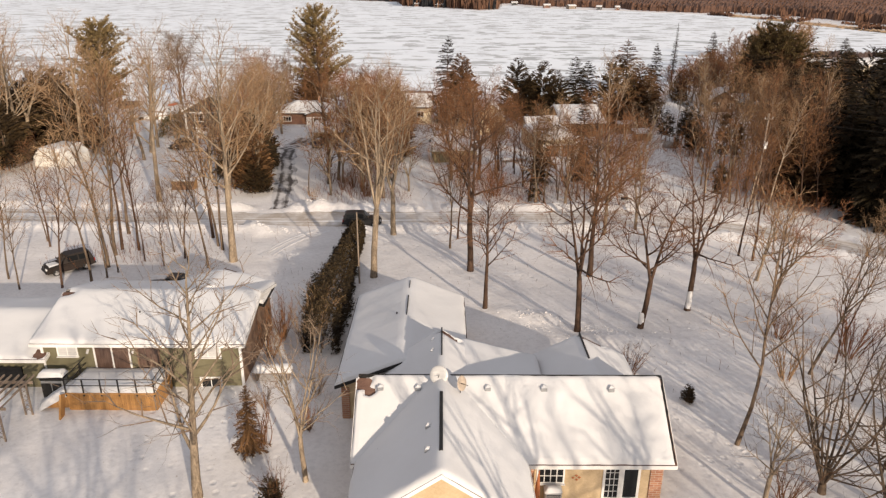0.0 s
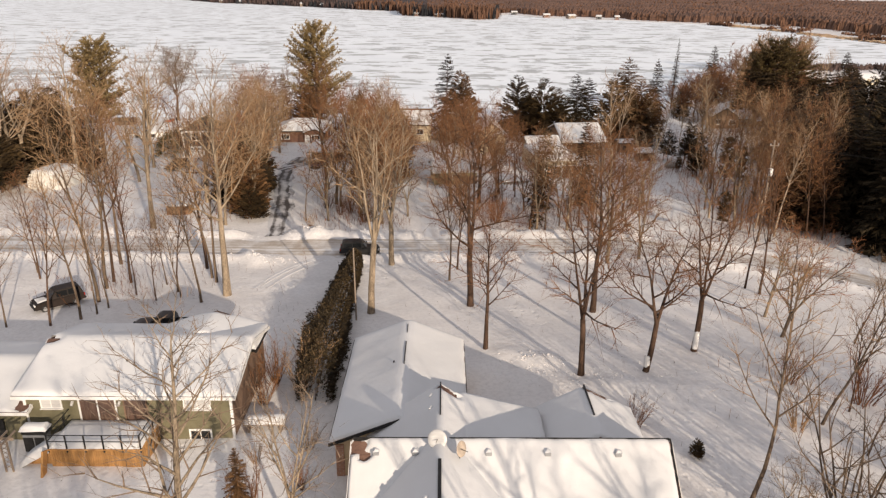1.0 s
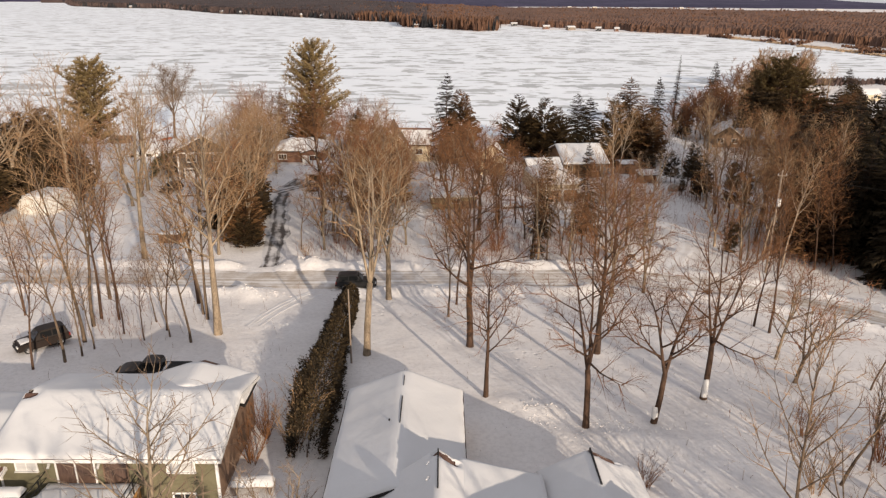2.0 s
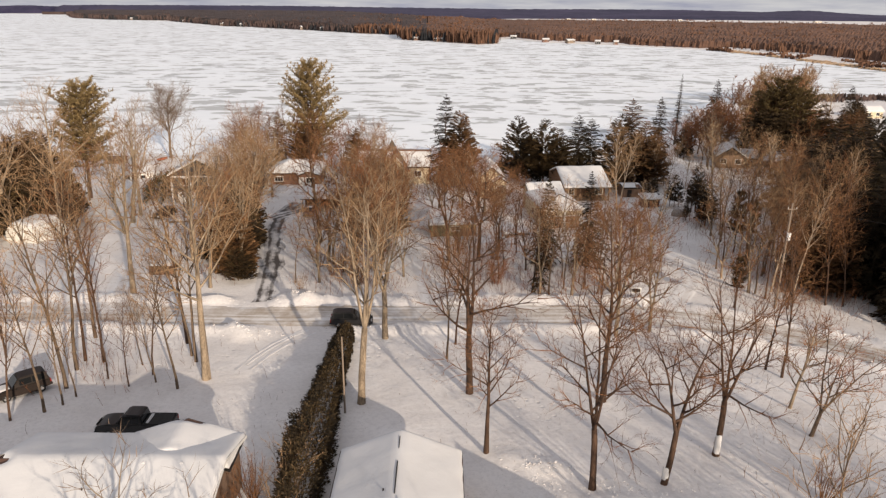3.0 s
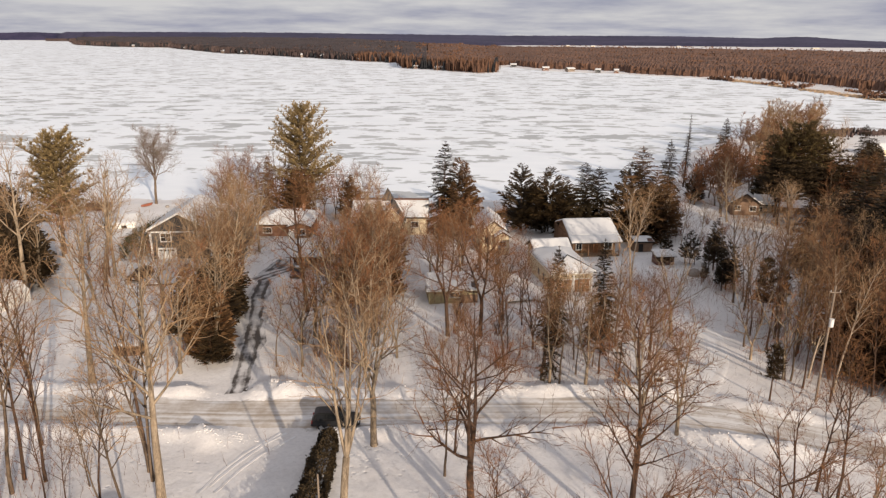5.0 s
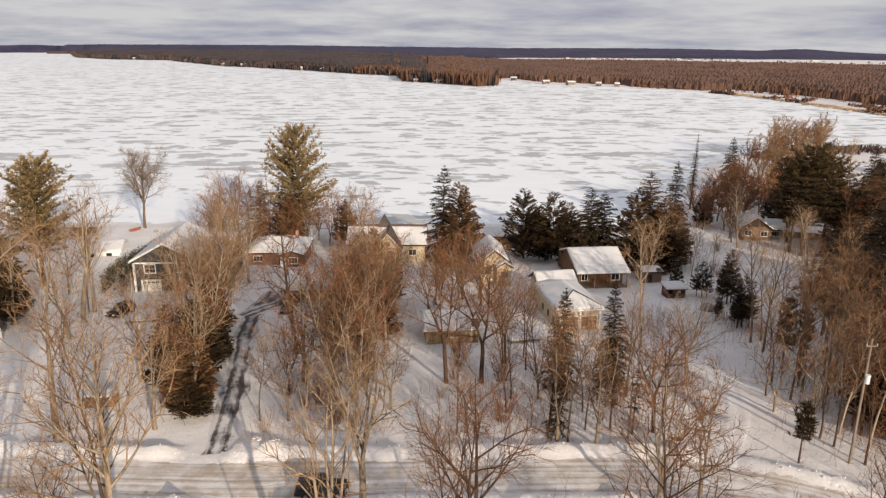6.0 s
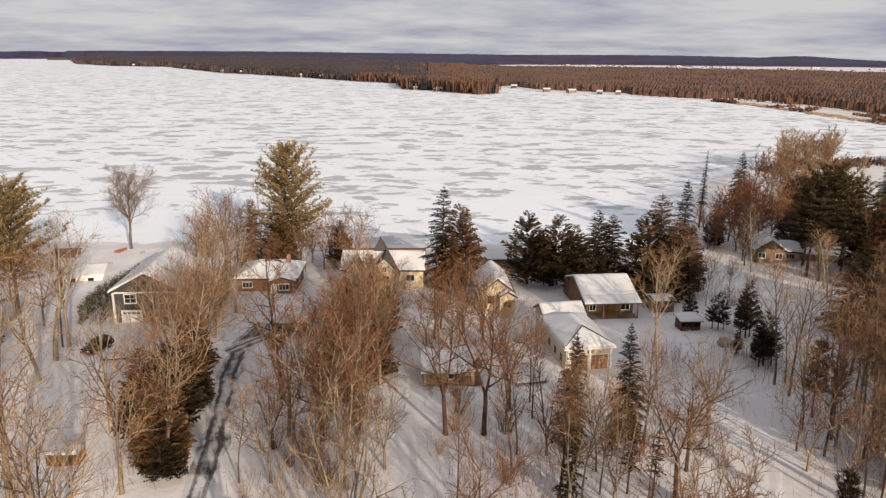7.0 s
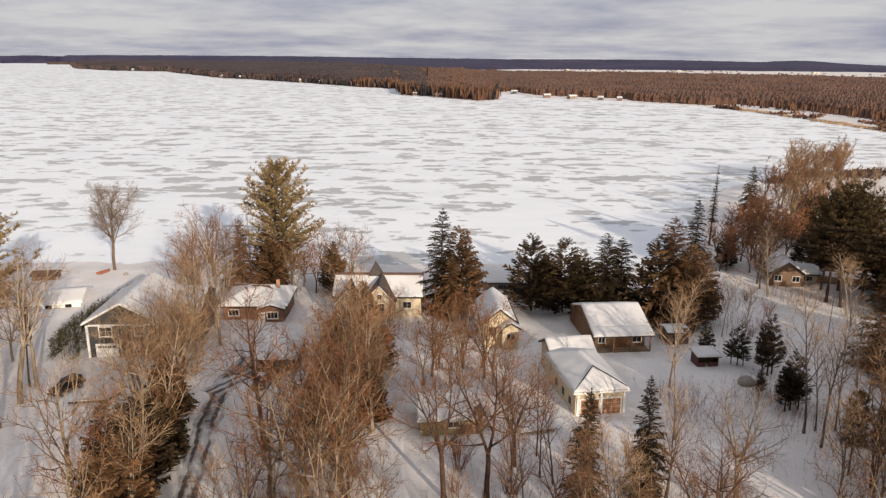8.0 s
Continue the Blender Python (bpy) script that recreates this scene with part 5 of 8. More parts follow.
class House:
    """A house whose blocks, openings and trim are parts of one thing."""

    def __init__(self, name, m, label, category="house"):
        self.ob = thing(name, m, label, category)
        self.n = 0.0

    def block(self, x0, x1, y0, y1, z0, eave, ridge, axis, wall, roof=None, over=0.45, snow=0.26, holes=(), trim=None, hip=False, bare=(0, 0, 0, 0), depth=0.18, step=0.42, ridge_at=None, rear=None):
        """Walls from z0 up, a gabled (or hipped) roof on them whose eave line stands over the walls, and the snow on it.
        eave and ridge: heights of the roof's upper face. bare: strips without snow at the x0, x1, y0, y1 rims."""
        self.n += 3.7
        rx0, rx1, ry0, ry1 = x0 - over, x1 + over, y0 - over, y1 + over
        g = Geo()
        if hip:
            height = hip_height(rx0, rx1, ry0, ry1, eave, ridge)
            top = eave - 0.02
            g.box(x0, y0, z0, x1, y1, top)
        else:
            height = gable_height(rx0, rx1, ry0, ry1, eave, ridge, axis, ridge_at, rear)
            low, peak, back = height(x0, y0) - depth - 0.03, ridge - depth - 0.05, height(x0, y1) - depth - 0.03
            if axis == "y":
                g.prism([(x0, z0), (x1, z0), (x1, low), ((x0 + x1) / 2, peak), (x0, low)], y0, y1)
            else:
                n = len(g.v)
                v = [(x, y, z) for x in (x0, x1) for y, z in ((y0, z0), (y1, z0), (y1, back), ((y0 + y1) / 2 if ridge_at is None else ridge_at, peak), (y0, low))]
                g.add(v, [(4, 3, 2, 1, 0), (5, 6, 7, 8, 9)] + [(i, (i + 1) % 5, (i + 1) % 5 + 5, i + 5) for i in range(5)])
        part("wall", g, wall, self.ob)
        g = Geo()
        if hip:
            half = min(rx1 - rx0, ry1 - ry0) / 2
            if rx1 - rx0 > ry1 - ry0:
                r = [(rx0 + half, (ry0 + ry1) / 2, ridge), (rx1 - half, (ry0 + ry1) / 2, ridge)]
                v = [(rx0, ry0, eave), (rx1, ry0, eave), (rx1, ry1, eave), (rx0, ry1, eave)] + r
                f = [(0, 1, 5, 4), (1, 2, 5), (2, 3, 4, 5), (3, 0, 4)]
            else:
                r = [((rx0 + rx1) / 2, ry0 + half, ridge), ((rx0 + rx1) / 2, ry1 - half, ridge)]
                v = [(rx0, ry0, eave), (rx1, ry0, eave), (rx1, ry1, eave), (rx0, ry1, eave)] + r
                f = [(0, 1, 4), (1, 2, 5, 4), (2, 3, 5), (3, 0, 4, 5)]
            v += [(x, y, eave - depth) for x, y, _ in v[:4]]
            f += [(0, 6, 7, 1), (1, 7, 8, 2), (2, 8, 9, 3), (3, 9, 6, 0), (9, 8, 7, 6)]
            g.add(v, f)
        elif axis == "y":
            xm = (rx0 + rx1) / 2
            g.slab((rx0, ry0, eave), (xm, ry0, ridge), (xm, ry1, ridge), (rx0, ry1, eave), depth)
            g.slab((xm, ry0, ridge), (rx1, ry0, eave), (rx1, ry1, eave), (xm, ry1, ridge), depth)
        else:
            ym = (ry0 + ry1) / 2 if ridge_at is None else ridge_at
            er = eave if rear is None else rear
            g.slab((rx0, ry0, eave), (rx1, ry0, eave), (rx1, ym, ridge), (rx0, ym, ridge), depth)
            g.slab((rx0, ym, ridge), (rx1, ym, ridge), (rx1, ry1, er), (rx0, ry1, er), depth)
        part("roof", g, roof or SHINGLE, self.ob)
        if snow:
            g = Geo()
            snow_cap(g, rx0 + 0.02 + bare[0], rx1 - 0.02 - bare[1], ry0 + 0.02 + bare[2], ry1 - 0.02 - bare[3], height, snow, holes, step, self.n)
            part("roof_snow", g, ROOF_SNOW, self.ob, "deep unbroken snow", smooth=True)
        if trim:
            t = 0.03
            boards = []
            if not hip and axis == "y":
                xm = (rx0 + rx1) / 2
                boards += [((xa, y, za), (xb, y, zb), (0, t)) for y in (ry0 - t, ry1) for xa, xb, za, zb in ((rx0, xm, eave, ridge), (xm, rx1, ridge, eave))]
                boards += [((x, ry0, eave), (x, ry1, eave), (t, 0)) for x in (rx0 - t, rx1)]
            else:
                er = eave if rear is None or hip else rear
                boards += [((rx0, y, e), (rx1, y, e), (0, t)) for y, e in ((ry0 - t, eave), (ry1, er))]
                ym = (ry0 + ry1) / 2 if ridge_at is None else ridge_at
                for x in (rx0 - t, rx1):
                    if hip:
                        boards.append(((x, ry0, eave), (x, ry1, eave), (t, 0)))
                    else:
                        boards += [((x, ya, za), (x, yb, zb), (t, 0)) for ya, yb, za, zb in ((ry0, ym, eave, ridge), (ym, ry1, ridge, er))]
            for (xa, ya, za), (xb, yb, zb), (dx, dy) in boards:
                g = Geo()
                g.add([(xa, ya, za - 0.22), (xb, yb, zb - 0.22), (xb, yb, zb + 0.01), (xa, ya, za + 0.01), (xa + dx, ya + dy, za - 0.22), (xb + dx, yb + dy, zb - 0.22), (xb + dx, yb + dy, zb + 0.01), (xa + dx, ya + dy, za + 0.01)],
                      [(0, 1, 2, 3), (7, 6, 5, 4), (0, 4, 5, 1), (2, 6, 7, 3), (1, 5, 6, 2), (0, 3, 7, 4)])
                part("fascia", g, trim, self.ob)
        return height

    def opening(self, name, x, y, z, w, h, face="-y", cols=1, rows=1, frame_mat=None, pane_mat=None, bar=0.05, rim=0.09, sill=True, label=""):
        """A window or glazed door of w by h, its lower edge centred at (x, y, z) on a wall that faces -y, x or -x."""
        turn = {"-y": 0, "x": 90, "-x": -90, "y": 180}[face]
        m = pose(x, y, z, 0, 0, turn)
        g = Geo()
        g.box(-w / 2 - rim, -0.05, -rim, -w / 2, 0.03, h + rim)
        g.box(w / 2, -0.05, -rim, w / 2 + rim, 0.03, h + rim)
        g.box(-w / 2, -0.05, h, w / 2, 0.03, h + rim)
        g.box(-w / 2, -0.05, -rim, w / 2, 0.03, 0)
        for i in range(1, cols):
            u = -w / 2 + w * i / cols
            g.box(u - bar / 2, -0.04, 0, u + bar / 2, 0.02, h)
        for i in range(1, rows):
            v = h * i / rows
            for c in range(cols):
                a, b = -w / 2 + w * c / cols + bar / 2, -w / 2 + w * (c + 1) / cols - bar / 2
                g.box(a, -0.038, v - bar / 2, b, 0.018, v + bar / 2)
        ob = part(name, g, frame_mat or WHITE_PAINT, self.ob, label, at=m)
        g = Geo()
        g.box(-w / 2, -0.022, 0, w / 2, -0.008, h)
        part("pane", g, pane_mat or GLASS, ob)
        if sill and name == "window":
            g = Geo()
            g.box(-w / 2 - rim - 0.04, -0.13, -rim - 0.05, w / 2 + rim + 0.04, 0.02, -rim)
            part("sill", g, frame_mat or WHITE_PAINT, ob)
            g = Geo()
            g.drift((-w / 2 - rim, -0.125, -rim), (w / 2 + rim, -0.125, -rim), (w / 2 + rim, -0.05, -rim), (-w / 2 - rim, -0.05, -rim), 0.05, 0.2, 0.01, x)
            part("sill_snow", g, ROOF_SNOW, ob)
        return ob

    def post(self, name, x, y, z0, z1, s, mat, label=""):
        g = Geo()
        g.worn_box(x - s / 2, y - s / 2, z0, x + s / 2, y + s / 2, z1, s * 0.08)
        return part(name, g, mat, self.ob, label)

    def slab_part(self, name, x0, x1, y0, y1, z0, z1, mat, label="", b=0.015):
        g = Geo()
        g.worn_box(x0, y0, z0, x1, y1, z1, b)
        return part(name, g, mat, self.ob, label)

    def vent(self, x, y, z, s=0.34):
        g = Geo()
        g.worn_box(x - s / 2, y - s / 2, z - 0.25, x + s / 2, y + s / 2, z + 0.24, 0.02)
        ob = part("roof_vent", g, GALVANISED, self.ob, "small boxed metal roof vent")
        g = Geo()
        g.drift((x - s / 2, y - s / 2, z + 0.242), (x + s / 2, y - s / 2, z + 0.242), (x + s / 2, y + s / 2, z + 0.242), (x - s / 2, y + s / 2, z + 0.242), 0.09, 0.1, 0.01, x)
        part("snow_cap", g, ROOF_SNOW, ob)

    def pipe(self, x, y, z, h=0.5, r=0.055):
        g = Geo()
        g.cylinder((x, y, z - 0.2), (x, y, z + h), r, 10)
        part("vent_pipe", g, DARK_METAL, self.ob)


def brick_house():
    """The long brick house under the start of the flight: a cross of gables."""
    h = House("brick_house", pose(0, 0, 0), "brick and stucco bungalow with brown shingles under deep snow")
    z0 = 0.3
    h.block(-4.25, 12.0, 31.2, 38.0, z0, 3.55, 6.45, "x", TAN_STUCCO, over=0.55, trim=WHITE_PAINT, holes=((-4.4, 34.3, 0.42, 0.34), (-4.0, 33.95, 0.42, 0.26)), bare=(0, 0.11, 0, 0), step=0.13)
    h.block(-4.15, 4.2, 26.4, 39.5, z0, 3.45, 6.75, "y", TAN_STUCCO, over=0.5, trim=WHITE_PAINT, holes=((0.5, 39.6, 0.8, 0.3),), step=0.24)
    h.block(-6.3, 1.35, 38.8, 51.2, z0 - 0.3, 3.55, 5.3, "y", TAN_STUCCO, over=0.45, trim=DARK_METAL, step=0.4)
    h.block(6.5, 12.0, 37.2, 41.6, z0, 3.55, 5.25, "y", TAN_STUCCO, over=0.5, trim=DARK_METAL, holes=((10.2, 41.85, 0.8, 0.28),), step=0.24)
    # the low-pitched roof that joins the two rear gables
    h.slab_part("rear_wall", 1.0, 5.85, 38.6, 40.3, z0, 4.0, TAN_STUCCO, "tan stucco rear wall")
    g = Geo()
    g.slab((1.2, 35.4, 5.86), (6.3, 37.5, 4.24), (6.3, 40.9, 4.2), (1.2, 40.4, 5.86), 0.16)
    part("rear_roof", g, SHINGLE, h.ob, "brown shingled roof")
    g = Geo()
    g.drift((1.15, 35.4, 5.88), (6.3, 37.5, 4.26), (6.3, 40.9, 4.22), (1.15, 40.4, 5.88), 0.26, 0.4, 0.05, 6.1)
    part("roof_snow", g, ROOF_SNOW, h.ob, smooth=True)
    # brick corners, windows and door of the front
    h.slab_part("brick_pier", 11.35, 12.04, 31.12, 31.6, z0, 3.3, BRICK, "red brick corner pier")
    h.slab_part("brick_pier", 4.25, 5.05, 31.13, 31.6, z0, 3.3, BRICK, "red brick corner pier")
    h.slab_part("brick_base", -4.18, 4.23, 26.33, 26.7, z0, 3.0, BRICK, "red brick front wall")
    h.opening("window", 5.95, 31.2, 2.05, 1.35, 0.85, cols=4, rows=2)
    h.opening("door", 9.3, 31.2, 1.05, 0.72, 2.05, cols=3, rows=5, rim=0.14, bar=0.03, sill=False, label="white glazed door leaf")
    h.opening("door", 10.32, 31.2, 1.05, 0.74, 2.05, rim=0.14, sill=False, label="white-framed screen door")
    for x0, x1, y0, y1, z in ((-4.7, 12.4, 34.62, 34.66, 6.655), (-0.09, 0.09, 27.4, 32.4, 6.98), (-0.02, 0.06, 36.4, 39.8, 6.99), (-2.51, -2.44, 44.6, 47.8, 5.53), (-2.5, -2.45, 49.2, 50.6, 5.52), (9.2, 9.3, 38.6, 42.0, 5.5)):
        h.slab_part("ridge_vent", x0, x1, y0, y1, z - 0.5, z + 0.045, DARK_METAL, "dark ridge vent melted clear", 0.02)
    h.opening("window", -6.3, 41.5, 1.5, 1.1, 1.2, face="-x", cols=2)
    h.opening("window", -6.3, 46.0, 1.5, 1.1, 1.2, face="-x", cols=2)
    h.slab_part("brick_pier", -6.42, -5.9, 38.72, 39.1, 0.3, 3.2, BRICK, "red brick pier under the eave")
    for x, y in ((-3.4, 33.95), (-1.3, 33.95), (2.6, 33.95), (5.75, 33.95), (9.5, 33.9)):
        h.vent(x, y, 6.1)
    for x, y in ((-0.65, 29.9), (-0.65, 28.0), (-0.5, 37.6), (-0.5, 38.9)):
        h.vent(x, y, 6.4, 0.3)
    h.pipe(-3.3, 30.6, 4.15)
    g = Geo()
    r2 = random.Random(8)
    g.tube([Vector((12.44 + r2.uniform(-0.04, 0.04), 30.75 + 3.85 * i / 14, 3.68 + 3.0 * i / 14)) for i in range(15)], [0.05 + r2.uniform(-0.02, 0.03) for i in range(15)], 6, tip=False)
    part("verge_flashing", g, DARK_METAL, h.ob, "dark metal verge edge")
    h.pipe(-3.2, 45.2, 4.9)
    # two satellite dishes by the ridge, one pale grey
    for c, d, r, mat, label in ((Vector((1.05, 33.2, 7.0)), Vector((0.80, -0.52, 0.3)), 0.42, DISH_TAN, "tan satellite dish"), (Vector((-0.12, 33.9, 7.1)), Vector((-0.15, -0.9, 0.42)), 0.52, BLIND, "pale grey satellite dish")):
        g = Geo()
        d.normalize()
        u = d.cross(Vector((0, 0, 1))).normalized()
        w = d.cross(u)
        v = [tuple(c)]
        for q, k in ((r * 0.5, 0.03), (r, 0.10)):
            v += [tuple(c + (u * math.cos(a) + w * math.sin(a)) * q + d * k) for a in (i * math.pi / 8 for i in range(16))]
        g.add(v, [(0, 1 + i, 1 + (i + 1) % 16) for i in range(16)] + [(1 + i, 17 + i, 17 + (i + 1) % 16, 1 + (i + 1) % 16) for i in range(16)])
        dish = part("satellite_dish", g, mat, h.ob, label, smooth=True)
        dish.modifiers.new("thickness", "SOLIDIFY").thickness = 0.02
        g = Geo()
        g.cylinder((c.x, c.y + 0.2, 6.0), c - d * 0.03, 0.03, 8)
        g.cylinder(c, c + d * 0.5 - Vector((0, 0, 0.14)), 0.018, 6)
        part("mast", g, DARK_METAL, dish)
    return h


def olive_house():
    """The raised bungalow with the cedar deck."""
    h = House("olive_house", pose(0, 0, 0), "raised bungalow with olive siding under a white snow roof")
    h.block(-27.5, -13.9, 42.6, 51.5, 0.2, 4.4, 5.85, "x", GREEN_SIDING, over=0.5, trim=WHITE_PAINT, holes=((-27.6, 47.2, 0.55, 0.4),), step=0.35, ridge_at=47.4, rear=4.6)
    h.block(-20.9, -13.95, 48.7, 51.8, 0.2, 4.5, 5.8, "y", RUST_SIDING, over=0.42, trim=DARK_METAL, holes=((-17.1, 52.1, 0.8, 0.25),), step=0.28)
    h.block(-41.0, -27.52, 42.4, 51.0, 0.2, 3.3, 4.6, "x", GREEN_SIDING, over=0.5, trim=WHITE_PAINT, holes=((-27.6, 42.4, 0.55, 0.5),), step=0.45)
    h.slab_part("gable_board", -13.9, -13.84, 42.7, 51.4, 0.3, 4.3, BROWN_BOARD, "brown boarded end wall", 0.01)
    for x in (-13.86, -27.48):
        h.slab_part("corner_board", x - 0.09, x + 0.09, 42.53, 42.67, 0.3, 4.3, WHITE_PAINT, "white corner board")
    h.opening("window", -16.1, 42.6, 3.25, 1.65, 0.98, cols=2, pane_mat=BLIND)
    h.opening("window", -25.75, 42.6, 3.3, 1.25, 0.92, cols=2, pane_mat=BLIND)
    h.opening("window", -16.1, 42.6, 0.65, 1.3, 0.85, cols=2, rim=0.12)
    h.opening("patio_door", -22.7, 42.6, 2.28, 2.3, 1.92, cols=2, sill=False, pane_mat=CURTAIN, rim=0.12, bar=0.1, label="white-framed sliding patio door")
    h.opening("patio_door", -20.2, 42.6, 2.28, 1.4, 1.92, cols=1, sill=False, frame_mat=BROWN_BOARD, pane_mat=CURTAIN, label="brown glazed deck door")
    for x in (-24.3, -21.2):
        g = Geo()
        g.cylinder((x, 42.35, 3.55), (x, 42.58, 3.75), 0.09, 8)
        part("wall_lamp", g, LAMP_GLASS, h.ob, "small white wall lamp")
    # solid dark panel drawn for the shade inside the open carport
    g = Geo()
    g.box(-40.0, 42.28, 0.4, -29.0, 42.44, 2.5)
    part("carport_shade", g, DARK_METAL, h.ob, "dark panel standing for the shade inside the carport")
    for x in (-22.2, -20.6, -18.4, -16.0):
        h.vent(x, 46.9, 5.72, 0.3)
    h.pipe(-21.4, 44.9, 5.1, 0.45)
    return h


def cedar_deck():
    """The raised deck in front of the olive house, with its board skirt and rail."""
    ob = thing("cedar_deck", pose(0, 0, 0), "orange-brown cedar deck with a glass rail, snow on top", "deck")
    x0, x1, y0, y1, z0, z1 = -24.6, -18.8, 39.6, 42.5, 0.5, 2.2
    g = Geo()
    g.box(x0 + 0.05, y0 + 0.05, z0, x1 - 0.05, y1, z1 - 0.05)
    part("frame", g, GREY_WOOD, ob)
    b = Geo()
    b.worn_box(-0.066, -0.015, 0, 0.066, 0.015, 1.55, 0.006)
    board = mesh_from("board", b, DECK_WOOD)
    n = int((x1 - x0) / 0.142)
    for i in range(n):
        part("board", board, None, ob, at=pose(x0 + 0.071 + i * 0.142, y0 + 0.02, z0 + 0.02 * (i % 3)))
    for i in range(int((y1 - y0) / 0.142)):
        part("board", board, None, ob, at=pose(x0 + 0.02, y0 + 0.1 + i * 0.142, z0, 0, 0, 90))
        part("board", board, None, ob, at=pose(x1 - 0.02, y0 + 0.1 + i * 0.142, z0, 0, 0, 90))
    g = Geo()
    g.worn_box(x0 - 0.06, y0 - 0.08, z1 - 0.1, x1 + 0.06, y1, z1, 0.02)
    part("floor", g, DECK_WOOD, ob)
    g = Geo()
    g.drift((x0, y0, z1), (x1, y0, z1), (x1, y1, z1), (x0, y1, z1), 0.3, 0.4, 0.05, 2.0)
    part("deck_snow", g, ROOF_SNOW, ob, "untrodden snow", smooth=True)
    for i in range(6):
        x = x0 + (x1 - x0) * i / 5
        g = Geo()
        g.worn_box(x - 0.04, y0 - 0.06, z1 - 0.25, x + 0.04, y0 + 0.02, z1 + 1.0, 0.008)
        part("post", g, DARK_METAL, ob)
    for x in (x0, x1):
        g = Geo()
        g.worn_box(x - 0.04, y1 - 0.9, z1 - 0.05, x + 0.04, y1 - 0.82, z1 + 1.0, 0.008)
        part("post", g, DARK_METAL, ob)
    for z in (z1 + 0.98, z1 + 0.52):
        g = Geo()
        g.worn_box(x0 - 0.05, y0 - 0.05, z, x1 + 0.05, y0 + 0.01, z + 0.05, 0.01)
        part("rail", g, DARK_METAL, ob)
        for x in (x0, x1):
            g = Geo()
            g.worn_box(x - 0.03, y0 + 0.02, z, x + 0.03, y1, z + 0.05, 0.01)
            part("rail", g, DARK_METAL, ob)
    # steps on the left flank, drowned in snow
    g = Geo()
    for i in range(6):
        g.worn_box(x0 - 0.35 - i * 0.28, y0 + 0.3, 0.3, x0 - 0.07 - i * 0.28, y1 - 0.9, z1 - 0.22 - i * 0.2, 0.015)
    steps = part("steps", g, DECK_WOOD, ob)
    g = Geo()
    g.drift((x0 - 2.1, y0 - 0.1, 0.72), (x0 - 0.05, y0 + 0.1, 1.85), (x0 - 0.05, y1 - 0.7, 1.85), (x0 - 2.1, y1 - 0.6, 0.72), 0.45, 0.25, 0.08, 4.0)
    part("step_snow", g, ROOF_SNOW, steps, smooth=True)
    g = Geo()
    g.slab((x0 - 0.14, y0 - 0.1, 2.2), (x0 - 0.02, y0 - 0.1, 2.2), (x0 - 0.02, y0 - 0.75, 0.55), (x0 - 0.14, y0 - 0.75, 0.55), 0.5)
    part("side_panel", g, DECK_WOOD, ob)


def barbecue():
    ob = thing("barbecue", pose(-26.3, 41.3, land(-26.3, 41.3)), "snow-topped covered barbecue beside the deck", "barbecue")
    g = Geo()
    g.worn_box(-0.75, -0.35, 0, 0.75, 0.35, 1.35, 0.06)
    part("body", g, GALVANISED, ob)
    g = Geo()
    g.worn_box(-0.68, -0.42, 0.15, -0.05, -0.352, 1.2, 0.02)
    g.worn_box(0.05, -0.42, 0.15, 0.68, -0.352, 1.2, 0.02)
    part("door", g, DARK_METAL, ob)
    g = Geo()
    g.worn_box(-0.82, -0.4, 1.35, 0.82, 0.4, 1.7, 0.1)
    part("lid", g, DARK_METAL, ob)
    g = Geo()
    g.drift((-0.85, -0.42, 1.68), (0.85, -0.42, 1.68), (0.85, 0.42, 1.68), (-0.85, 0.42, 1.68), 0.3, 0.2, 0.05, 1.0)
    part("snow_cap", g, ROOF_SNOW, ob, smooth=True)


def pergola():
    ob = thing("pergola", pose(-28.9, 37.6, land(-28.5, 37.6)), "weathered wooden pergola with lattice sides", "pergola")
    for x in (-1.9, 1.9):
        for y in (-1.5, 1.5):
            g = Geo()
            for s in (-0.22, 0.22):
                g.worn_box(x + s - 0.05, y - 0.05, -0.2, x + s + 0.05, y + 0.05, 2.3, 0.012)
            for i in range(6):
                z = 0.2 + i * 0.34
                for a, b in ((-0.2, 0.2), (0.2, -0.2)):
                    g.tube([Vector((x + a, y, z)), Vector((x + b, y, z + 0.32))], [0.02, 0.02], 4, tip=False)
            part("post", g, GREY_WOOD, ob, "lattice post")
    for y in (-1.5, 1.5):
        g = Geo()
        g.worn_box(-2.6, y - 0.04, 2.3, 2.6, y + 0.04, 2.5, 0.015)
        part("beam", g, GREY_WOOD, ob)
    for i in range(11):
        g = Geo()
        x = -2.4 + i * 0.48
        g.worn_box(x - 0.03, -2.1, 2.5, x + 0.03, 2.1, 2.66, 0.012)
        sl = part("slat", g, GREY_WOOD, ob)
        g = Geo()
        g.drift((x - 0.03, -2.1, 2.66), (x + 0.03, -2.1, 2.66), (x + 0.03, -0.4, 2.66), (x - 0.03, -0.4, 2.66), 0.05, 0.4, 0.01, x)
        part("slat_snow", g, ROOF_SNOW, sl)


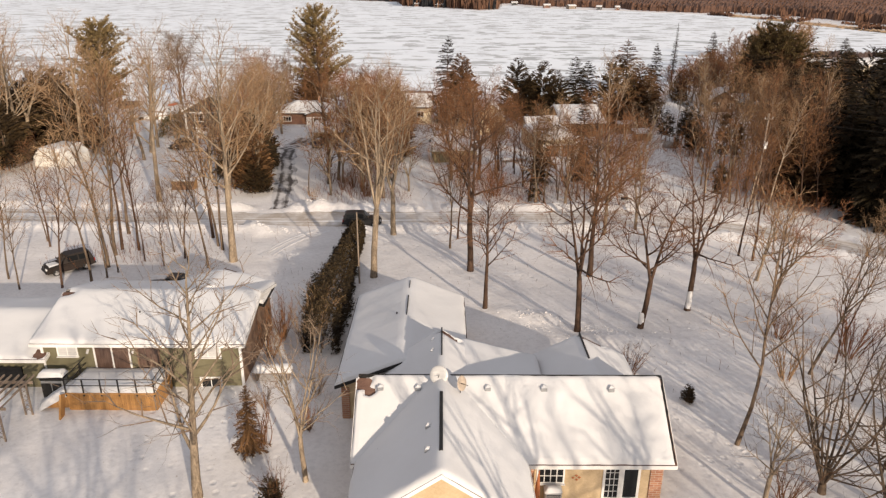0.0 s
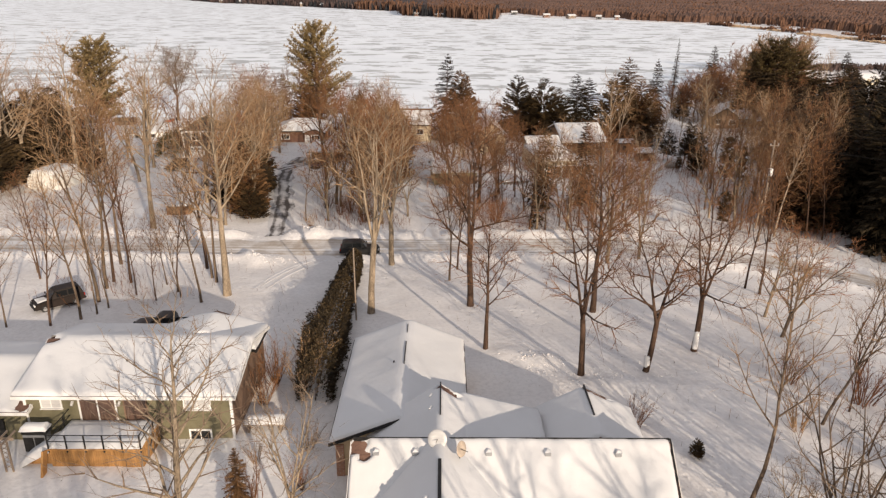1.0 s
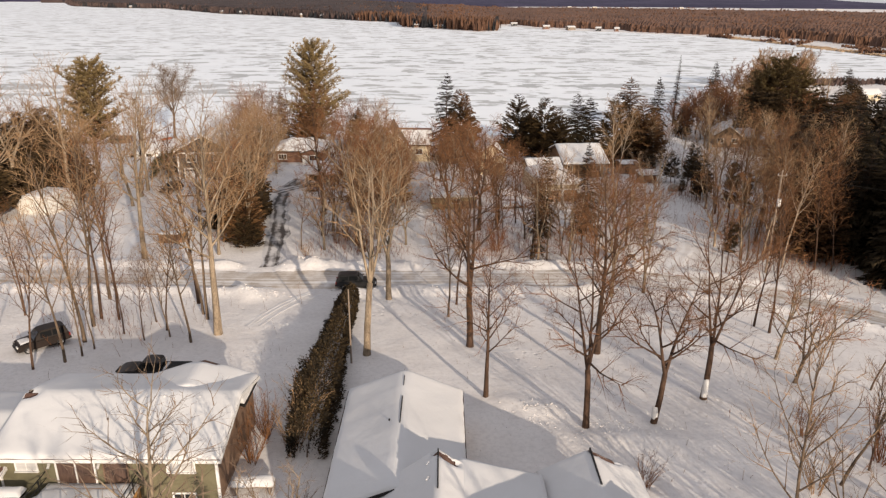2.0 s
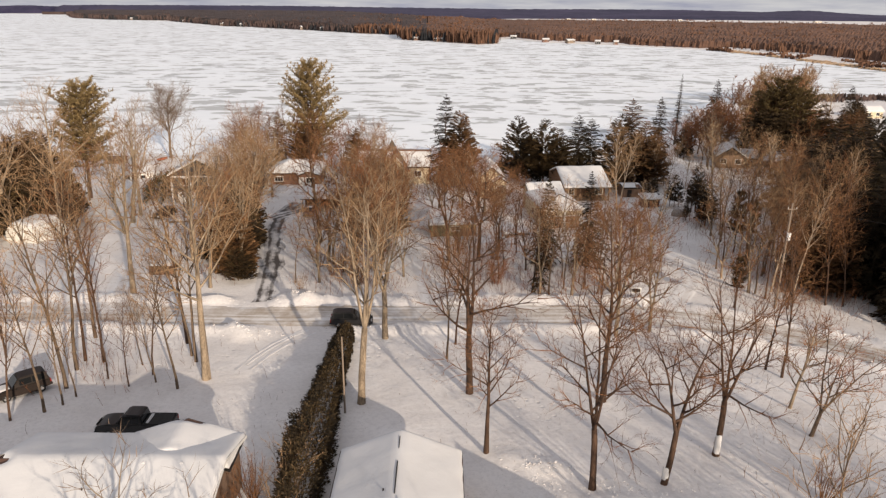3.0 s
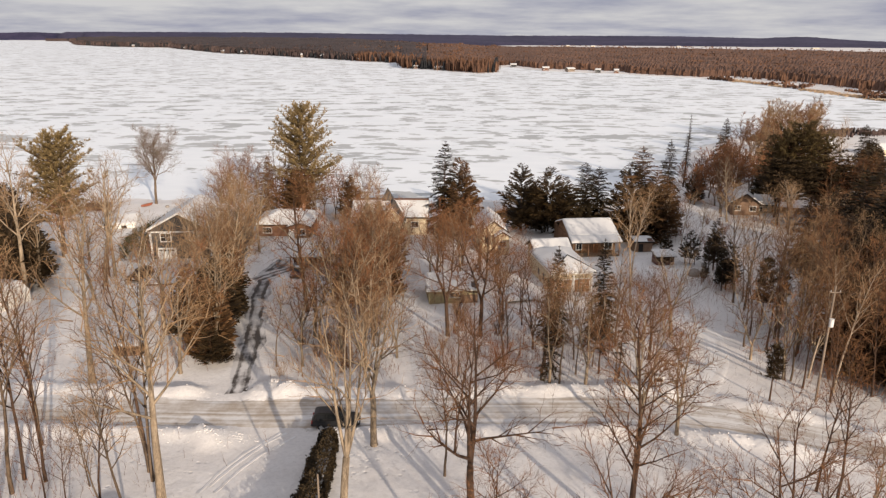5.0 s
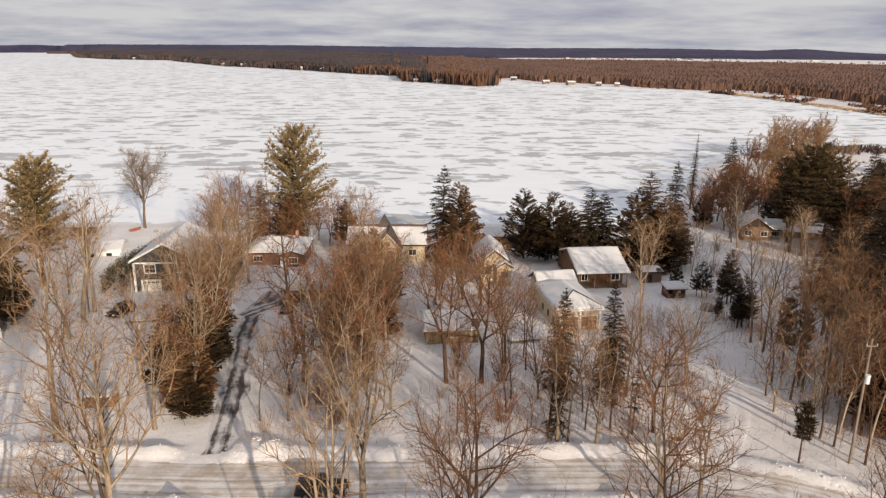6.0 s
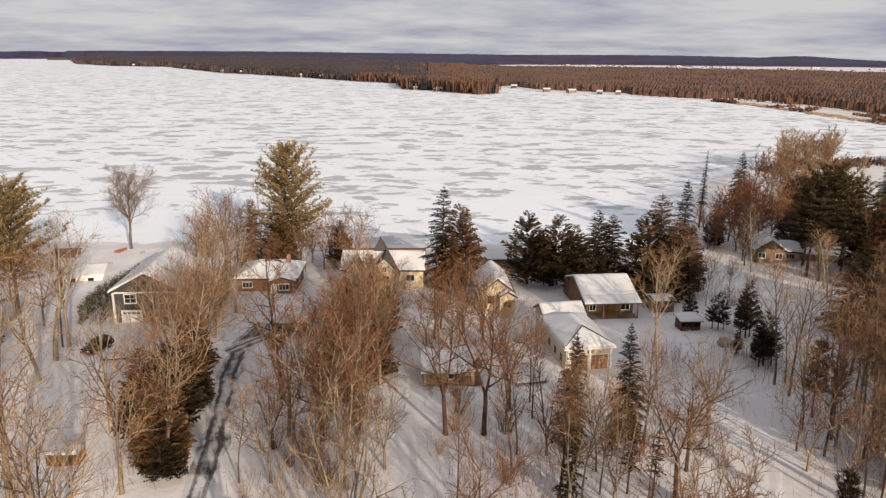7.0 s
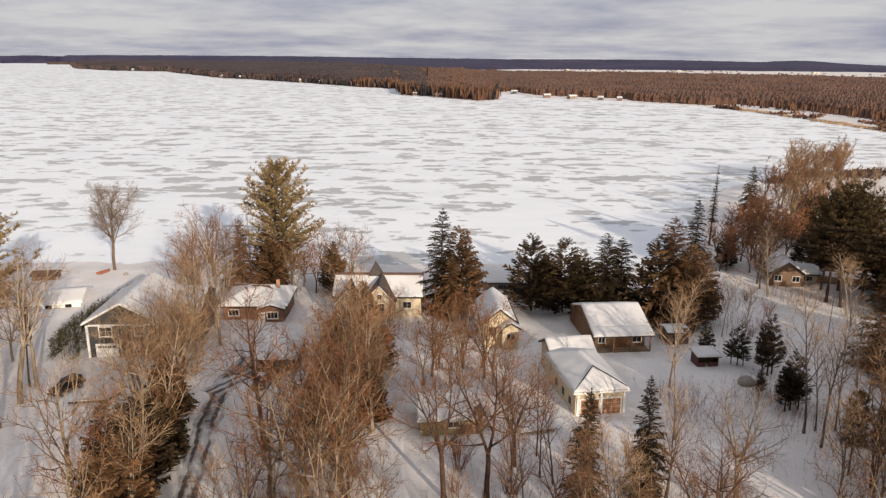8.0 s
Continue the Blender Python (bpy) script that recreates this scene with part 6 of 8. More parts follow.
def slate_house():
    h = House("slate_house", pose(-46.6, 147.5, 0, 0, 0, 4), "dark grey lakeside house with white trim and garage")
    h.block(-5.2, 5.2, -6.6, 8.0, -3.0, 3.0, 6.1, "y", SLATE_SIDING, over=0.55, snow=0.16, trim=WHITE_PAINT, roof=SHINGLE_DARK, step=0.6)
    h.block(3.0, 9.5, -1.0, 9.5, -3.2, 2.6, 5.0, "x", SLATE_SIDING, over=0.5, snow=0.16, trim=WHITE_PAINT, roof=SHINGLE_DARK, step=0.6)
    for x in (-5.2, 5.2):
        h.post("corner_post", x, -6.65, -2.8, 2.6, 0.34, WHITE_PAINT, "white corner post")
    h.slab_part("band", -5.0, 5.0, -6.68, -6.55, 2.45, 2.7, WHITE_PAINT)
    h.opening("window", -2.6, -6.6, 0.9, 1.7, 1.35, cols=2, rows=2, rim=0.14)
    h.opening("window", 2.4, -6.6, 0.9, 1.5, 1.35, cols=2, rows=2, rim=0.14)
    h.opening("garage_door", -2.6, -6.6, -2.6, 3.0, 2.1, cols=4, rows=4, pane_mat=WHITE_PAINT, rim=0.16, sill=False, label="white panelled garage door")
    h.opening("door", 2.6, -6.6, -2.6, 1.0, 2.0, rim=0.14, pane_mat=DOOR_WOOD, sill=False)
    for i in range(4):
        h.opening("door_light", -3.65 + i * 0.7, -6.64, -1.0, 0.5, 0.34, cols=2, rim=0.03, sill=False)


def rust_bungalow():
    h = House("rust_bungalow", pose(-30.8, 162.8, 0, 0, 0, 2), "low brown bungalow with a hipped snow roof")
    h.block(-6.2, 4.5, -4.6, 4.8, -4.2, -0.5, 1.7, "x", RUST_SIDING, over=0.6, snow=0.24, hip=True, trim=DARK_METAL, holes=((-0.4, 0.5, 2.3, 0.8),), step=0.4)
    h.block(0.2, 4.48, -5.8, -4.4, -4.2, -0.72, 0.1, "y", RUST_SIDING, over=0.35, snow=0.16, trim=DARK_METAL, step=0.4)
    h.opening("window", -4.3, -4.6, -2.3, 1.7, 1.0, cols=3)
    h.opening("window", 2.6, -5.8, -2.4, 1.7, 1.05, cols=3, rim=0.14)
    h.opening("door", 0.75, -5.8, -3.4, 0.95, 2.05, pane_mat=WHITE_PAINT, sill=False, label="white panelled front door")
    h.post("chimney", 2.4, 1.4, 0, 2.3, 0.6, BRICK, "brick chimney")
    h.slab_part("front_step", 0.1, 1.5, -6.9, -5.85, -4.2, -3.45, GREY_WOOD)


def carport():
    """The open car shelter at the head of the wet drive."""
    h = House("carport", pose(-22.6, 135.0, -2.7, 0, 0, 2), "open dark red carport under a flat snow roof", "carport")
    for x in (-2.8, 0.1, 3.0):
        h.post("post", x, 0.15, -0.2, 2.35, 0.16, BROWN_BOARD)
    h.slab_part("side_wall", 2.98, 3.1, 0.3, 9.0, -0.2, 2.4, CARPORT_RED)
    h.slab_part("side_wall", -2.9, -2.78, 3.6, 9.0, -0.2, 2.4, CARPORT_RED)
    h.slab_part("back_wall", -2.76, 2.96, 8.9, 9.0, -0.2, 2.4, CARPORT_RED)
    h.slab_part("beam", -3.1, 3.3, 0.05, 0.25, 2.35, 2.58, BROWN_BOARD)
    g = Geo()
    g.slab((-3.2, -0.3, 2.6), (3.4, -0.3, 2.6), (3.4, 9.3, 2.95), (-3.2, 9.3, 2.95), 0.16)
    part("roof", g, SHINGLE_DARK, h.ob)
    g = Geo()
    g.drift((-3.2, -0.3, 2.61), (3.4, -0.3, 2.61), (3.4, 9.3, 2.96), (-3.2, 9.3, 2.96), 0.28, 0.4, 0.05, 3)
    part("roof_snow", g, ROOF_SNOW, h.ob, smooth=True)


def side_shed():
    h = House("side_shed", pose(38.6, 147.0, -2.9, 0, 0, 5), "weathered brown lean-to beside the log bungalow", "shed")
    h.block(-1.7, 1.7, 0.0, 3.4, -0.3, 2.3, 2.7, "x", BROWN_BOARD, over=0.25, snow=0.12, trim=DARK_METAL, roof=SHINGLE, step=0.5, holes=((1.2, 0.2, 0.8, 0.5),))
    h.opening("door", -0.5, 0.0, 0.0, 0.9, 1.8, pane_mat=DARK_METAL, frame_mat=BROWN_BOARD, sill=False)


def snowy_platform():
    """The low timber platform beside the khaki cottage."""
    ob = thing("timber_platform", pose(12.3, 118.2, land(12.3, 118.2), 0, 0, 14), "low timber platform under a smooth snow cap", "platform")
    for x in (-2.0, 0.0, 2.0):
        for y in (-0.7, 0.7):
            g = Geo()
            g.worn_box(x - 0.07, y - 0.07, -0.3, x + 0.07, y + 0.07, 0.4, 0.012)
            part("leg", g, GREY_WOOD, ob)
    for i in range(7):
        g = Geo()
        g.worn_box(-2.3, -0.95 + i * 0.275, 0.4, 2.3, -0.95 + i * 0.275 + 0.25, 0.47, 0.01)
        part("plank", g, GREY_WOOD, ob)
    g = Geo()
    g.drift((-2.3, -0.95, 0.47), (2.3, -0.95, 0.47), (2.3, 0.95, 0.47), (-2.3, 0.95, 0.47), 0.3, 0.3, 0.05, 1)
    part("snow_cap", g, ROOF_SNOW, ob, smooth=True)


def fallen_log(x, y, turn, ln):
    ob = thing("fallen_log", pose(x, y, land(x, y), 0, 0, turn), "fallen log with a strip of snow on top", "log")
    g = Geo()
    g.tube([Vector((-ln / 2, 0, 0.12)), Vector((0, 0.06, 0.2)), Vector((ln / 2, 0, 0.16))], [0.2, 0.17, 0.12], 8, tip=False)
    part("trunk", g, BARK_DARK, ob, smooth=True)
    g = Geo()
    g.drift((-ln / 2 + 0.2, -0.12, 0.33), (ln / 2 - 0.2, -0.1, 0.27), (ln / 2 - 0.2, 0.1, 0.27), (-ln / 2 + 0.2, 0.12, 0.33), 0.1, 0.25, 0.02, x)
    part("snow_cap", g, ROOF_SNOW, ob, smooth=True)


def gabled_house():
    h = House("gabled_house", pose(-10.2, 165.0, 0), "cream house with steep dark gables and a spire roof")
    h.block(-7.6, 7.6, -4.6, 4.6, -4.6, 0.5, 3.1, "x", CREAM_SIDING, over=0.4, snow=0.2, roof=SHINGLE_DARK, trim=DARK_METAL, bare=(0, 0, 0, 0.5), step=0.6)
    h.block(-6.6, -3.2, -8.2, -1.0, -4.4, 0.4, 2.8, "y", CREAM_SIDING, over=0.4, snow=0.0, roof=SHINGLE_DARK, trim=WHITE_PAINT)
    h.block(-1.9, 3.0, -7.4, -1.0, -4.4, 0.3, 3.5, "y", CREAM_SIDING, over=0.45, snow=0.0, roof=SHINGLE_DARK, trim=WHITE_PAINT)
    h.opening("window", -4.9, -8.2, -1.4, 0.8, 1.1, cols=2)
    h.opening("window", 0.9, -7.4, -1.2, 1.1, 1.3, cols=2)
    h.opening("window", 0.6, -7.4, 0.9, 0.7, 0.9, cols=2)
    h.opening("window", 5.2, -4.6, -1.6, 1.4, 1.1, cols=2)
    g = Geo()
    g.add([(-2.3, -1.0, 2.2), (0.9, -1.0, 2.2), (0.9, 2.2, 2.2), (-2.3, 2.2, 2.2), (-0.7, 0.6, 5.6)], [(0, 1, 4), (1, 2, 4), (2, 3, 4), (3, 0, 4), (3, 2, 1, 0)])
    h.slab_part("ridge_cap", -8.0, 8.0, -0.35, 0.5, 3.1, 3.36, SHINGLE, "dark bare ridge above the snow", 0.03)
    part("spire", g, SHINGLE_DARK, h.ob, "dark shingled pyramid roof")


def cream_cottage():
    h = House("cream_cottage", pose(10.0, 150.6, 0, 0, 0, 3), "cream lakeside cottage with a snow-covered gable roof")
    h.block(-2.6, 2.4, -4.8, 5.2, -3.6, 1.35, 3.7, "y", CREAM_SIDING, over=0.45, snow=0.24, trim=DARK_METAL, roof=SHINGLE_DARK, bare=(0, 0.35, 0, 0), step=0.5)
    h.block(0.2, 2.7, -6.2, -4.4, -3.6, 0.9, 1.9, "y", CREAM_SIDING, over=0.3, snow=0.18, trim=DARK_METAL, roof=SHINGLE_DARK)
    h.opening("window", -1.2, -4.8, -0.7, 0.9, 1.2, cols=2, frame_mat=DARK_METAL)
    h.opening("window", 2.4, -1.0, -0.6, 1.0, 1.1, face="x", cols=2)
    h.opening("window", 1.45, -6.2, -1.0, 1.2, 1.0, cols=2)


def boathouse():
    h = House("boathouse", pose(12.6, 180.5, 0, 0, 0, 2), "low boathouse at the ice with a snowy roof", "boathouse")
    h.block(-3.2, 3.2, -3.4, 4.4, -4.8, -2.2, -1.2, "x", GREY_WOOD, over=0.4, snow=0.2, trim=DARK_METAL, roof=SHINGLE_DARK, step=0.7)
    h.opening("window", 0.5, -3.4, -3.6, 1.6, 0.8, cols=3, frame_mat=GREY_WOOD)


def garage():
    h = House("double_garage", pose(20.9, 122.6, -2.0, 0, 0, 9), "cream garage with two wooden doors and snowy hip roof", "garage")
    h.block(-3.3, 3.15, 0.0, 11.4, -0.3, 3.55, 5.1, "y", CREAM_SIDING, over=0.4, snow=0.24, hip=True, trim=WHITE_PAINT, roof=SHINGLE_DARK, step=0.3)
    for x in (-3.45, 3.3):
        g = Geo()
        g.tube([Vector((x, -0.15, 3.86)), Vector((x * 0.5, 1.55, 4.62)), Vector((-0.07, 3.2, 5.36))], [0.07, 0.09, 0.07], 6, tip=False)
        part("hip_cap", g, DARK_METAL, h.ob, "dark hip cap melted clear")
    h.block(-2.7, 3.4, 11.6, 16.4, -0.6, 3.3, 4.8, "x", CREAM_SIDING, over=0.4, snow=0.24, trim=DARK_METAL, roof=SHINGLE_DARK, step=0.45)
    for x in (-1.42, 1.42):
        ob = h.opening("garage_door", x, 0.0, 0.12, 2.35, 2.2, cols=4, rows=4, frame_mat=WHITE_PAINT, pane_mat=DOOR_WOOD, bar=0.02, rim=0.14, sill=False, label="stained wooden overhead door")
        g = Geo()
        for i in range(4):
            for k in range(4):
                g.worn_box(-1.12 + k * 0.57, -0.05, 0.07 + i * 0.54, -1.12 + k * 0.57 + 0.5, -0.021, 0.07 + i * 0.54 + 0.45, 0.01)
        part("panel", g, DOOR_WOOD, ob)
    for x in (-3.0, 0.0, 3.0):
        h.post("pilaster", x, -0.02, -0.2, 3.05, 0.3, WHITE_PAINT, "white pilaster")
    for x in (-1.42, 1.42):
        g = Geo()
        g.cylinder((x, -0.18, 2.72), (x, -0.02, 2.86), 0.06, 8)
        part("wall_lamp", g, DARK_METAL, h.ob)
    h.slab_part("sign", -0.35, 0.35, -0.07, -0.01, 2.72, 2.9, DARK_METAL, "small dark sign bar")
    for y in (2.0, 4.6, 7.4):
        h.opening("window", -3.3, y, 1.0, 0.6, 0.8, face="-x", frame_mat=DARK_METAL)
    h.opening("window", 3.15, 4.0, 1.0, 0.9, 0.8, face="x", cols=2)


def log_house():
    h = House("log_house", pose(28.9, 143.6, -2.8, 0, 0, 5), "log bungalow with a porch under thick roof snow")
    h.block(-4.0, 4.2, 2.4, 12.2, -0.3, 3.55, 5.4, "x", LOG_WOOD, over=0.7, snow=0.32, trim=LOG_WOOD, roof=SHINGLE_DARK, step=0.45)
    # the roof runs on over the porch
    g = Geo()
    g.slab((-4.7, -0.3, 2.95), (4.9, -0.3, 2.95), (4.9, 1.72, 3.54), (-4.7, 1.72, 3.54), 0.16)
    part("porch_roof", g, SHINGLE_DARK, h.ob)
    g = Geo()
    snow_cap(g, -4.68, 4.88, -0.28, 2.1, lambda x, y: 2.95 + (y + 0.3) * 0.292, 0.32, (), 0.5, 6.1)
    part("roof_snow", g, ROOF_SNOW, h.ob, smooth=True)
    log = Geo()
    log.cylinder((0, 0, 0), (0, 12.9, 0), 0.15, 8)
    lm = mesh_from("log", log, LOG_WOOD, True)
    cross = Geo()
    cross.cylinder((0, 0, 0), (8.5, 0, 0), 0.15, 8)
    cm = mesh_from("log", cross, LOG_WOOD, True)
    for i in range(11):
        part("log", lm, None, h.ob, at=pose(-4.02, 2.25, -0.05 + i * 0.28))
        part("log", cm, None, h.ob, at=pose(-4.15, 2.38, -0.18 + i * 0.28))
    h.slab_part("porch_floor", -4.3, 4.5, 0.0, 2.3, -0.5, 0.25, GREY_WOOD)
    for x in (-4.2, -1.4, 1.4, 4.4):
        h.post("porch_post", x, 0.1, 0.2, 2.85, 0.2, LOG_WOOD)
    for i in range(3):
        h.slab_part("rail", -1.3, 4.3, 0.05, 0.12, 0.5 + i * 0.28, 0.58 + i * 0.28, LOG_WOOD)
        h.slab_part("step", -3.9, -1.7, -0.35 - i * 0.32, -0.03 - i * 0.32, -0.6, 0.05 - i * 0.2, GREY_WOOD)
    g = Geo()
    g.drift((-3.9, -1.2, -0.35), (-1.7, -1.2, -0.35), (-1.7, 0.0, 0.1), (-3.9, 0.0, 0.1), 0.2, 0.3, 0.04, 1)
    part("step_snow", g, ROOF_SNOW, h.ob, smooth=True)
    h.opening("window", -2.6, 2.22, 1.0, 1.0, 1.1, cols=2, frame_mat=WHITE_PAINT)
    h.opening("window", 3.0, 2.22, 1.0, 1.4, 1.1, cols=2, frame_mat=WHITE_PAINT)
    h.opening("door", 0.6, 2.22, 0.25, 0.95, 2.0, pane_mat=DOOR_WOOD, frame_mat=LOG_WOOD, sill=False)


def khaki_cottage():
    h = House("khaki_cottage", pose(2.2, 116.9, -1.7, 0, 0, 6), "small khaki cottage with a snow-covered shed-like roof")
    h.block(-3.5, 3.7, 0.0, 6.6, -0.3, 2.5, 3.8, "x", KHAKI_SIDING, over=0.4, snow=0.22, trim=WHITE_PAINT, roof=SHINGLE_DARK, holes=((3.4, 0.6, 0.6, 1.1),), step=0.4)
    h.slab_part("porch_wall", 0.9, 3.72, -0.06, 0.02, 0.0, 1.5, BROWN_BOARD, "brown boarded porch front")
    h.opening("window", 0.3, 0.0, 1.25, 1.35, 0.65, cols=2, frame_mat=WHITE_PAINT)
    h.opening("door", -2.2, 0.0, 0.05, 0.85, 1.8, pane_mat=KHAKI_SIDING, frame_mat=BROWN_BOARD, sill=False)
    h.slab_part("base_board", -3.6, 3.8, -0.09, 0.0, -0.3, 0.12, WHITE_PAINT, "white base board")


def wood_shed():
    h = House("wood_shed", pose(40.0, 138.0, -2.5, 0, 0, 4) @ Matrix.Diagonal((0.8, 0.8, 0.9, 1)), "open dark-brown woodshed with a snow-laden flat roof", "shed")
    for x in (-1.9, 1.9):
        h.slab_part("side_wall", x - 0.06, x + 0.06, 0.0, 3.0, -0.2, 2.0, CARPORT_RED)
    h.slab_part("back_wall", -1.84, 1.84, 2.9, 3.0, -0.2, 2.2, CARPORT_RED)
    g = Geo()
    g.slab((-2.3, -0.5, 2.05), (2.3, -0.5, 2.05), (2.3, 3.4, 2.35), (-2.3, 3.4, 2.35), 0.14)
    part("roof", g, SHINGLE_DARK, h.ob)
    g = Geo()
    g.drift((-2.3, -0.5, 2.06), (2.3, -0.5, 2.06), (2.3, 3.4, 2.36), (-2.3, 3.4, 2.36), 0.36, 0.4, 0.05, 3)
    part("roof_snow", g, ROOF_SNOW, h.ob, smooth=True)
    h.slab_part("half_wall", -1.84, -0.4, -0.05, 0.05, -0.2, 1.0, CARPORT_RED)
    h.slab_part("half_wall", 0.1, 1.84, -0.05, 0.05, -0.2, 0.9, CARPORT_RED)
    log = Geo()
    log.cylinder((0, 0, 0), (0, 0.5, 0), 0.11, 7)
    lm = mesh_from("log", log, LOG_WOOD, True)
    r2 = random.Random(4)
    for i in range(15):
        for k in range(5):
            part("log", lm, None, h.ob, at=pose(-1.7 + i * 0.235, 1.6 + r2.uniform(-0.1, 0.1), 0.1 + k * 0.22))


def right_houses():
    h = House("lake_house", pose(72.2, 184.0, 0, 0, 0, -12), "brown lakeside house behind pines with a snowy roof")
    h.block(-3.0, 3.1, -4.0, 4.0, -4.8, -0.9, 1.5, "y", BROWN_BOARD, over=0.5, snow=0.24, trim=DARK_METAL, roof=SHINGLE_DARK, step=0.6)
    h.block(3.12, 6.6, -1.0, 3.4, -4.8, -1.6, 0.2, "x", CREAM_SIDING, over=0.5, snow=0.24, trim=DARK_METAL, roof=SHINGLE_DARK, step=0.6)
    h.opening("window", -1.6, -4.0, -2.6, 1.3, 1.1, cols=2)
    h.opening("window", 1.8, -4.0, -2.6, 1.3, 1.1, cols=2)
    h.opening("window", 4.9, -1.0, -3.2, 1.6, 1.0, cols=3)
    f = House("board_fence", pose(84, 181, land(84, 181), 0, 0, -16), "tan board fence along the lake lot", "fence")
    b = Geo()
    b.worn_box(-0.07, -0.012, -0.1, 0.07, 0.012, 1.5, 0.005)
    board = mesh_from("board", b, DECK_WOOD)
    for i in range(70):
        part("board", board, None, f.ob, at=pose(-6.3 + i * 0.16, 0, 0.01 * (i % 4)))
    for i in range(6):
        f.post("post", -6.4 + i * 2.25, 0.07, -0.2, 1.6, 0.1, GREY_WOOD)
    far = House("cabin", pose(97, 184, 0, 0, 0, -20), "pale cabin among shore trees with snow on its roof", "cabin")
    far.block(-4, 4, -3, 3, -4.6, -0.8, 1.4, "x", CREAM_SIDING, over=0.4, snow=0.22, trim=WHITE_PAINT, roof=SHINGLE_DARK, step=0.7)
    far.opening("window", 0, -3, -2.6, 1.6, 1.1, cols=2)
    for x, y, turn, wall, label in ((109, 236, -14, BROWN_BOARD, "brown cabin among shore trees with snow on its roof"), (139, 278, 8, RUST_SIDING, "low cabin on the headland with a snowy roof"),
                                    (158, 271, 5, CREAM_SIDING, "pale yellow cabin on the headland")):
        c = House("cabin", pose(x, y, land(x, y), 0, 0, turn), label, "cabin")
        c.block(-3.6, 3.6, -2.6, 2.6, -0.6, 2.5, 4.3, "x", wall, over=0.4, snow=0.22, trim=WHITE_PAINT, roof=SHINGLE_DARK, step=0.9)
        for u in (-1.8, 1.6):
            c.opening("window", u, -2.6, 1.0, 1.2, 1.0, cols=2)


def tent_garage():
    ob = thing("tent_garage", pose(-63.6, 115.2, land(-63.6, 115.0), 0, 0, -14), "white tarpaulin car shelter with snow on top", "tent")
    g = Geo()
    arc = [(-2.9, 0), (-2.9, 1.7), (-2.2, 2.5), (0, 3.1), (2.2, 2.5), (2.9, 1.7), (2.9, 0)]
    for i in range(9):
        y = -3 + i * 0.75
        sag = 0.06 * (i % 2)
        g.v.extend((x, y, z - sag if z else -0.2) for x, z in arc)
    for i in range(8):
        for k in range(6):
            a = i * 7 + k
            g.f.append((a, a + 1, a + 8, a + 7))
    g.f.append(tuple(range(6, -1, -1)))
    g.f.append(tuple(range(56, 63)))
    part("canopy", g, TARP, ob, smooth=False)
    for x in (-2.85, 2.85):
        for y in (-2.9, 2.9):
            g = Geo()
            g.cylinder((x * 1.02, y, -0.1), (x * 1.02, y, 1.7), 0.04, 8)
            part("pole", g, GALVANISED, ob)
    g = Geo()
    g.drift((-2.1, -2.9, 2.6), (2.1, -2.9, 2.6), (2.1, 2.9, 2.6), (-2.1, 2.9, 2.6), 0.62, 0.5, 0.06, 8)
    part("snow_cap", g, ROOF_SNOW, ob, smooth=True)


def crate_shed():
    ob = thing("timber_box", pose(-37.3, 98.0, land(-37.3, 98.0), 0, 0, 2), "low orange-brown timber box in the snow", "box")
    for i in range(6):
        g = Geo()
        g.worn_box(-1.6, -0.52, -0.1 + i * 0.22, 1.6, -0.46, 0.105 + i * 0.22, 0.012)
        part("plank", g, LOG_WOOD, ob)
    for x in (-1.58, 1.54):
        g = Geo()
        g.worn_box(x, -0.455, -0.1, x + 0.05, 1.2, 1.2, 0.01)
        part("end_panel", g, DECK_WOOD, ob)
    g = Geo()
    g.worn_box(-1.65, -0.55, 1.22, 1.65, 1.3, 1.29, 0.015)
    lid = part("lid", g, GREY_WOOD, ob)
    g = Geo()
    g.drift((-1.65, -0.55, 1.29), (1.65, -0.55, 1.29), (1.65, 1.3, 1.29), (-1.65, 1.3, 1.29), 0.25, 0.3, 0.04, 5)
    part("snow_cap", g, ROOF_SNOW, lid, smooth=True)


brick_house()
olive_house()
cedar_deck()
barbecue()
pergola()
slate_house()
rust_bungalow()
carport()
side_shed()
snowy_platform()
fallen_log(-44.3, 125.0, 8, 4.2)
fallen_log(-41.5, 126.6, 64, 2.8)
gabled_house()
cream_cottage()
boathouse()
garage()
log_house()
khaki_cottage()
wood_shed()
right_houses()
tent_garage()
crate_shed()


def lake_cabin():
    h = House("lake_cabin", pose(-68.2, 164.2, -3.7, 0, 0, 14), "low white cabin by the ice under a broad snow roof", "cabin")
    h.block(-3.3, 3.3, 0.0, 8.0, -0.4, 1.35, 2.5, "x", WHITE_PAINT, over=0.4, snow=0.28, trim=WHITE_PAINT, roof=SHINGLE_DARK, step=0.6)
    for x in (-2.1, 1.2):
        h.opening("window", x, 0.0, 0.35, 0.9, 0.6, cols=2, sill=False, frame_mat=DARK_METAL)
    s = House("shore_shed", pose(-81.2, 182.0, -4.4, 0, 0, 9), "brown boarded shed on the shore", "shed")
    s.block(-2.3, 2.3, 0.0, 3.0, -0.3, 1.7, 2.3, "x", RUST_SIDING, over=0.25, snow=0.0, trim=DARK_METAL, roof=SHINGLE)
    s.opening("door", -0.9, 0.0, 0.0, 0.9, 1.5, pane_mat=BROWN_BOARD, frame_mat=DARK_METAL, sill=False)


lake_cabin()


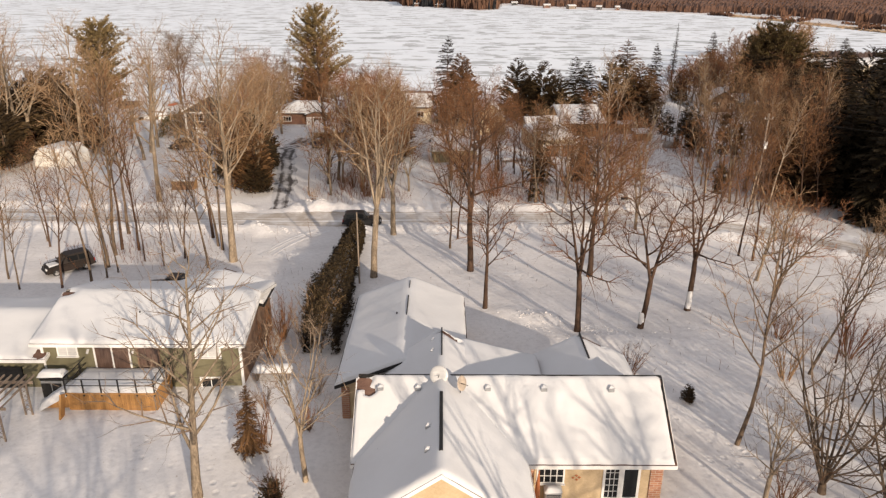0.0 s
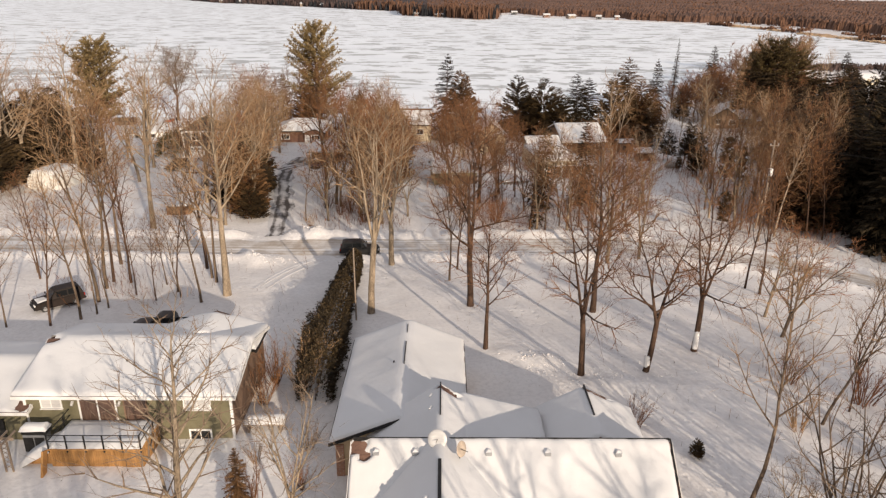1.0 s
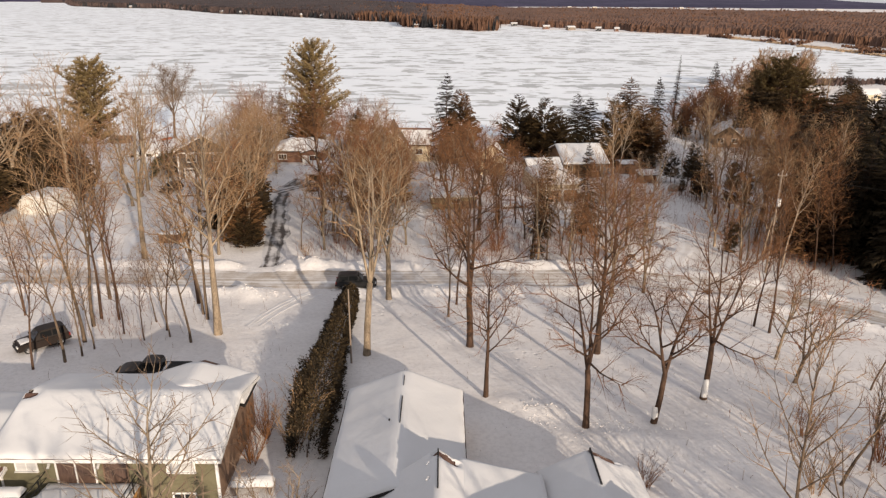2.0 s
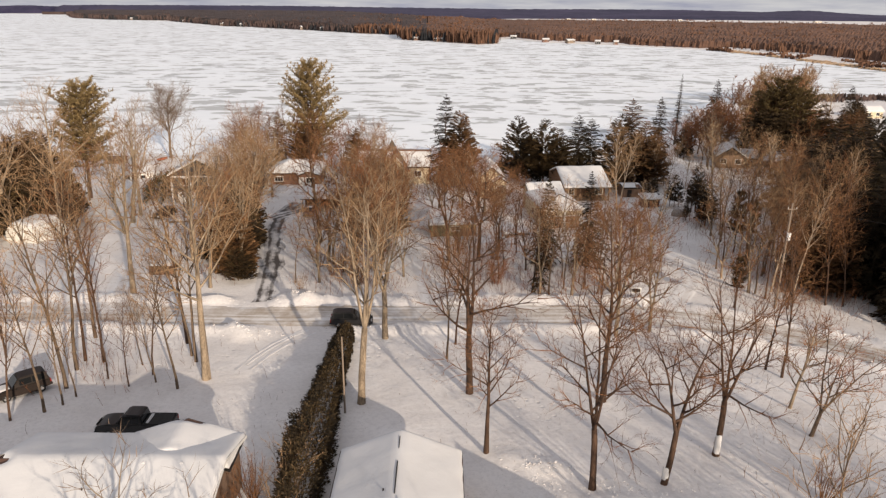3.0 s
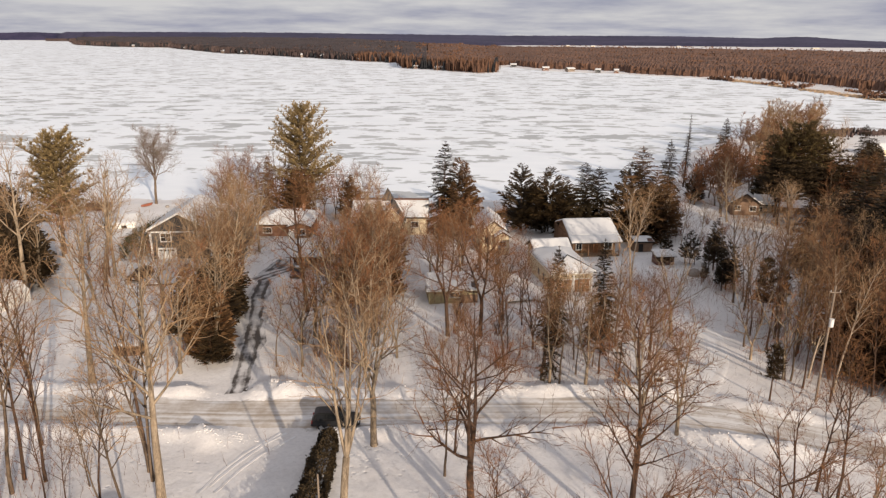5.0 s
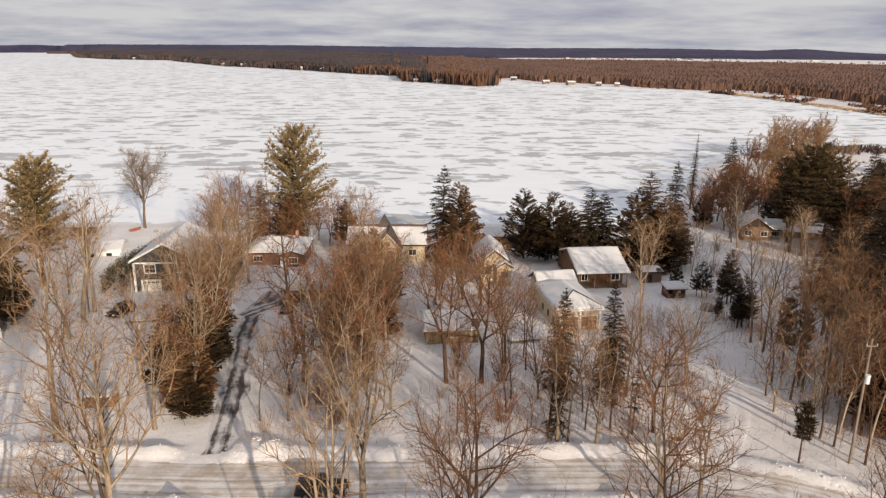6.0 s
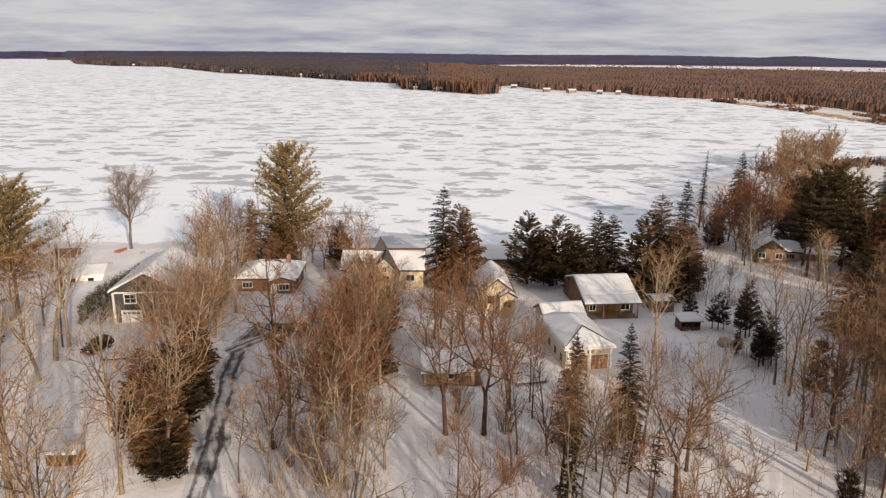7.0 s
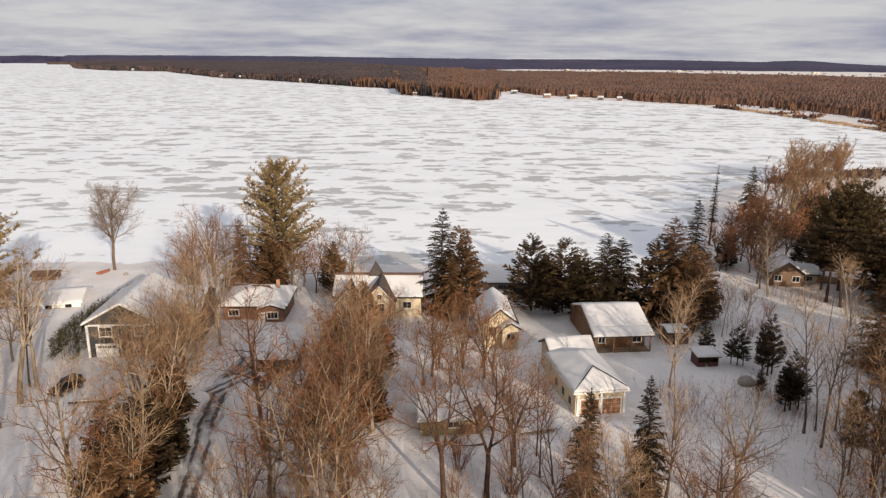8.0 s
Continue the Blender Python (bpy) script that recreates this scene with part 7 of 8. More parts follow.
# ---- vehicles ----
def shell(profile, half, mat_name_geo, inset=0.0, crown=0.0):
    """A body drawn out across the car from its side outline (x forward, z up), narrower towards the top."""
    geo = mat_name_geo
    bm = bmesh.new()
    zs = [z for _, z in profile]
    z0, z1 = min(zs), max(zs)
    rows = []
    for s in (-1, 1):
        rows.append([bm.verts.new((x, s * (half - inset * (z - z0) / (z1 - z0)), z)) for x, z in profile])
    n = len(profile)
    bm.faces.new(rows[0])
    bm.faces.new(list(reversed(rows[1])))
    for i in range(n):
        j = (i + 1) % n
        bm.faces.new([rows[0][i], rows[1][i], rows[1][j], rows[0][j]])
    bmesh.ops.recalc_face_normals(bm, faces=bm.faces)
    bmesh.ops.bevel(bm, geom=list(bm.edges), offset=0.06, segments=2, affect="EDGES", clamp_overlap=True)
    bm.verts.index_update()
    geo.add([tuple(v.co) for v in bm.verts], [tuple(v.index for v in f.verts) for f in bm.faces])
    bm.free()
    return geo


def wheel(parent, x, y, r=0.37, w=0.24):
    g = Geo()
    prof = [(r * 0.6, -w / 2), (r * 0.93, -w / 2), (r, -w * 0.32), (r, w * 0.32), (r * 0.93, w / 2), (r * 0.6, w / 2)]
    n = 20
    for i in range(n):
        a = 2 * math.pi * i / n
        g.v.extend((q * math.cos(a), yy, q * math.sin(a)) for q, yy in prof)
    for i in range(n):
        for k in range(6):
            g.f.append((i * 6 + k, i * 6 + (k + 1) % 6, (i + 1) % n * 6 + (k + 1) % 6, (i + 1) % n * 6 + k))
    ob = part("wheel", g, RUBBER, parent, smooth=True, at=pose(x, y, r))
    g = Geo()
    g.cylinder((0, -w * 0.36, 0), (0, w * 0.36, 0), r * 0.61, 16)
    for k in range(5):
        a = k * 1.2566
        for s in (-1, 1):
            g.box(math.cos(a) * r * 0.3 - 0.04, s * w * 0.38 - 0.02, math.sin(a) * r * 0.3 - 0.04, math.cos(a) * r * 0.3 + 0.04, s * w * 0.38 + 0.02, math.sin(a) * r * 0.3 + 0.04)
    part("rim", g, GALVANISED, ob)


def car(name, m, label, category, paint, length, width, height, pickup=False, snowy=(), low=False):
    ob = thing(name, m, label, category)
    L, hw, H = length / 2, width / 2, height
    belt = H * 0.56
    g = Geo()
    if pickup:
        shell([(-L, 0.42), (-L, belt + 0.12), (-L * 0.02, belt + 0.12), (L * 0.30, belt + 0.14), (L * 0.72, belt + 0.08), (L * 0.9, belt - 0.02), (L * 0.98, belt - 0.2), (L, belt - 0.4), (L * 0.97, 0.36), (L * 0.3, 0.32), (-L * 0.5, 0.32)], hw, g, 0.06)
    else:
        shell([(-L, 0.45), (-L * 0.98, belt + 0.05), (-L * 0.5, belt + 0.1), (L * 0.30, belt + 0.06), (L * 0.9, belt - 0.08), (L, belt - 0.3), (L, 0.36), (L * 0.3, 0.3), (-L * 0.5, 0.3)], hw, g, 0.06)
    part("body", g, paint, ob, smooth=False)
    g = Geo()
    if pickup:
        cab = [(-L * 0.27, belt), (-L * 0.23, H - 0.06), (-L * 0.14, H), (L * 0.14, H), (L * 0.20, H - 0.05), (L * 0.45, belt + 0.02)]
    elif low:
        cab = [(-L * 0.72, belt), (-L * 0.42, H - 0.06), (-L * 0.2, H), (L * 0.06, H - 0.02), (L * 0.42, belt)]
    else:
        cab = [(-L * 0.95, belt), (-L * 0.86, H - 0.08), (-L * 0.74, H), (L * 0.02, H), (L * 0.1, H - 0.06), (L * 0.38, belt)]
    shell(list(reversed(cab)), hw - 0.07, g, 0.17)
    cabin = part("cabin", g, paint, ob)
    # glass: windscreen, rear screen and side lights, set into the cabin
    (xa, za), (xb, zb) = cab[-1], cab[-2]
    g = Geo()
    y1, y2 = hw - 0.16, hw - 0.3
    o = 0.035
    g.slab((xa + o - 0.06, -y1, za + 0.1 + o), (xa + o - 0.06, y1, za + 0.1 + o), (xb + o + 0.05, y2, zb - 0.05 + o), (xb + o + 0.05, -y2, zb - 0.05 + o), 0.03)
    part("windscreen", g, GLASS, cabin)
    (xa, za), (xb, zb) = cab[0], cab[1]
    g = Geo()
    g.slab((xa - o + 0.03, y1, za + 0.12), (xa - o + 0.03, -y1, za + 0.12), (xb - o + 0.0, -y2, zb - 0.06), (xb - o + 0.0, y2, zb - 0.06), 0.03)
    part("rear_screen", g, GLASS, cabin)
    xr, xf = cab[1][0] + 0.15, cab[-2][0]
    for s in (-1, 1):
        for a, b in ((xr, (xr + xf) / 2 - 0.05), ((xr + xf) / 2 + 0.05, xf)):
            g = Geo()
            ys, yt = s * (hw - 0.095), s * (hw - 0.205)
            zl, zh = belt + 0.16, H - 0.14
            q = [(a, ys, zl), (b, ys, zl), (b, yt, zh), (a, yt, zh)]
            g.slab(*(q if s < 0 else reversed(q)), 0.03)
            part("side_window", g, GLASS, cabin)
    r = 0.39 if pickup else 0.35
    for x in (L * 0.62, -L * 0.6):
        for s in (-1, 1):
            wheel(ob, x, s * (hw - 0.1), r)
    for s in (-1, 1):
        g = Geo()
        g.worn_box(L - 0.10, s * (hw - 0.26) - 0.2, belt - 0.3, L + 0.025, s * (hw - 0.26) + 0.2, belt - 0.12, 0.03)
        part("headlight", g, LAMP_GLASS, ob)
        g = Geo()
        g.worn_box(-L - 0.02, s * (hw - 0.17) - 0.1, belt - 0.3, -L + 0.08, s * (hw - 0.17) + 0.1, belt, 0.02)
        part("tail_light", g, RED_LENS, ob)
        g = Geo()
        g.worn_box(L * 0.33, s * (hw + 0.1) - 0.09, belt + 0.1, L * 0.33 + 0.1, s * (hw + 0.1) + 0.09, belt + 0.28, 0.025)
        part("mirror", g, paint, ob)
        for x in ((0.02, 0.2) if not pickup else (0.05, 0.2)):
            g = Geo()
            g.box(L * x, s * hw - 0.02, belt - 0.08, L * x + 0.16, s * hw + 0.025, belt - 0.05)
            part("door_handle", g, DARK_METAL, ob)
    g = Geo()
    g.worn_box(L - 0.06, -hw * 0.9, 0.38, L + 0.09, hw * 0.9, 0.58, 0.04)
    part("bumper", g, DARK_METAL, ob)
    g = Geo()
    g.worn_box(-L - 0.1, -hw * 0.9, 0.42, -L + 0.05, hw * 0.9, 0.6, 0.04)
    part("bumper", g, DARK_METAL, ob)
    g = Geo()
    for i in range(4):
        g.box(L - 0.03, -0.5, belt - 0.32 + i * 0.06, L + 0.03, 0.5, belt - 0.29 + i * 0.06)
    part("grille", g, DARK_METAL, ob)
    if pickup:
        g = Geo()
        g.worn_box(-L + 0.08, -hw + 0.14, belt + 0.1, -L * 0.29, hw - 0.14, belt + 0.16, 0.02)
        part("bed_cover", g, RUBBER, ob, "black bed cover")
    for x0, x1, y0, y1, z, t in snowy:
        g = Geo()
        g.drift((x0, y0, z), (x1, y0, z), (x1, y1, z), (x0, y1, z), t, 0.25, 0.03, x0)
        part("snow_patch", g, ROOF_SNOW, ob, smooth=True)
    return ob


def on_land(x, y, turn, dz=0.0):
    return pose(x, y, land(x, y) + dz, 0, 0, turn)


car("pickup_truck", on_land(-24.3, 58.7, 180), "black pickup truck parked in the snow behind a house", "truck", BLACK_PAINT, 6.1, 2.0, 1.95, True, ((-1.3, -0.95, -0.75, 0.75, 1.2, 0.16),))
car("parked_car", on_land(-37.3, 65.0, 222), "dark bronze car with a snow-covered bonnet", "car", BROWN_PAINT, 4.5, 1.95, 1.85, False, ((0.85, 1.95, -0.72, 0.72, 0.94, 0.14),))
car("parked_suv", on_land(-9.8, 81.6, 4), "black sport utility vehicle parked at the roadside", "car", BLACK_PAINT, 4.6, 1.9, 1.75, False)
car("parked_suv", on_land(-48.6, 128.6, 250), "dark sport utility vehicle with white headlights lit by sun", "car", BROWN_PAINT, 4.6, 1.88, 1.7, False)
car("parked_car", on_land(-23.4, 131.0, 268), "dark red saloon car parked beside a driveway", "car", RED_PAINT, 4.5, 1.8, 1.45, False, ((-0.8, 0.2, -0.5, 0.5, 1.44, 0.1),), True)


# ---- hedges ----
def hedge(name, line, half, height, mat, label, count, seed, swell=(1, 1, 1, 1, 1, 1)):
    rng = random.Random(seed)
    pts = [Vector((*p, 0)) for p in line]
    run = [0.0]
    for a, b in zip(pts, pts[1:]):
        run.append(run[-1] + (b - a).length)
    green, wood = Geo(), Geo()
    for i in range(count):
        s = rng.random() * run[-1]
        x, y = np.interp(s, run, [p.x for p in pts]), np.interp(s, run, [p.y for p in pts])
        bulk = float(np.interp(s / run[-1], (0, 0.12, 0.35, 0.5, 0.75, 1), swell))
        lump = bulk * (1 + 0.34 * noise.noise(Vector((s * 0.5, seed, 0))) + 0.2 * noise.noise(Vector((s * 1.7, seed, 4))))
        a = rng.uniform(-0.25, math.pi + 0.25)
        k = rng.uniform(0.62, 1.06)
        side = 1 + 0.3 * noise.noise(Vector((s * 0.8, math.cos(a) * 2, seed)))
        u = math.cos(a) * half * lump * k * side
        v = max(0.1, math.sin(a) * height * lump * k) if rng.random() < 0.62 else rng.uniform(0.1, 0.8) * height * lump
        if v < height * 0.7 * lump and abs(u) < half * 0.6 and 0.7 < s < run[-1] - 0.7:
            u = math.copysign(half * rng.uniform(0.75, 1.0) * lump * side, u)
        p = Vector((x + u, y + rng.gauss(0, 0.1) - (0.5 * rng.random() if s < 0.7 else 0), land(x, y) + v))
        d = Vector((u / half * 0.9 + rng.gauss(0, 0.4), rng.gauss(0, 0.5), rng.uniform(0.2, 1.2))).normalized()
        ln = rng.uniform(0.12, 0.3)
        frond(green, rng, p, d, ln, ln * 0.27)
    ob = thing(name, pose(0, 0, 0), label, "hedge")
    part("foliage", green, mat, ob)
    n = int(run[-1] / 0.9)
    for i in range(n + 1):
        s = run[-1] * i / n
        x, y = float(np.interp(s, run, [p.x for p in pts])), float(np.interp(s, run, [p.y for p in pts]))
        z = land(x, y)
        wood.tube([Vector((x, y, z - 0.2)), Vector((x + 0.1, y, z + height * 0.5))], [0.07, 0.03], 5)
    part("trunk", wood, BARK_DARK, ob)


hedge("cedar_hedge", [(-9.2, 47.2), (-9.5, 53), (-9.7, 62), (-9.8, 72), (-9.9, 78.5)], 1.2, 2.9, HEDGE_GREEN, "long dark cedar hedge browned by winter between two yards", 38000, 3, (0.95, 1.25, 1.2, 0.9, 0.82, 0.6))
for x, y, h in ((-10.3, 48.2, 4.2), (-10.2, 50.6, 4.4), (-10.4, 53.0, 4.2), (-10.6, 56.4, 3.6)):
    SHRUB[0 if y < 56 else 1].plant(x, y, h, rng, "tan leafless shrub leaning over the hedge")
hedge("clipped_hedge", [(-55.0, 139.5), (-56.2, 147), (-56.6, 156), (-55.6, 167)], 1.9, 3.9, CLIPPED_GREEN, "green clipped hedge beside the slate house", 20000, 4)
RUSTY[1].plant(-11.5, 35.2, 4.7, rng, "young shaggy browned spruce in a yard", wide=0.72)
BUSH[1].plant(16.6, 40.7, 1.4, rng, "small shaggy evergreen shrub in the snow", turn=40)
BUSH[0].plant(-9.2, 30.4, 2.2, rng)
for x, y, h in ((-11.0, 35.9, 3.6), (-9.0, 30.9, 2.6)):
    SHRUB[1].plant(x, y, h, rng, "tangled bare shrub grown through an evergreen")


# ---- poles, cables and small things ----
def utility_pole(x, y, h, transformer, label, r=0.14, arms=True):
    ob = thing("utility_pole", pose(x, y, land(x, y)), label, "pole")
    g = Geo()
    g.tube([Vector((0, 0, -0.4)), Vector((0, 0, h))], [r, r * 0.68], 10, tip=False)
    part("pole", g, GREY_WOOD, ob, smooth=True)
    if arms:
        g = Geo()
        g.worn_box(-0.55, -0.18, h - 0.7, 0.55, -0.08, h - 0.6, 0.015)
        arm = part("crossarm", g, GREY_WOOD, ob)
        for u in (-0.48, 0.48):
            g = Geo()
            g.tube([Vector((u, -0.13, h - 0.58)), Vector((u, -0.13, h - 0.38))], [0.035, 0.025], 8, tip=False)
            part("insulator", g, LAMP_GLASS, arm)
    if transformer:
        g = Geo()
        g.cylinder((0.0, -0.36, h - 4.3), (0.0, -0.36, h - 3.5), 0.22, 14)
        g.cylinder((0.0, -0.36, h - 3.5), (0.0, -0.36, h - 3.44), 0.24, 14)
        part("transformer", g, WHITE_PAINT, ob, "pale drum transformer")
    return Vector((x, y, land(x, y) + h - 0.5))


def cable(a, b, sag, name="overhead_cable"):
    pts = [Vector(a).lerp(Vector(b), i / 14) - Vector((0, 0, sag * 4 * (i / 14) * (1 - i / 14))) for i in range(15)]
    g = Geo()
    g.tube(pts, [0.014] * 15, 4, tip=False)
    single(name, g, RUBBER, "thin black overhead cable between poles", "cable")


pa = utility_pole(40.3, 86.8, 13.0, True, "wooden utility pole with a pale drum transformer")
pb = utility_pole(-7.9, 61.8, 7.2, False, "slim weathered wooden pole beside the hedge", 0.09, False)
pc = utility_pole(65.4, 152.5, 6.2, False, "thin pale pole on the open snow slope", 0.08, False)
cable(pa + Vector((0.3, 0, 0)), (96, 48, 13.5), 1.2)
cable(pa - Vector((0.3, 0, 0)), (40.2, 139.2, 0.6), 1.0)


def roadside_box():
    ob = thing("roadside_box", on_land(24.0, 88.9, -5), "white roadside mailbox on a dark stand", "mailbox")
    g = Geo()
    g.worn_box(-0.62, -0.35, 0.55, 0.62, 0.35, 1.25, 0.04)
    part("body", g, WHITE_PAINT, ob)
    g = Geo()
    g.worn_box(-0.48, -0.37, 0.68, 0.48, -0.345, 1.12, 0.008)
    part("door", g, DARK_METAL, ob)
    for x in (-0.5, 0.5):
        g = Geo()
        g.worn_box(x - 0.05, -0.05, -0.3, x + 0.05, 0.05, 0.55, 0.01)
        part("leg", g, DARK_METAL, ob)


def canoe():
    ob = thing("canoe", pose(-71.5, 187.5, land(-71.5, 187.5) + 0.1, 0, 0, 62), "red upturned canoe with snow on the shore", "boat")
    g = Geo()
    for i in range(13):
        t = i / 12 * 2 - 1
        w = 0.5 * (1 - t * t) ** 0.6 + 0.01
        for k in range(9):
            a = math.pi * k / 8
            g.v.append((t * 1.7, math.cos(a) * w * 0.8, math.sin(a) * 0.55 * (0.6 + 0.4 * (1 - t * t)) + 0.12 * t * t))
    for i in range(12):
        for k in range(8):
            a = i * 9 + k
            g.f.append((a, a + 1, a + 10, a + 9))
    hull = part("hull", g, CANOE_RED, ob, smooth=True)
    hull.modifiers.new("thickness", "SOLIDIFY").thickness = 0.03
    g = Geo()
    g.worn_box(-1.7, -0.03, 0.5, 1.7, 0.03, 0.58, 0.01)
    part("keel", g, GREY_WOOD, ob)


def patio_things():
    z = 0.95
    ob = thing("folded_umbrella", pose(5.15, 30.5, land(5.1, 30.5)), "folded rust-orange patio umbrella leaning on the wall", "umbrella")
    g = Geo()
    g.tube([Vector((0, 0, -0.1)), Vector((0.12, 0.3, 2.3))], [0.025, 0.02], 8, tip=False)
    part("pole", g, GALVANISED, ob)
    g = Geo()
    g.tube([Vector((0.02, 0.06, 0.5)), Vector((0.05, 0.16, 1.2)), Vector((0.11, 0.28, 2.2))], [0.16, 0.13, 0.02], 9, tip=False)
    part("canopy", g, ORANGE_CLOTH, ob, smooth=True)
    ob = thing("air_conditioner", pose(6.05, 30.75, land(6, 30.7)), "pale grey outdoor air conditioner with snow on top", "air conditioner")
    g = Geo()
    g.worn_box(-0.45, -0.3, -0.1, 0.45, 0.3, 0.95, 0.04)
    part("body", g, GALVANISED, ob)
    for i in range(8):
        g = Geo()
        g.box(-0.38, -0.32, 0.1 + i * 0.1, 0.38, -0.3, 0.14 + i * 0.1)
        part("louvre", g, DARK_METAL, ob)
    g = Geo()
    g.drift((-0.45, -0.3, 0.95), (0.45, -0.3, 0.95), (0.45, 0.3, 0.95), (-0.45, 0.3, 0.95), 0.2, 0.15, 0.03, 1)
    part("snow_cap", g, ROOF_SNOW, ob, smooth=True)
    ob = thing("wall_ornament", pose(7.35, 31.17, 2.35), "rusty metal leaf ornament on the stucco wall", "ornament")
    for i, (x, q) in enumerate(((-0.18, 0.0), (0.0, 0.14), (0.17, 0.02), (0.03, -0.12))):
        g = Geo()
        g.add([(x - 0.1, 0, q), (x, -0.02, q - 0.07), (x + 0.1, 0, q), (x, -0.02, q + 0.09), (x, -0.05, q)], [(0, 1, 4), (1, 2, 4), (2, 3, 4), (3, 0, 4), (3, 2, 1, 0)])
        part("leaf", g, ORANGE_CLOTH, ob)


def sunlit_patch():
    """An added snow-topped bench shape for the sunlit patch right of the olive house."""
    ob = thing("sunlit_patch_block", pose(-12.0, 43.6, land(-12, 43.6), 0, 0, 2), "added snow-capped block standing for a sunlit patch of snow", "bench")
    for x in (-1.1, 1.1):
        g = Geo()
        g.worn_box(x - 0.06, -0.4, -0.2, x + 0.06, 0.4, 0.55, 0.015)
        part("leg", g, GREY_WOOD, ob)
    g = Geo()
    g.worn_box(-1.4, -0.45, 0.55, 1.4, 0.45, 0.65, 0.02)
    part("top_board", g, GREY_WOOD, ob)
    g = Geo()
    g.drift((-1.4, -0.45, 0.65), (1.4, -0.45, 0.65), (1.4, 0.45, 0.65), (-1.4, 0.45, 0.65), 0.4, 0.25, 0.05, 1)
    part("snow_cap", g, ROOF_SNOW, ob, smooth=True)


roadside_box()
canoe()
patio_things()
sunlit_patch()
for x, y, s in ((43.0, 131.9, 1.1), (-66.0, 186, 0.5), (-79, 183, 0.45)):
    g = Geo()
    bm = bmesh.new()
    bmesh.ops.create_icosphere(bm, subdivisions=2, radius=s)
    for v in bm.verts:
        v.co *= 1 + 0.25 * noise.noise(v.co * 1.7 + Vector((x, 0, 0)))
        v.co.z *= 0.75
    bm.verts.index_update()
    g.add([tuple(v.co) for v in bm.verts], [tuple(v.index for v in f.verts) for f in bm.faces])
    bm.free()
    single("boulder", g, STONE, "rounded field boulder half sunk in snow", "rock", pose(x, y, land(x, y) + s * 0.35), smooth=True)


def trunk_snow(x, y, r, z0, z1):
    """Snow plastered on the weather side of a trunk."""
    g = Geo()
    r3 = random.Random(int(x * 10))
    n = 7
    for j in range(6):
        z = z0 + (z1 - z0) * j / 5
        for k in range(n):
            a = -math.pi * 0.95 + math.pi * 0.8 * k / (n - 1)
            q = r * (1.0 + (0.16 if 0 < j < 5 and 0 < k < n - 1 else -0.1)) + r3.uniform(-0.015, 0.015)
            g.v.append((math.cos(a) * q, math.sin(a) * q, z + r3.uniform(-0.06, 0.06)))
    for j in range(5):
        for k in range(n - 1):
            a = j * n + k
            g.f.append((a, a + 1, a + n + 1, a + n))
    single("trunk_snow", g, ROOF_SNOW, "snow plastered on the side of a trunk", "snow", pose(x, y, land(x, y)), smooth=True)


trunk_snow(16.4, 51.9, 0.26, 0.5, 1.5)
trunk_snow(21.5, 55.5, 0.26, 0.2, 1.9)


def snow_clods():
    """Lumps thrown up by the plough and trampled in the yards."""
    r5 = random.Random(17)
    g = Geo()

    def clod(x, y, s):
        z = land(x, y)
        n = len(g.v)
        for k in range(5):
            a = k * 1.257 + r5.random() * 0.7
            g.v.append((x + math.cos(a) * s * r5.uniform(0.7, 1.2), y + math.sin(a) * s * r5.uniform(0.7, 1.2), z - 0.05))
        for k in range(4):
            a = k * 1.571 + r5.random()
            g.v.append((x + math.cos(a) * s * 0.55, y + math.sin(a) * s * 0.55, z + s * r5.uniform(0.15, 0.4)))
        for k in range(5):
            g.f.append((n + k, n + (k + 1) % 5, n + 5 + min(3, k)))
        for k in range(3):
            g.f.append((n + 5 + k, n + (k + 1) % 5, n + 6 + k))
        g.f.append((n + 5, n + 6, n + 7, n + 8))
        g.f.append((n + 8, n, n + 5))

    for _ in range(700):
        x = r5.uniform(-60, 55)
        side = r5.choice((-1, 1))
        clod(x, road_y(x) + side * abs(r5.gauss(4.3, 0.7)), r5.uniform(0.05, 0.16))
    for cx, cy, w, h, count in ((7.5, 52.8, 3.4, 2.0, 200), (-19.5, 79, 3, 1.8, 110), (13.5, 51, 5, 1.4, 160), (-17, 89.5, 3.5, 1.5, 160), (-46, 124, 4, 6, 120), (24, 118, 6, 4, 140)):
        for _ in range(count):
            clod(r5.gauss(cx, w * 0.5), r5.gauss(cy, h * 0.5), r5.uniform(0.05, 0.14))
    single("snow_clods", g, SNOW, "lumps of broken snow along the road banks", "snow", kind="stuff")


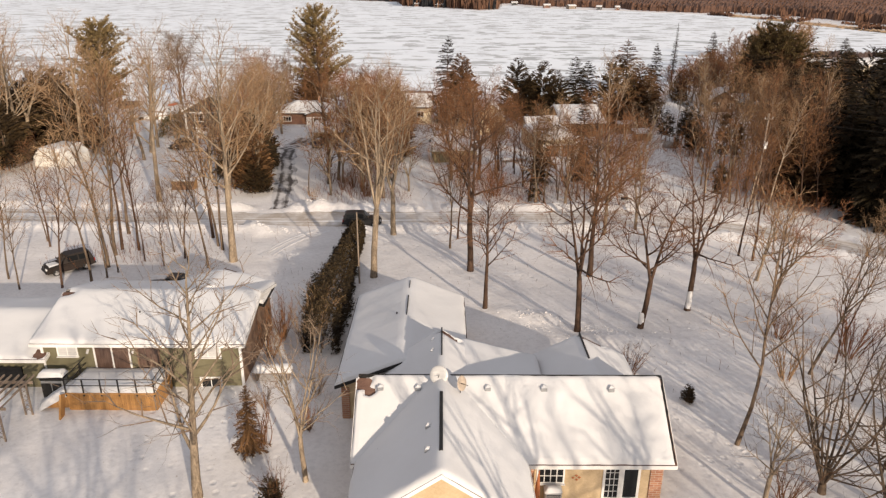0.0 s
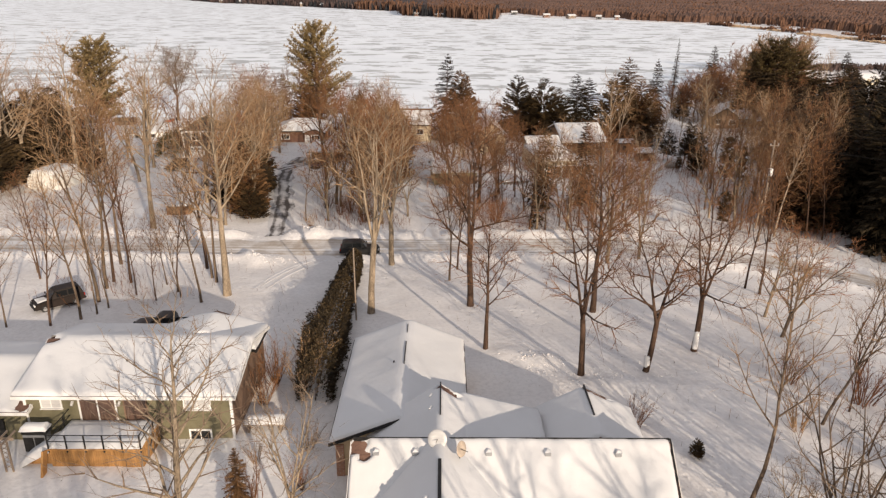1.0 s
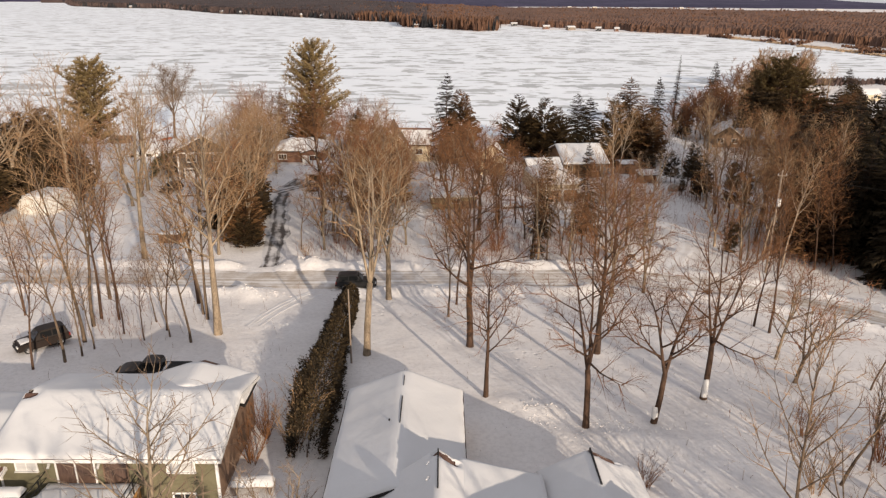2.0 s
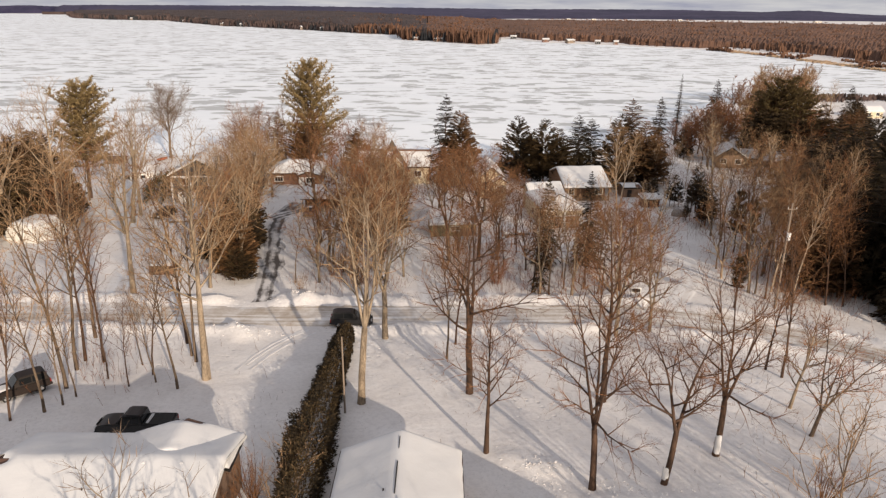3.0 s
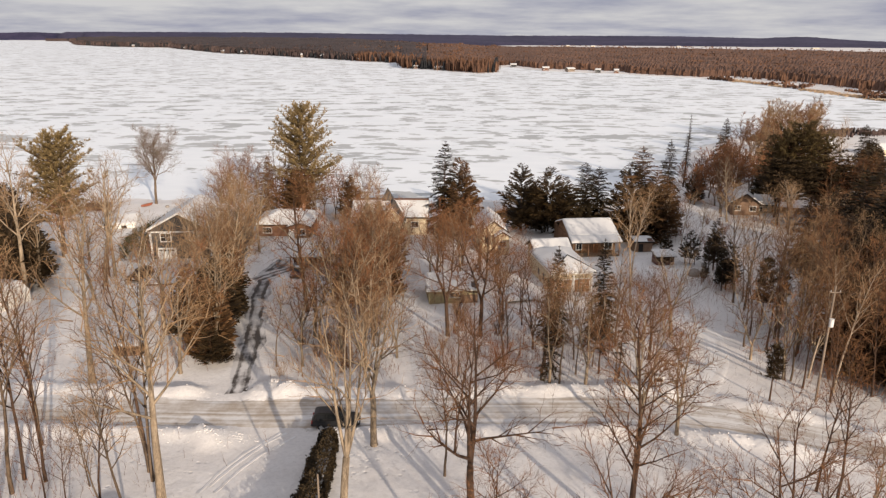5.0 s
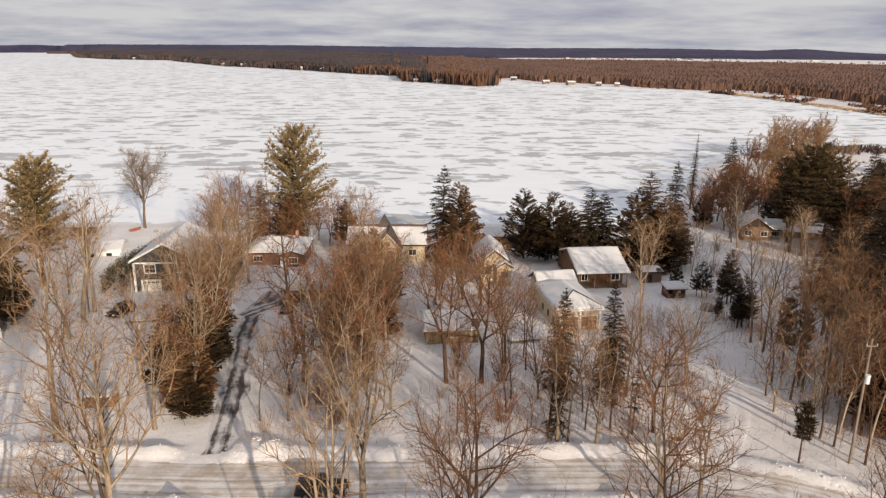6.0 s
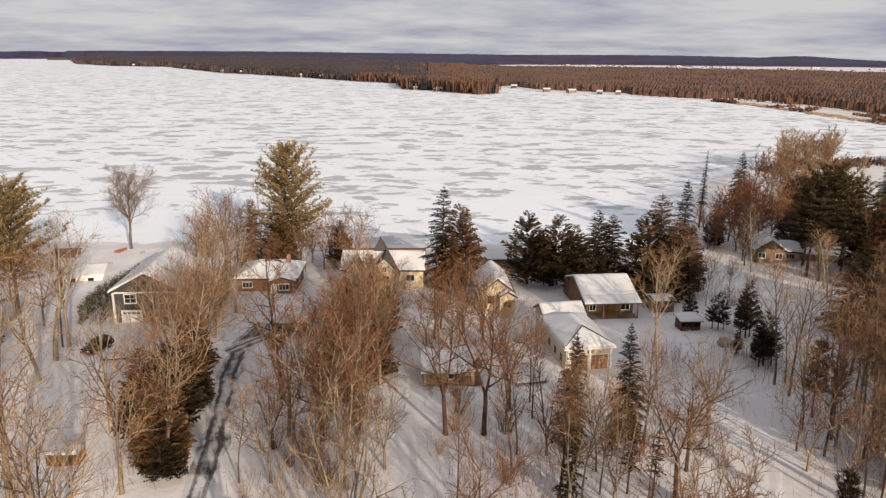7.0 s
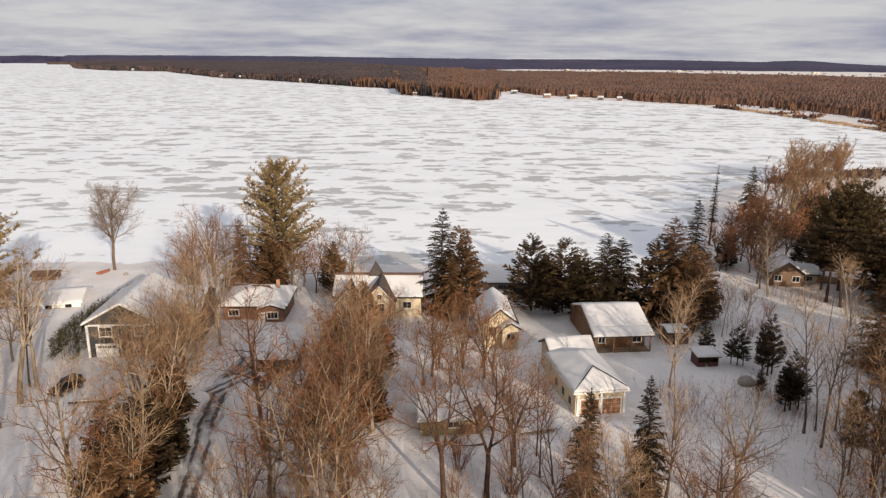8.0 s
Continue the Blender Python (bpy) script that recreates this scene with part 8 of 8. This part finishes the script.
def dry_stalks():
    """Weed stalks, twigs and saplings poking out of the snow."""
    r6 = random.Random(23)
    g = Geo()

    def stalk(x, y, h):
        z = land(x, y)
        p = Vector((x, y, z - 0.1))
        d = Vector((r6.gauss(0, 0.18), r6.gauss(0, 0.18), 1)).normalized()
        line = wander(r6, p, d, h + 0.1, 3, 0.12, 0.02)
        g.tube(line, [0.014, 0.011, 0.009, 0.004], 3)
        for _ in range(3):
            q, e = along(line, r6.uniform(0.4, 0.95))
            g.twig([q, q + side_way(r6, e, r6.uniform(0.4, 0.8), r6.random() * 6.28) * h * 0.25], 0.008, Vector((1, 0.3, 0.2)))

    for cx, cy, w, d, count, h in ((4, 64, 7, 8, 40, 0.4), (3.2, 51.2, 1.2, 0.9, 60, 0.35), (18, 62, 10, 8, 30, 0.4), (-30, 72, 8, 7, 90, 1.6), (-16, 60, 4, 8, 30, 0.5), (20, 46, 6, 7, 16, 0.6), (28, 52, 6, 10, 40, 1.3),
                                   (10, 84, 20, 4, 80, 0.5), (-12, 94, 8, 3, 90, 0.9), (10, 95, 12, 5, 160, 1.0), (34, 100, 8, 10, 160, 1.0), (-44, 100, 8, 12, 120, 0.9), (46, 118, 8, 14, 150, 0.9), (20, 112, 10, 6, 90, 0.8)):
        for _ in range(count):
            x, y = r6.gauss(cx, w * 0.6), r6.gauss(cy, d * 0.6)
            if clear_of_ways(x, y):
                stalk(x, y, h * r6.uniform(0.4, 1.3))
    single("dry_stalks", g, TWIG_BROWN, "dry weed stalks and twigs poking out of the snow", "weeds", kind="stuff")


def underbrush():
    """Whippy saplings and briars that fill the woods between the trees."""
    r7 = random.Random(29)
    g = Geo()
    for cx, cy, w, d, count, h in ((-12, 112, 6, 20, 700, 2.6), (-9, 93.5, 7, 2.5, 150, 1.6), (7, 97, 6, 7, 280, 2.3), (18, 98, 8, 8, 260, 1.9), (31, 106, 5, 8, 420, 2.0), (46, 98, 6, 12, 600, 2.4), (50, 116, 6, 10, 260, 1.8),
                                   (-50, 104, 12, 10, 420, 2.0), (-30, 100, 3, 8, 160, 1.8), (-33, 130, 4, 8, 140, 1.6), (6, 134, 6, 8, 260, 1.8), (52, 160, 6, 14, 260, 2.4), (70, 172, 10, 6, 220, 2.4), (26, 46, 5, 8, 40, 1.6), (-35, 70, 6, 6, 100, 1.4),
                                   (26, 76, 8, 4, 70, 1.2), (32, 125, 4, 6, 260, 1.8), (44, 127, 5, 8, 260, 1.8), (-4, 150, 8, 4, 160, 2.4)):
        for _ in range(count):
            x, y = r7.gauss(cx, w * 0.6), r7.gauss(cy, d * 0.6)
            if not clear_of_ways(x, y):
                continue
            hh = h * r7.uniform(0.4, 1.4)
            p = Vector((x, y, land(x, y) - 0.1))
            line = wander(r7, p, Vector((r7.gauss(0, 0.22), r7.gauss(0, 0.22), 1)).normalized(), hh, 2, 0.12, 0.02)
            g.tube(line, [0.02, 0.015, 0.006], 3)
            for k in range(6):
                q, e = along(line, r7.uniform(0.25, 0.97))
                g.twig([q, q + side_way(r7, e, r7.uniform(0.4, 0.9), r7.random() * 6.28) * hh * r7.uniform(0.15, 0.38)], 0.012, Vector((r7.gauss(0, 1), r7.gauss(0, 1), 0.3)))
    single("underbrush", g, TWIG_RED, "reddish bare underbrush between the trees", "brush", kind="stuff")


snow_clods()
dry_stalks()
underbrush()


# ---- the far shore ----
def far_woods():
    rng = random.Random(77)
    bare, mixed, dark, reeds, ridge = Geo(), Geo(), Geo(), Geo(), Geo()

    def spray(geo, x, y, z, h, w, n, thin=1.0):
        """The narrow, ragged, many-stemmed crown of a leafless tree far off."""
        for _ in range(n):
            a = rng.gauss(0, 0.7)
            bx, by = x + rng.gauss(0, w * 0.34), y + rng.gauss(0, w * 0.34)
            hh = h * rng.uniform(0.55, 1.08)
            k = w * rng.uniform(0.13, 0.3) * thin
            c, s = math.cos(a) * k, math.sin(a) * k
            lean = rng.gauss(0, 0.3) * k
            geo.add([(bx - c * 0.25, by - s * 0.25, z - 0.5), (bx + c * 0.25, by + s * 0.25, z - 0.5), (bx + c, by + s, z + hh * rng.uniform(0.4, 0.6)), (bx + c * 0.72 + lean, by + s * 0.72, z + hh * 0.92),
                     (bx + lean, by, z + hh), (bx - c * 0.75 + lean, by - s * 0.75, z + hh * 0.86), (bx - c, by - s, z + hh * rng.uniform(0.35, 0.55))], [(0, 1, 2, 3, 4, 5, 6)])

    def cone(geo, x, y, z, h, w):
        v = [(x, y, z + h)]
        for ring, (f, r) in enumerate(((0.62, 0.42), (0.25, 0.9), (0.0, 0.7))):
            for k in range(5):
                a = k * 1.257 + ring * 0.6
                q = w * r * rng.uniform(0.7, 1.2)
                v.append((x + math.cos(a) * q, y + math.sin(a) * q, z + h * f * rng.uniform(0.85, 1.1)))
        f = [(0, 1 + k, 1 + (k + 1) % 5) for k in range(5)]
        for r in range(2):
            f += [(1 + r * 5 + k, 6 + r * 5 + k, 6 + r * 5 + (k + 1) % 5, 1 + r * 5 + (k + 1) % 5) for k in range(5)]
        geo.add(v, f)

    def edge(t):
        """Depth at which the lone trees end, by slope to the side: fields lie behind them to the right."""
        return float(np.interp(t, (-0.52, -0.2, 0.0, 0.1, 0.3, 0.7), (3300, 2600, 2250, 2250, 2080, 1620)))

    def shore_of(y):
        return float(np.interp(y, (330, 440, 520, 600, 684, 750), (330, 302, 296, 292, 286, 262)))

    for _ in range(30000):
        # strewn by bearing and distance, so that near shores are as thick as far ones
        t = rng.uniform(-0.60, 0.72)
        y = 440 * (3300 / 440) ** rng.random()
        x = t * (y - 43)
        off = y - far_shore(x)
        wild = noise.noise(Vector((x * 0.006, y * 0.003, 3)))
        if off < 3 or y > edge(t) * (1 + 0.14 * wild):
            continue
        if 76 < x < 210 and off < 34 and rng.random() < 0.8:
            continue
        if y < 760 and x - shore_of(y) < 26 + 18 * wild:
            continue
        if rng.random() < (0.3 if t < 0.08 else 0.78):
            continue
        size = y / 800
        z = far_land(x, y, off)
        clump = noise.noise(Vector((x * 0.011, y * 0.006, 0)))
        tall = float(np.interp(t, (-0.2, 0.02, 0.09), (1.75, 1.5, 1.0)))
        hill = 15 * min(1, max(0, off) / 700) * min(1, max(0, (0.05 - t) / 0.2))
        if clump > (0.26 if t < -0.05 else 0.34 if t < 0.05 else 0.44) or rng.random() < 0.03:
            cone(dark, x, y, z + hill, rng.uniform(6, 9) * tall, 1.5 * size)
        else:
            h = rng.uniform(6, 9) * tall * (1 + 0.3 * clump)
            # trees to the left take the haze-dimmed brown
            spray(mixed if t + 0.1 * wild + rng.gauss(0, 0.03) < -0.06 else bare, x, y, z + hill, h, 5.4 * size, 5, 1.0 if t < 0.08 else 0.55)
    # the twiggy bulk that fills the gaps between the far trees
    cols, rows = 820, 34
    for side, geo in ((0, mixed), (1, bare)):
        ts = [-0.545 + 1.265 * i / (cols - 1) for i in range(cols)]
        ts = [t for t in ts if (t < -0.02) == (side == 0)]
        base = len(geo.v)
        for t in ts:
            near = 400.0
            while near < 4000 and (near - far_shore(t * (near - 43)) < 14 or (near < 760 and t * (near - 43) - shore_of(near) < 34) or (76 < t * (near - 43) < 210 and near - far_shore(t * (near - 43)) < 40)):
                near += 8.0
            far = max(near + 60, edge(t))
            tall = float(np.interp(t, (-0.2, 0.02, 0.09), (1.75, 1.5, 1.0)))
            for j in range(rows):
                y = near * (far / near) ** (j / (rows - 1))
                x = t * (y - 43)
                off = y - near + 10
                hill = 15 * min(1, off / 700) * min(1, max(0, (0.05 - t) / 0.2))
                h = 6.9 * tall * (1 + 0.3 * noise.noise(Vector((x * 0.011, y * 0.006, 0)))) + 1.6 * noise.noise(Vector((x * 0.045, y * 0.02, 2))) + rng.uniform(-0.9, 0.9)
                geo.v.append((x, y, far_land(x, y, off) + hill + (h if 0 < j < rows - 1 else -1.0)))
        for i in range(len(ts) - 1):
            for j in range(rows - 1):
                a = base + i * rows + j
                geo.f.append((a, a + rows, a + rows + 1, a + 1))
    for _ in range(2200):
        # a screen of trees along the water's edge
        x = -1900 * rng.random() ** 1.6 + 74
        s = far_shore(x)
        off = rng.uniform(2, 40)
        size = s / 900
        h = rng.uniform(10, 17) * (1 + max(0, s - 1500) / 5000)
        if noise.noise(Vector((x * 0.02, 0, 9))) + rng.uniform(-0.35, 0.35) > (0.02 if x < -140 else 0.16):
            cone(dark, x, s + off, far_land(x, s + off, off), h * 0.85, 1.5 * size)
        else:
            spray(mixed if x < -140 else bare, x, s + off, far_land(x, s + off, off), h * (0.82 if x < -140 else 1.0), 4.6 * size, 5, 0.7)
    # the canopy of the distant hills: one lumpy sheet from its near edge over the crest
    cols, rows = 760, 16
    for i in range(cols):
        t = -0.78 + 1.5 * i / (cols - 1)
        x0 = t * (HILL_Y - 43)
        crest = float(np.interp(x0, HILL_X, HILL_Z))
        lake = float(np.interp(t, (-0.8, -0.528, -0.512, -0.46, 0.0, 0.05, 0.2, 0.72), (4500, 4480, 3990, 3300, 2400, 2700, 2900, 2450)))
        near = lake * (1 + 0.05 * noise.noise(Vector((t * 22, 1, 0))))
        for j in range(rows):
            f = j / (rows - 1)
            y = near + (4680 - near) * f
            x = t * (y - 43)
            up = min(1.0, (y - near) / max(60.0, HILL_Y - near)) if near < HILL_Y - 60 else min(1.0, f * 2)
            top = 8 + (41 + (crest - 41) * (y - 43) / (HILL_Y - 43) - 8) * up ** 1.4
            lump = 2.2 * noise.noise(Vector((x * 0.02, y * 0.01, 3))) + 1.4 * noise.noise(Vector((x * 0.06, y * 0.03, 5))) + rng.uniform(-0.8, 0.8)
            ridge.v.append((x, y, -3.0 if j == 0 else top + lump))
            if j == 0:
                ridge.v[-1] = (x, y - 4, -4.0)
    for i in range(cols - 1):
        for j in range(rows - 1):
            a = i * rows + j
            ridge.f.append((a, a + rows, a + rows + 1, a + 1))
    for _ in range(420):
        # hedgerows and lone woods in the fields
        t = rng.uniform(0.1, 0.72)
        y = edge(t) * rng.choice((1.08, 1.17, 1.27)) * (1 + rng.gauss(0, 0.012))
        x = t * (y - 43)
        if noise.noise(Vector((x * 0.005, y * 0.01, 8))) > 0.02:
            spray(bare, x, y, far_land(x, y, 900), rng.uniform(3, 6), 9, 3)
    for _ in range(2300):
        y = rng.uniform(440, 740)
        x = shore_of(y) + abs(rng.gauss(0, 26)) - 3
        if noise.noise(Vector((x * 0.05, y * 0.03, 6))) > -0.22:
            spray(reeds, x, y, -4.5, rng.uniform(0.8, 1.7), 5.5, 4)
        elif rng.random() < 0.3:
            spray(bare, x, y, -4.4, rng.uniform(2.5, 4.5), 5, 4)
    for _ in range(300):
        # brush along the tip of the near headland
        x = rng.uniform(126, 240)
        y = near_shore(x) - 3 - abs(rng.gauss(0, 6))
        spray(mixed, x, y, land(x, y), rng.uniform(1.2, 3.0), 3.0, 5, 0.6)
    single("far_dim_woods", mixed, FAR_WOOD_DIM, "mixed woods along the far shore in a brown dimmed for haze", "woods", kind="stuff")
    single("far_bare_woods", bare, FAR_WOOD, "brown leafless woods along the far shore", "woods", kind="stuff")
    single("hazy_ridge_woods", ridge, FAR_RIDGE_HAZE, "wooded ridges on the horizon with blue haze in their colour", "woods", kind="stuff", smooth=True)
    single("far_conifers", dark, FAR_CONIFER, "dark conifers on the far shore and ridges", "woods", kind="stuff")
    single("dry_reeds", reeds, REED, "pale dry reeds at the edge of the far ice", "reeds", kind="stuff")


far_woods()


def shore_cottage(x, w, d, h, wall, label):
    y = far_shore(x) + 9
    c = House("shore_cottage", pose(x, y, -3.6, 0, 0, random.Random(int(x)).uniform(-25, 25)), label, "cottage")
    c.block(-w * 0.36, w * 0.36, -d / 2, d / 2, -1, h, h * 1.6, "x", wall, over=0.5, snow=0.3, roof=SHINGLE_DARK, step=2.0)
    for u in (-0.25, 0.25):
        c.opening("window", u * w, -d / 2, h * 0.3, 1.4, 1.2, cols=2, sill=False)


for x, w, wall in ((-985, 16, GREY_WOOD), (-700, 13, GREY_WOOD), (-486, 14, GREY_WOOD), (-425, 16, SLATE_SIDING), (-258, 15, GREY_WOOD), (-212, 9, SLATE_SIDING)):
    shore_cottage(x, w, 8, 4.2, wall, "far cottage at the water's edge with a snowy roof")
for x, w, wall in ((-132, 10, SLATE_SIDING), (-32, 8, RUST_SIDING), (-4, 13, GREY_WOOD), (96, 11, SLATE_SIDING), (126, 11, RUST_SIDING), (152, 14, GREY_WOOD), (180, 8, SLATE_SIDING), (199, 7, RUST_SIDING)):
    shore_cottage(x, w, 6, 2.6, wall, "low far cottage at the water's edge with a snowy roof")


def barn(x, y, w):
    c = House("barn", pose(x, y, far_land(x, y, 900) + 0.2, 0, 0, 12), "far farm building with a snow-covered roof", "barn")
    c.block(-w / 2, w / 2, -5, 5, -1, 4, 6, "x", CREAM_SIDING, over=0.6, snow=0.3, roof=SHINGLE_DARK, step=3.0)
    c.opening("door", 0, -5, 0, 3, 3, cols=2, sill=False)


for x, y, w in ((1180, 2330, 24), (530, 2600, 15), (450, 2650, 13), (820, 2560, 14)):
    barn(x, y, w)
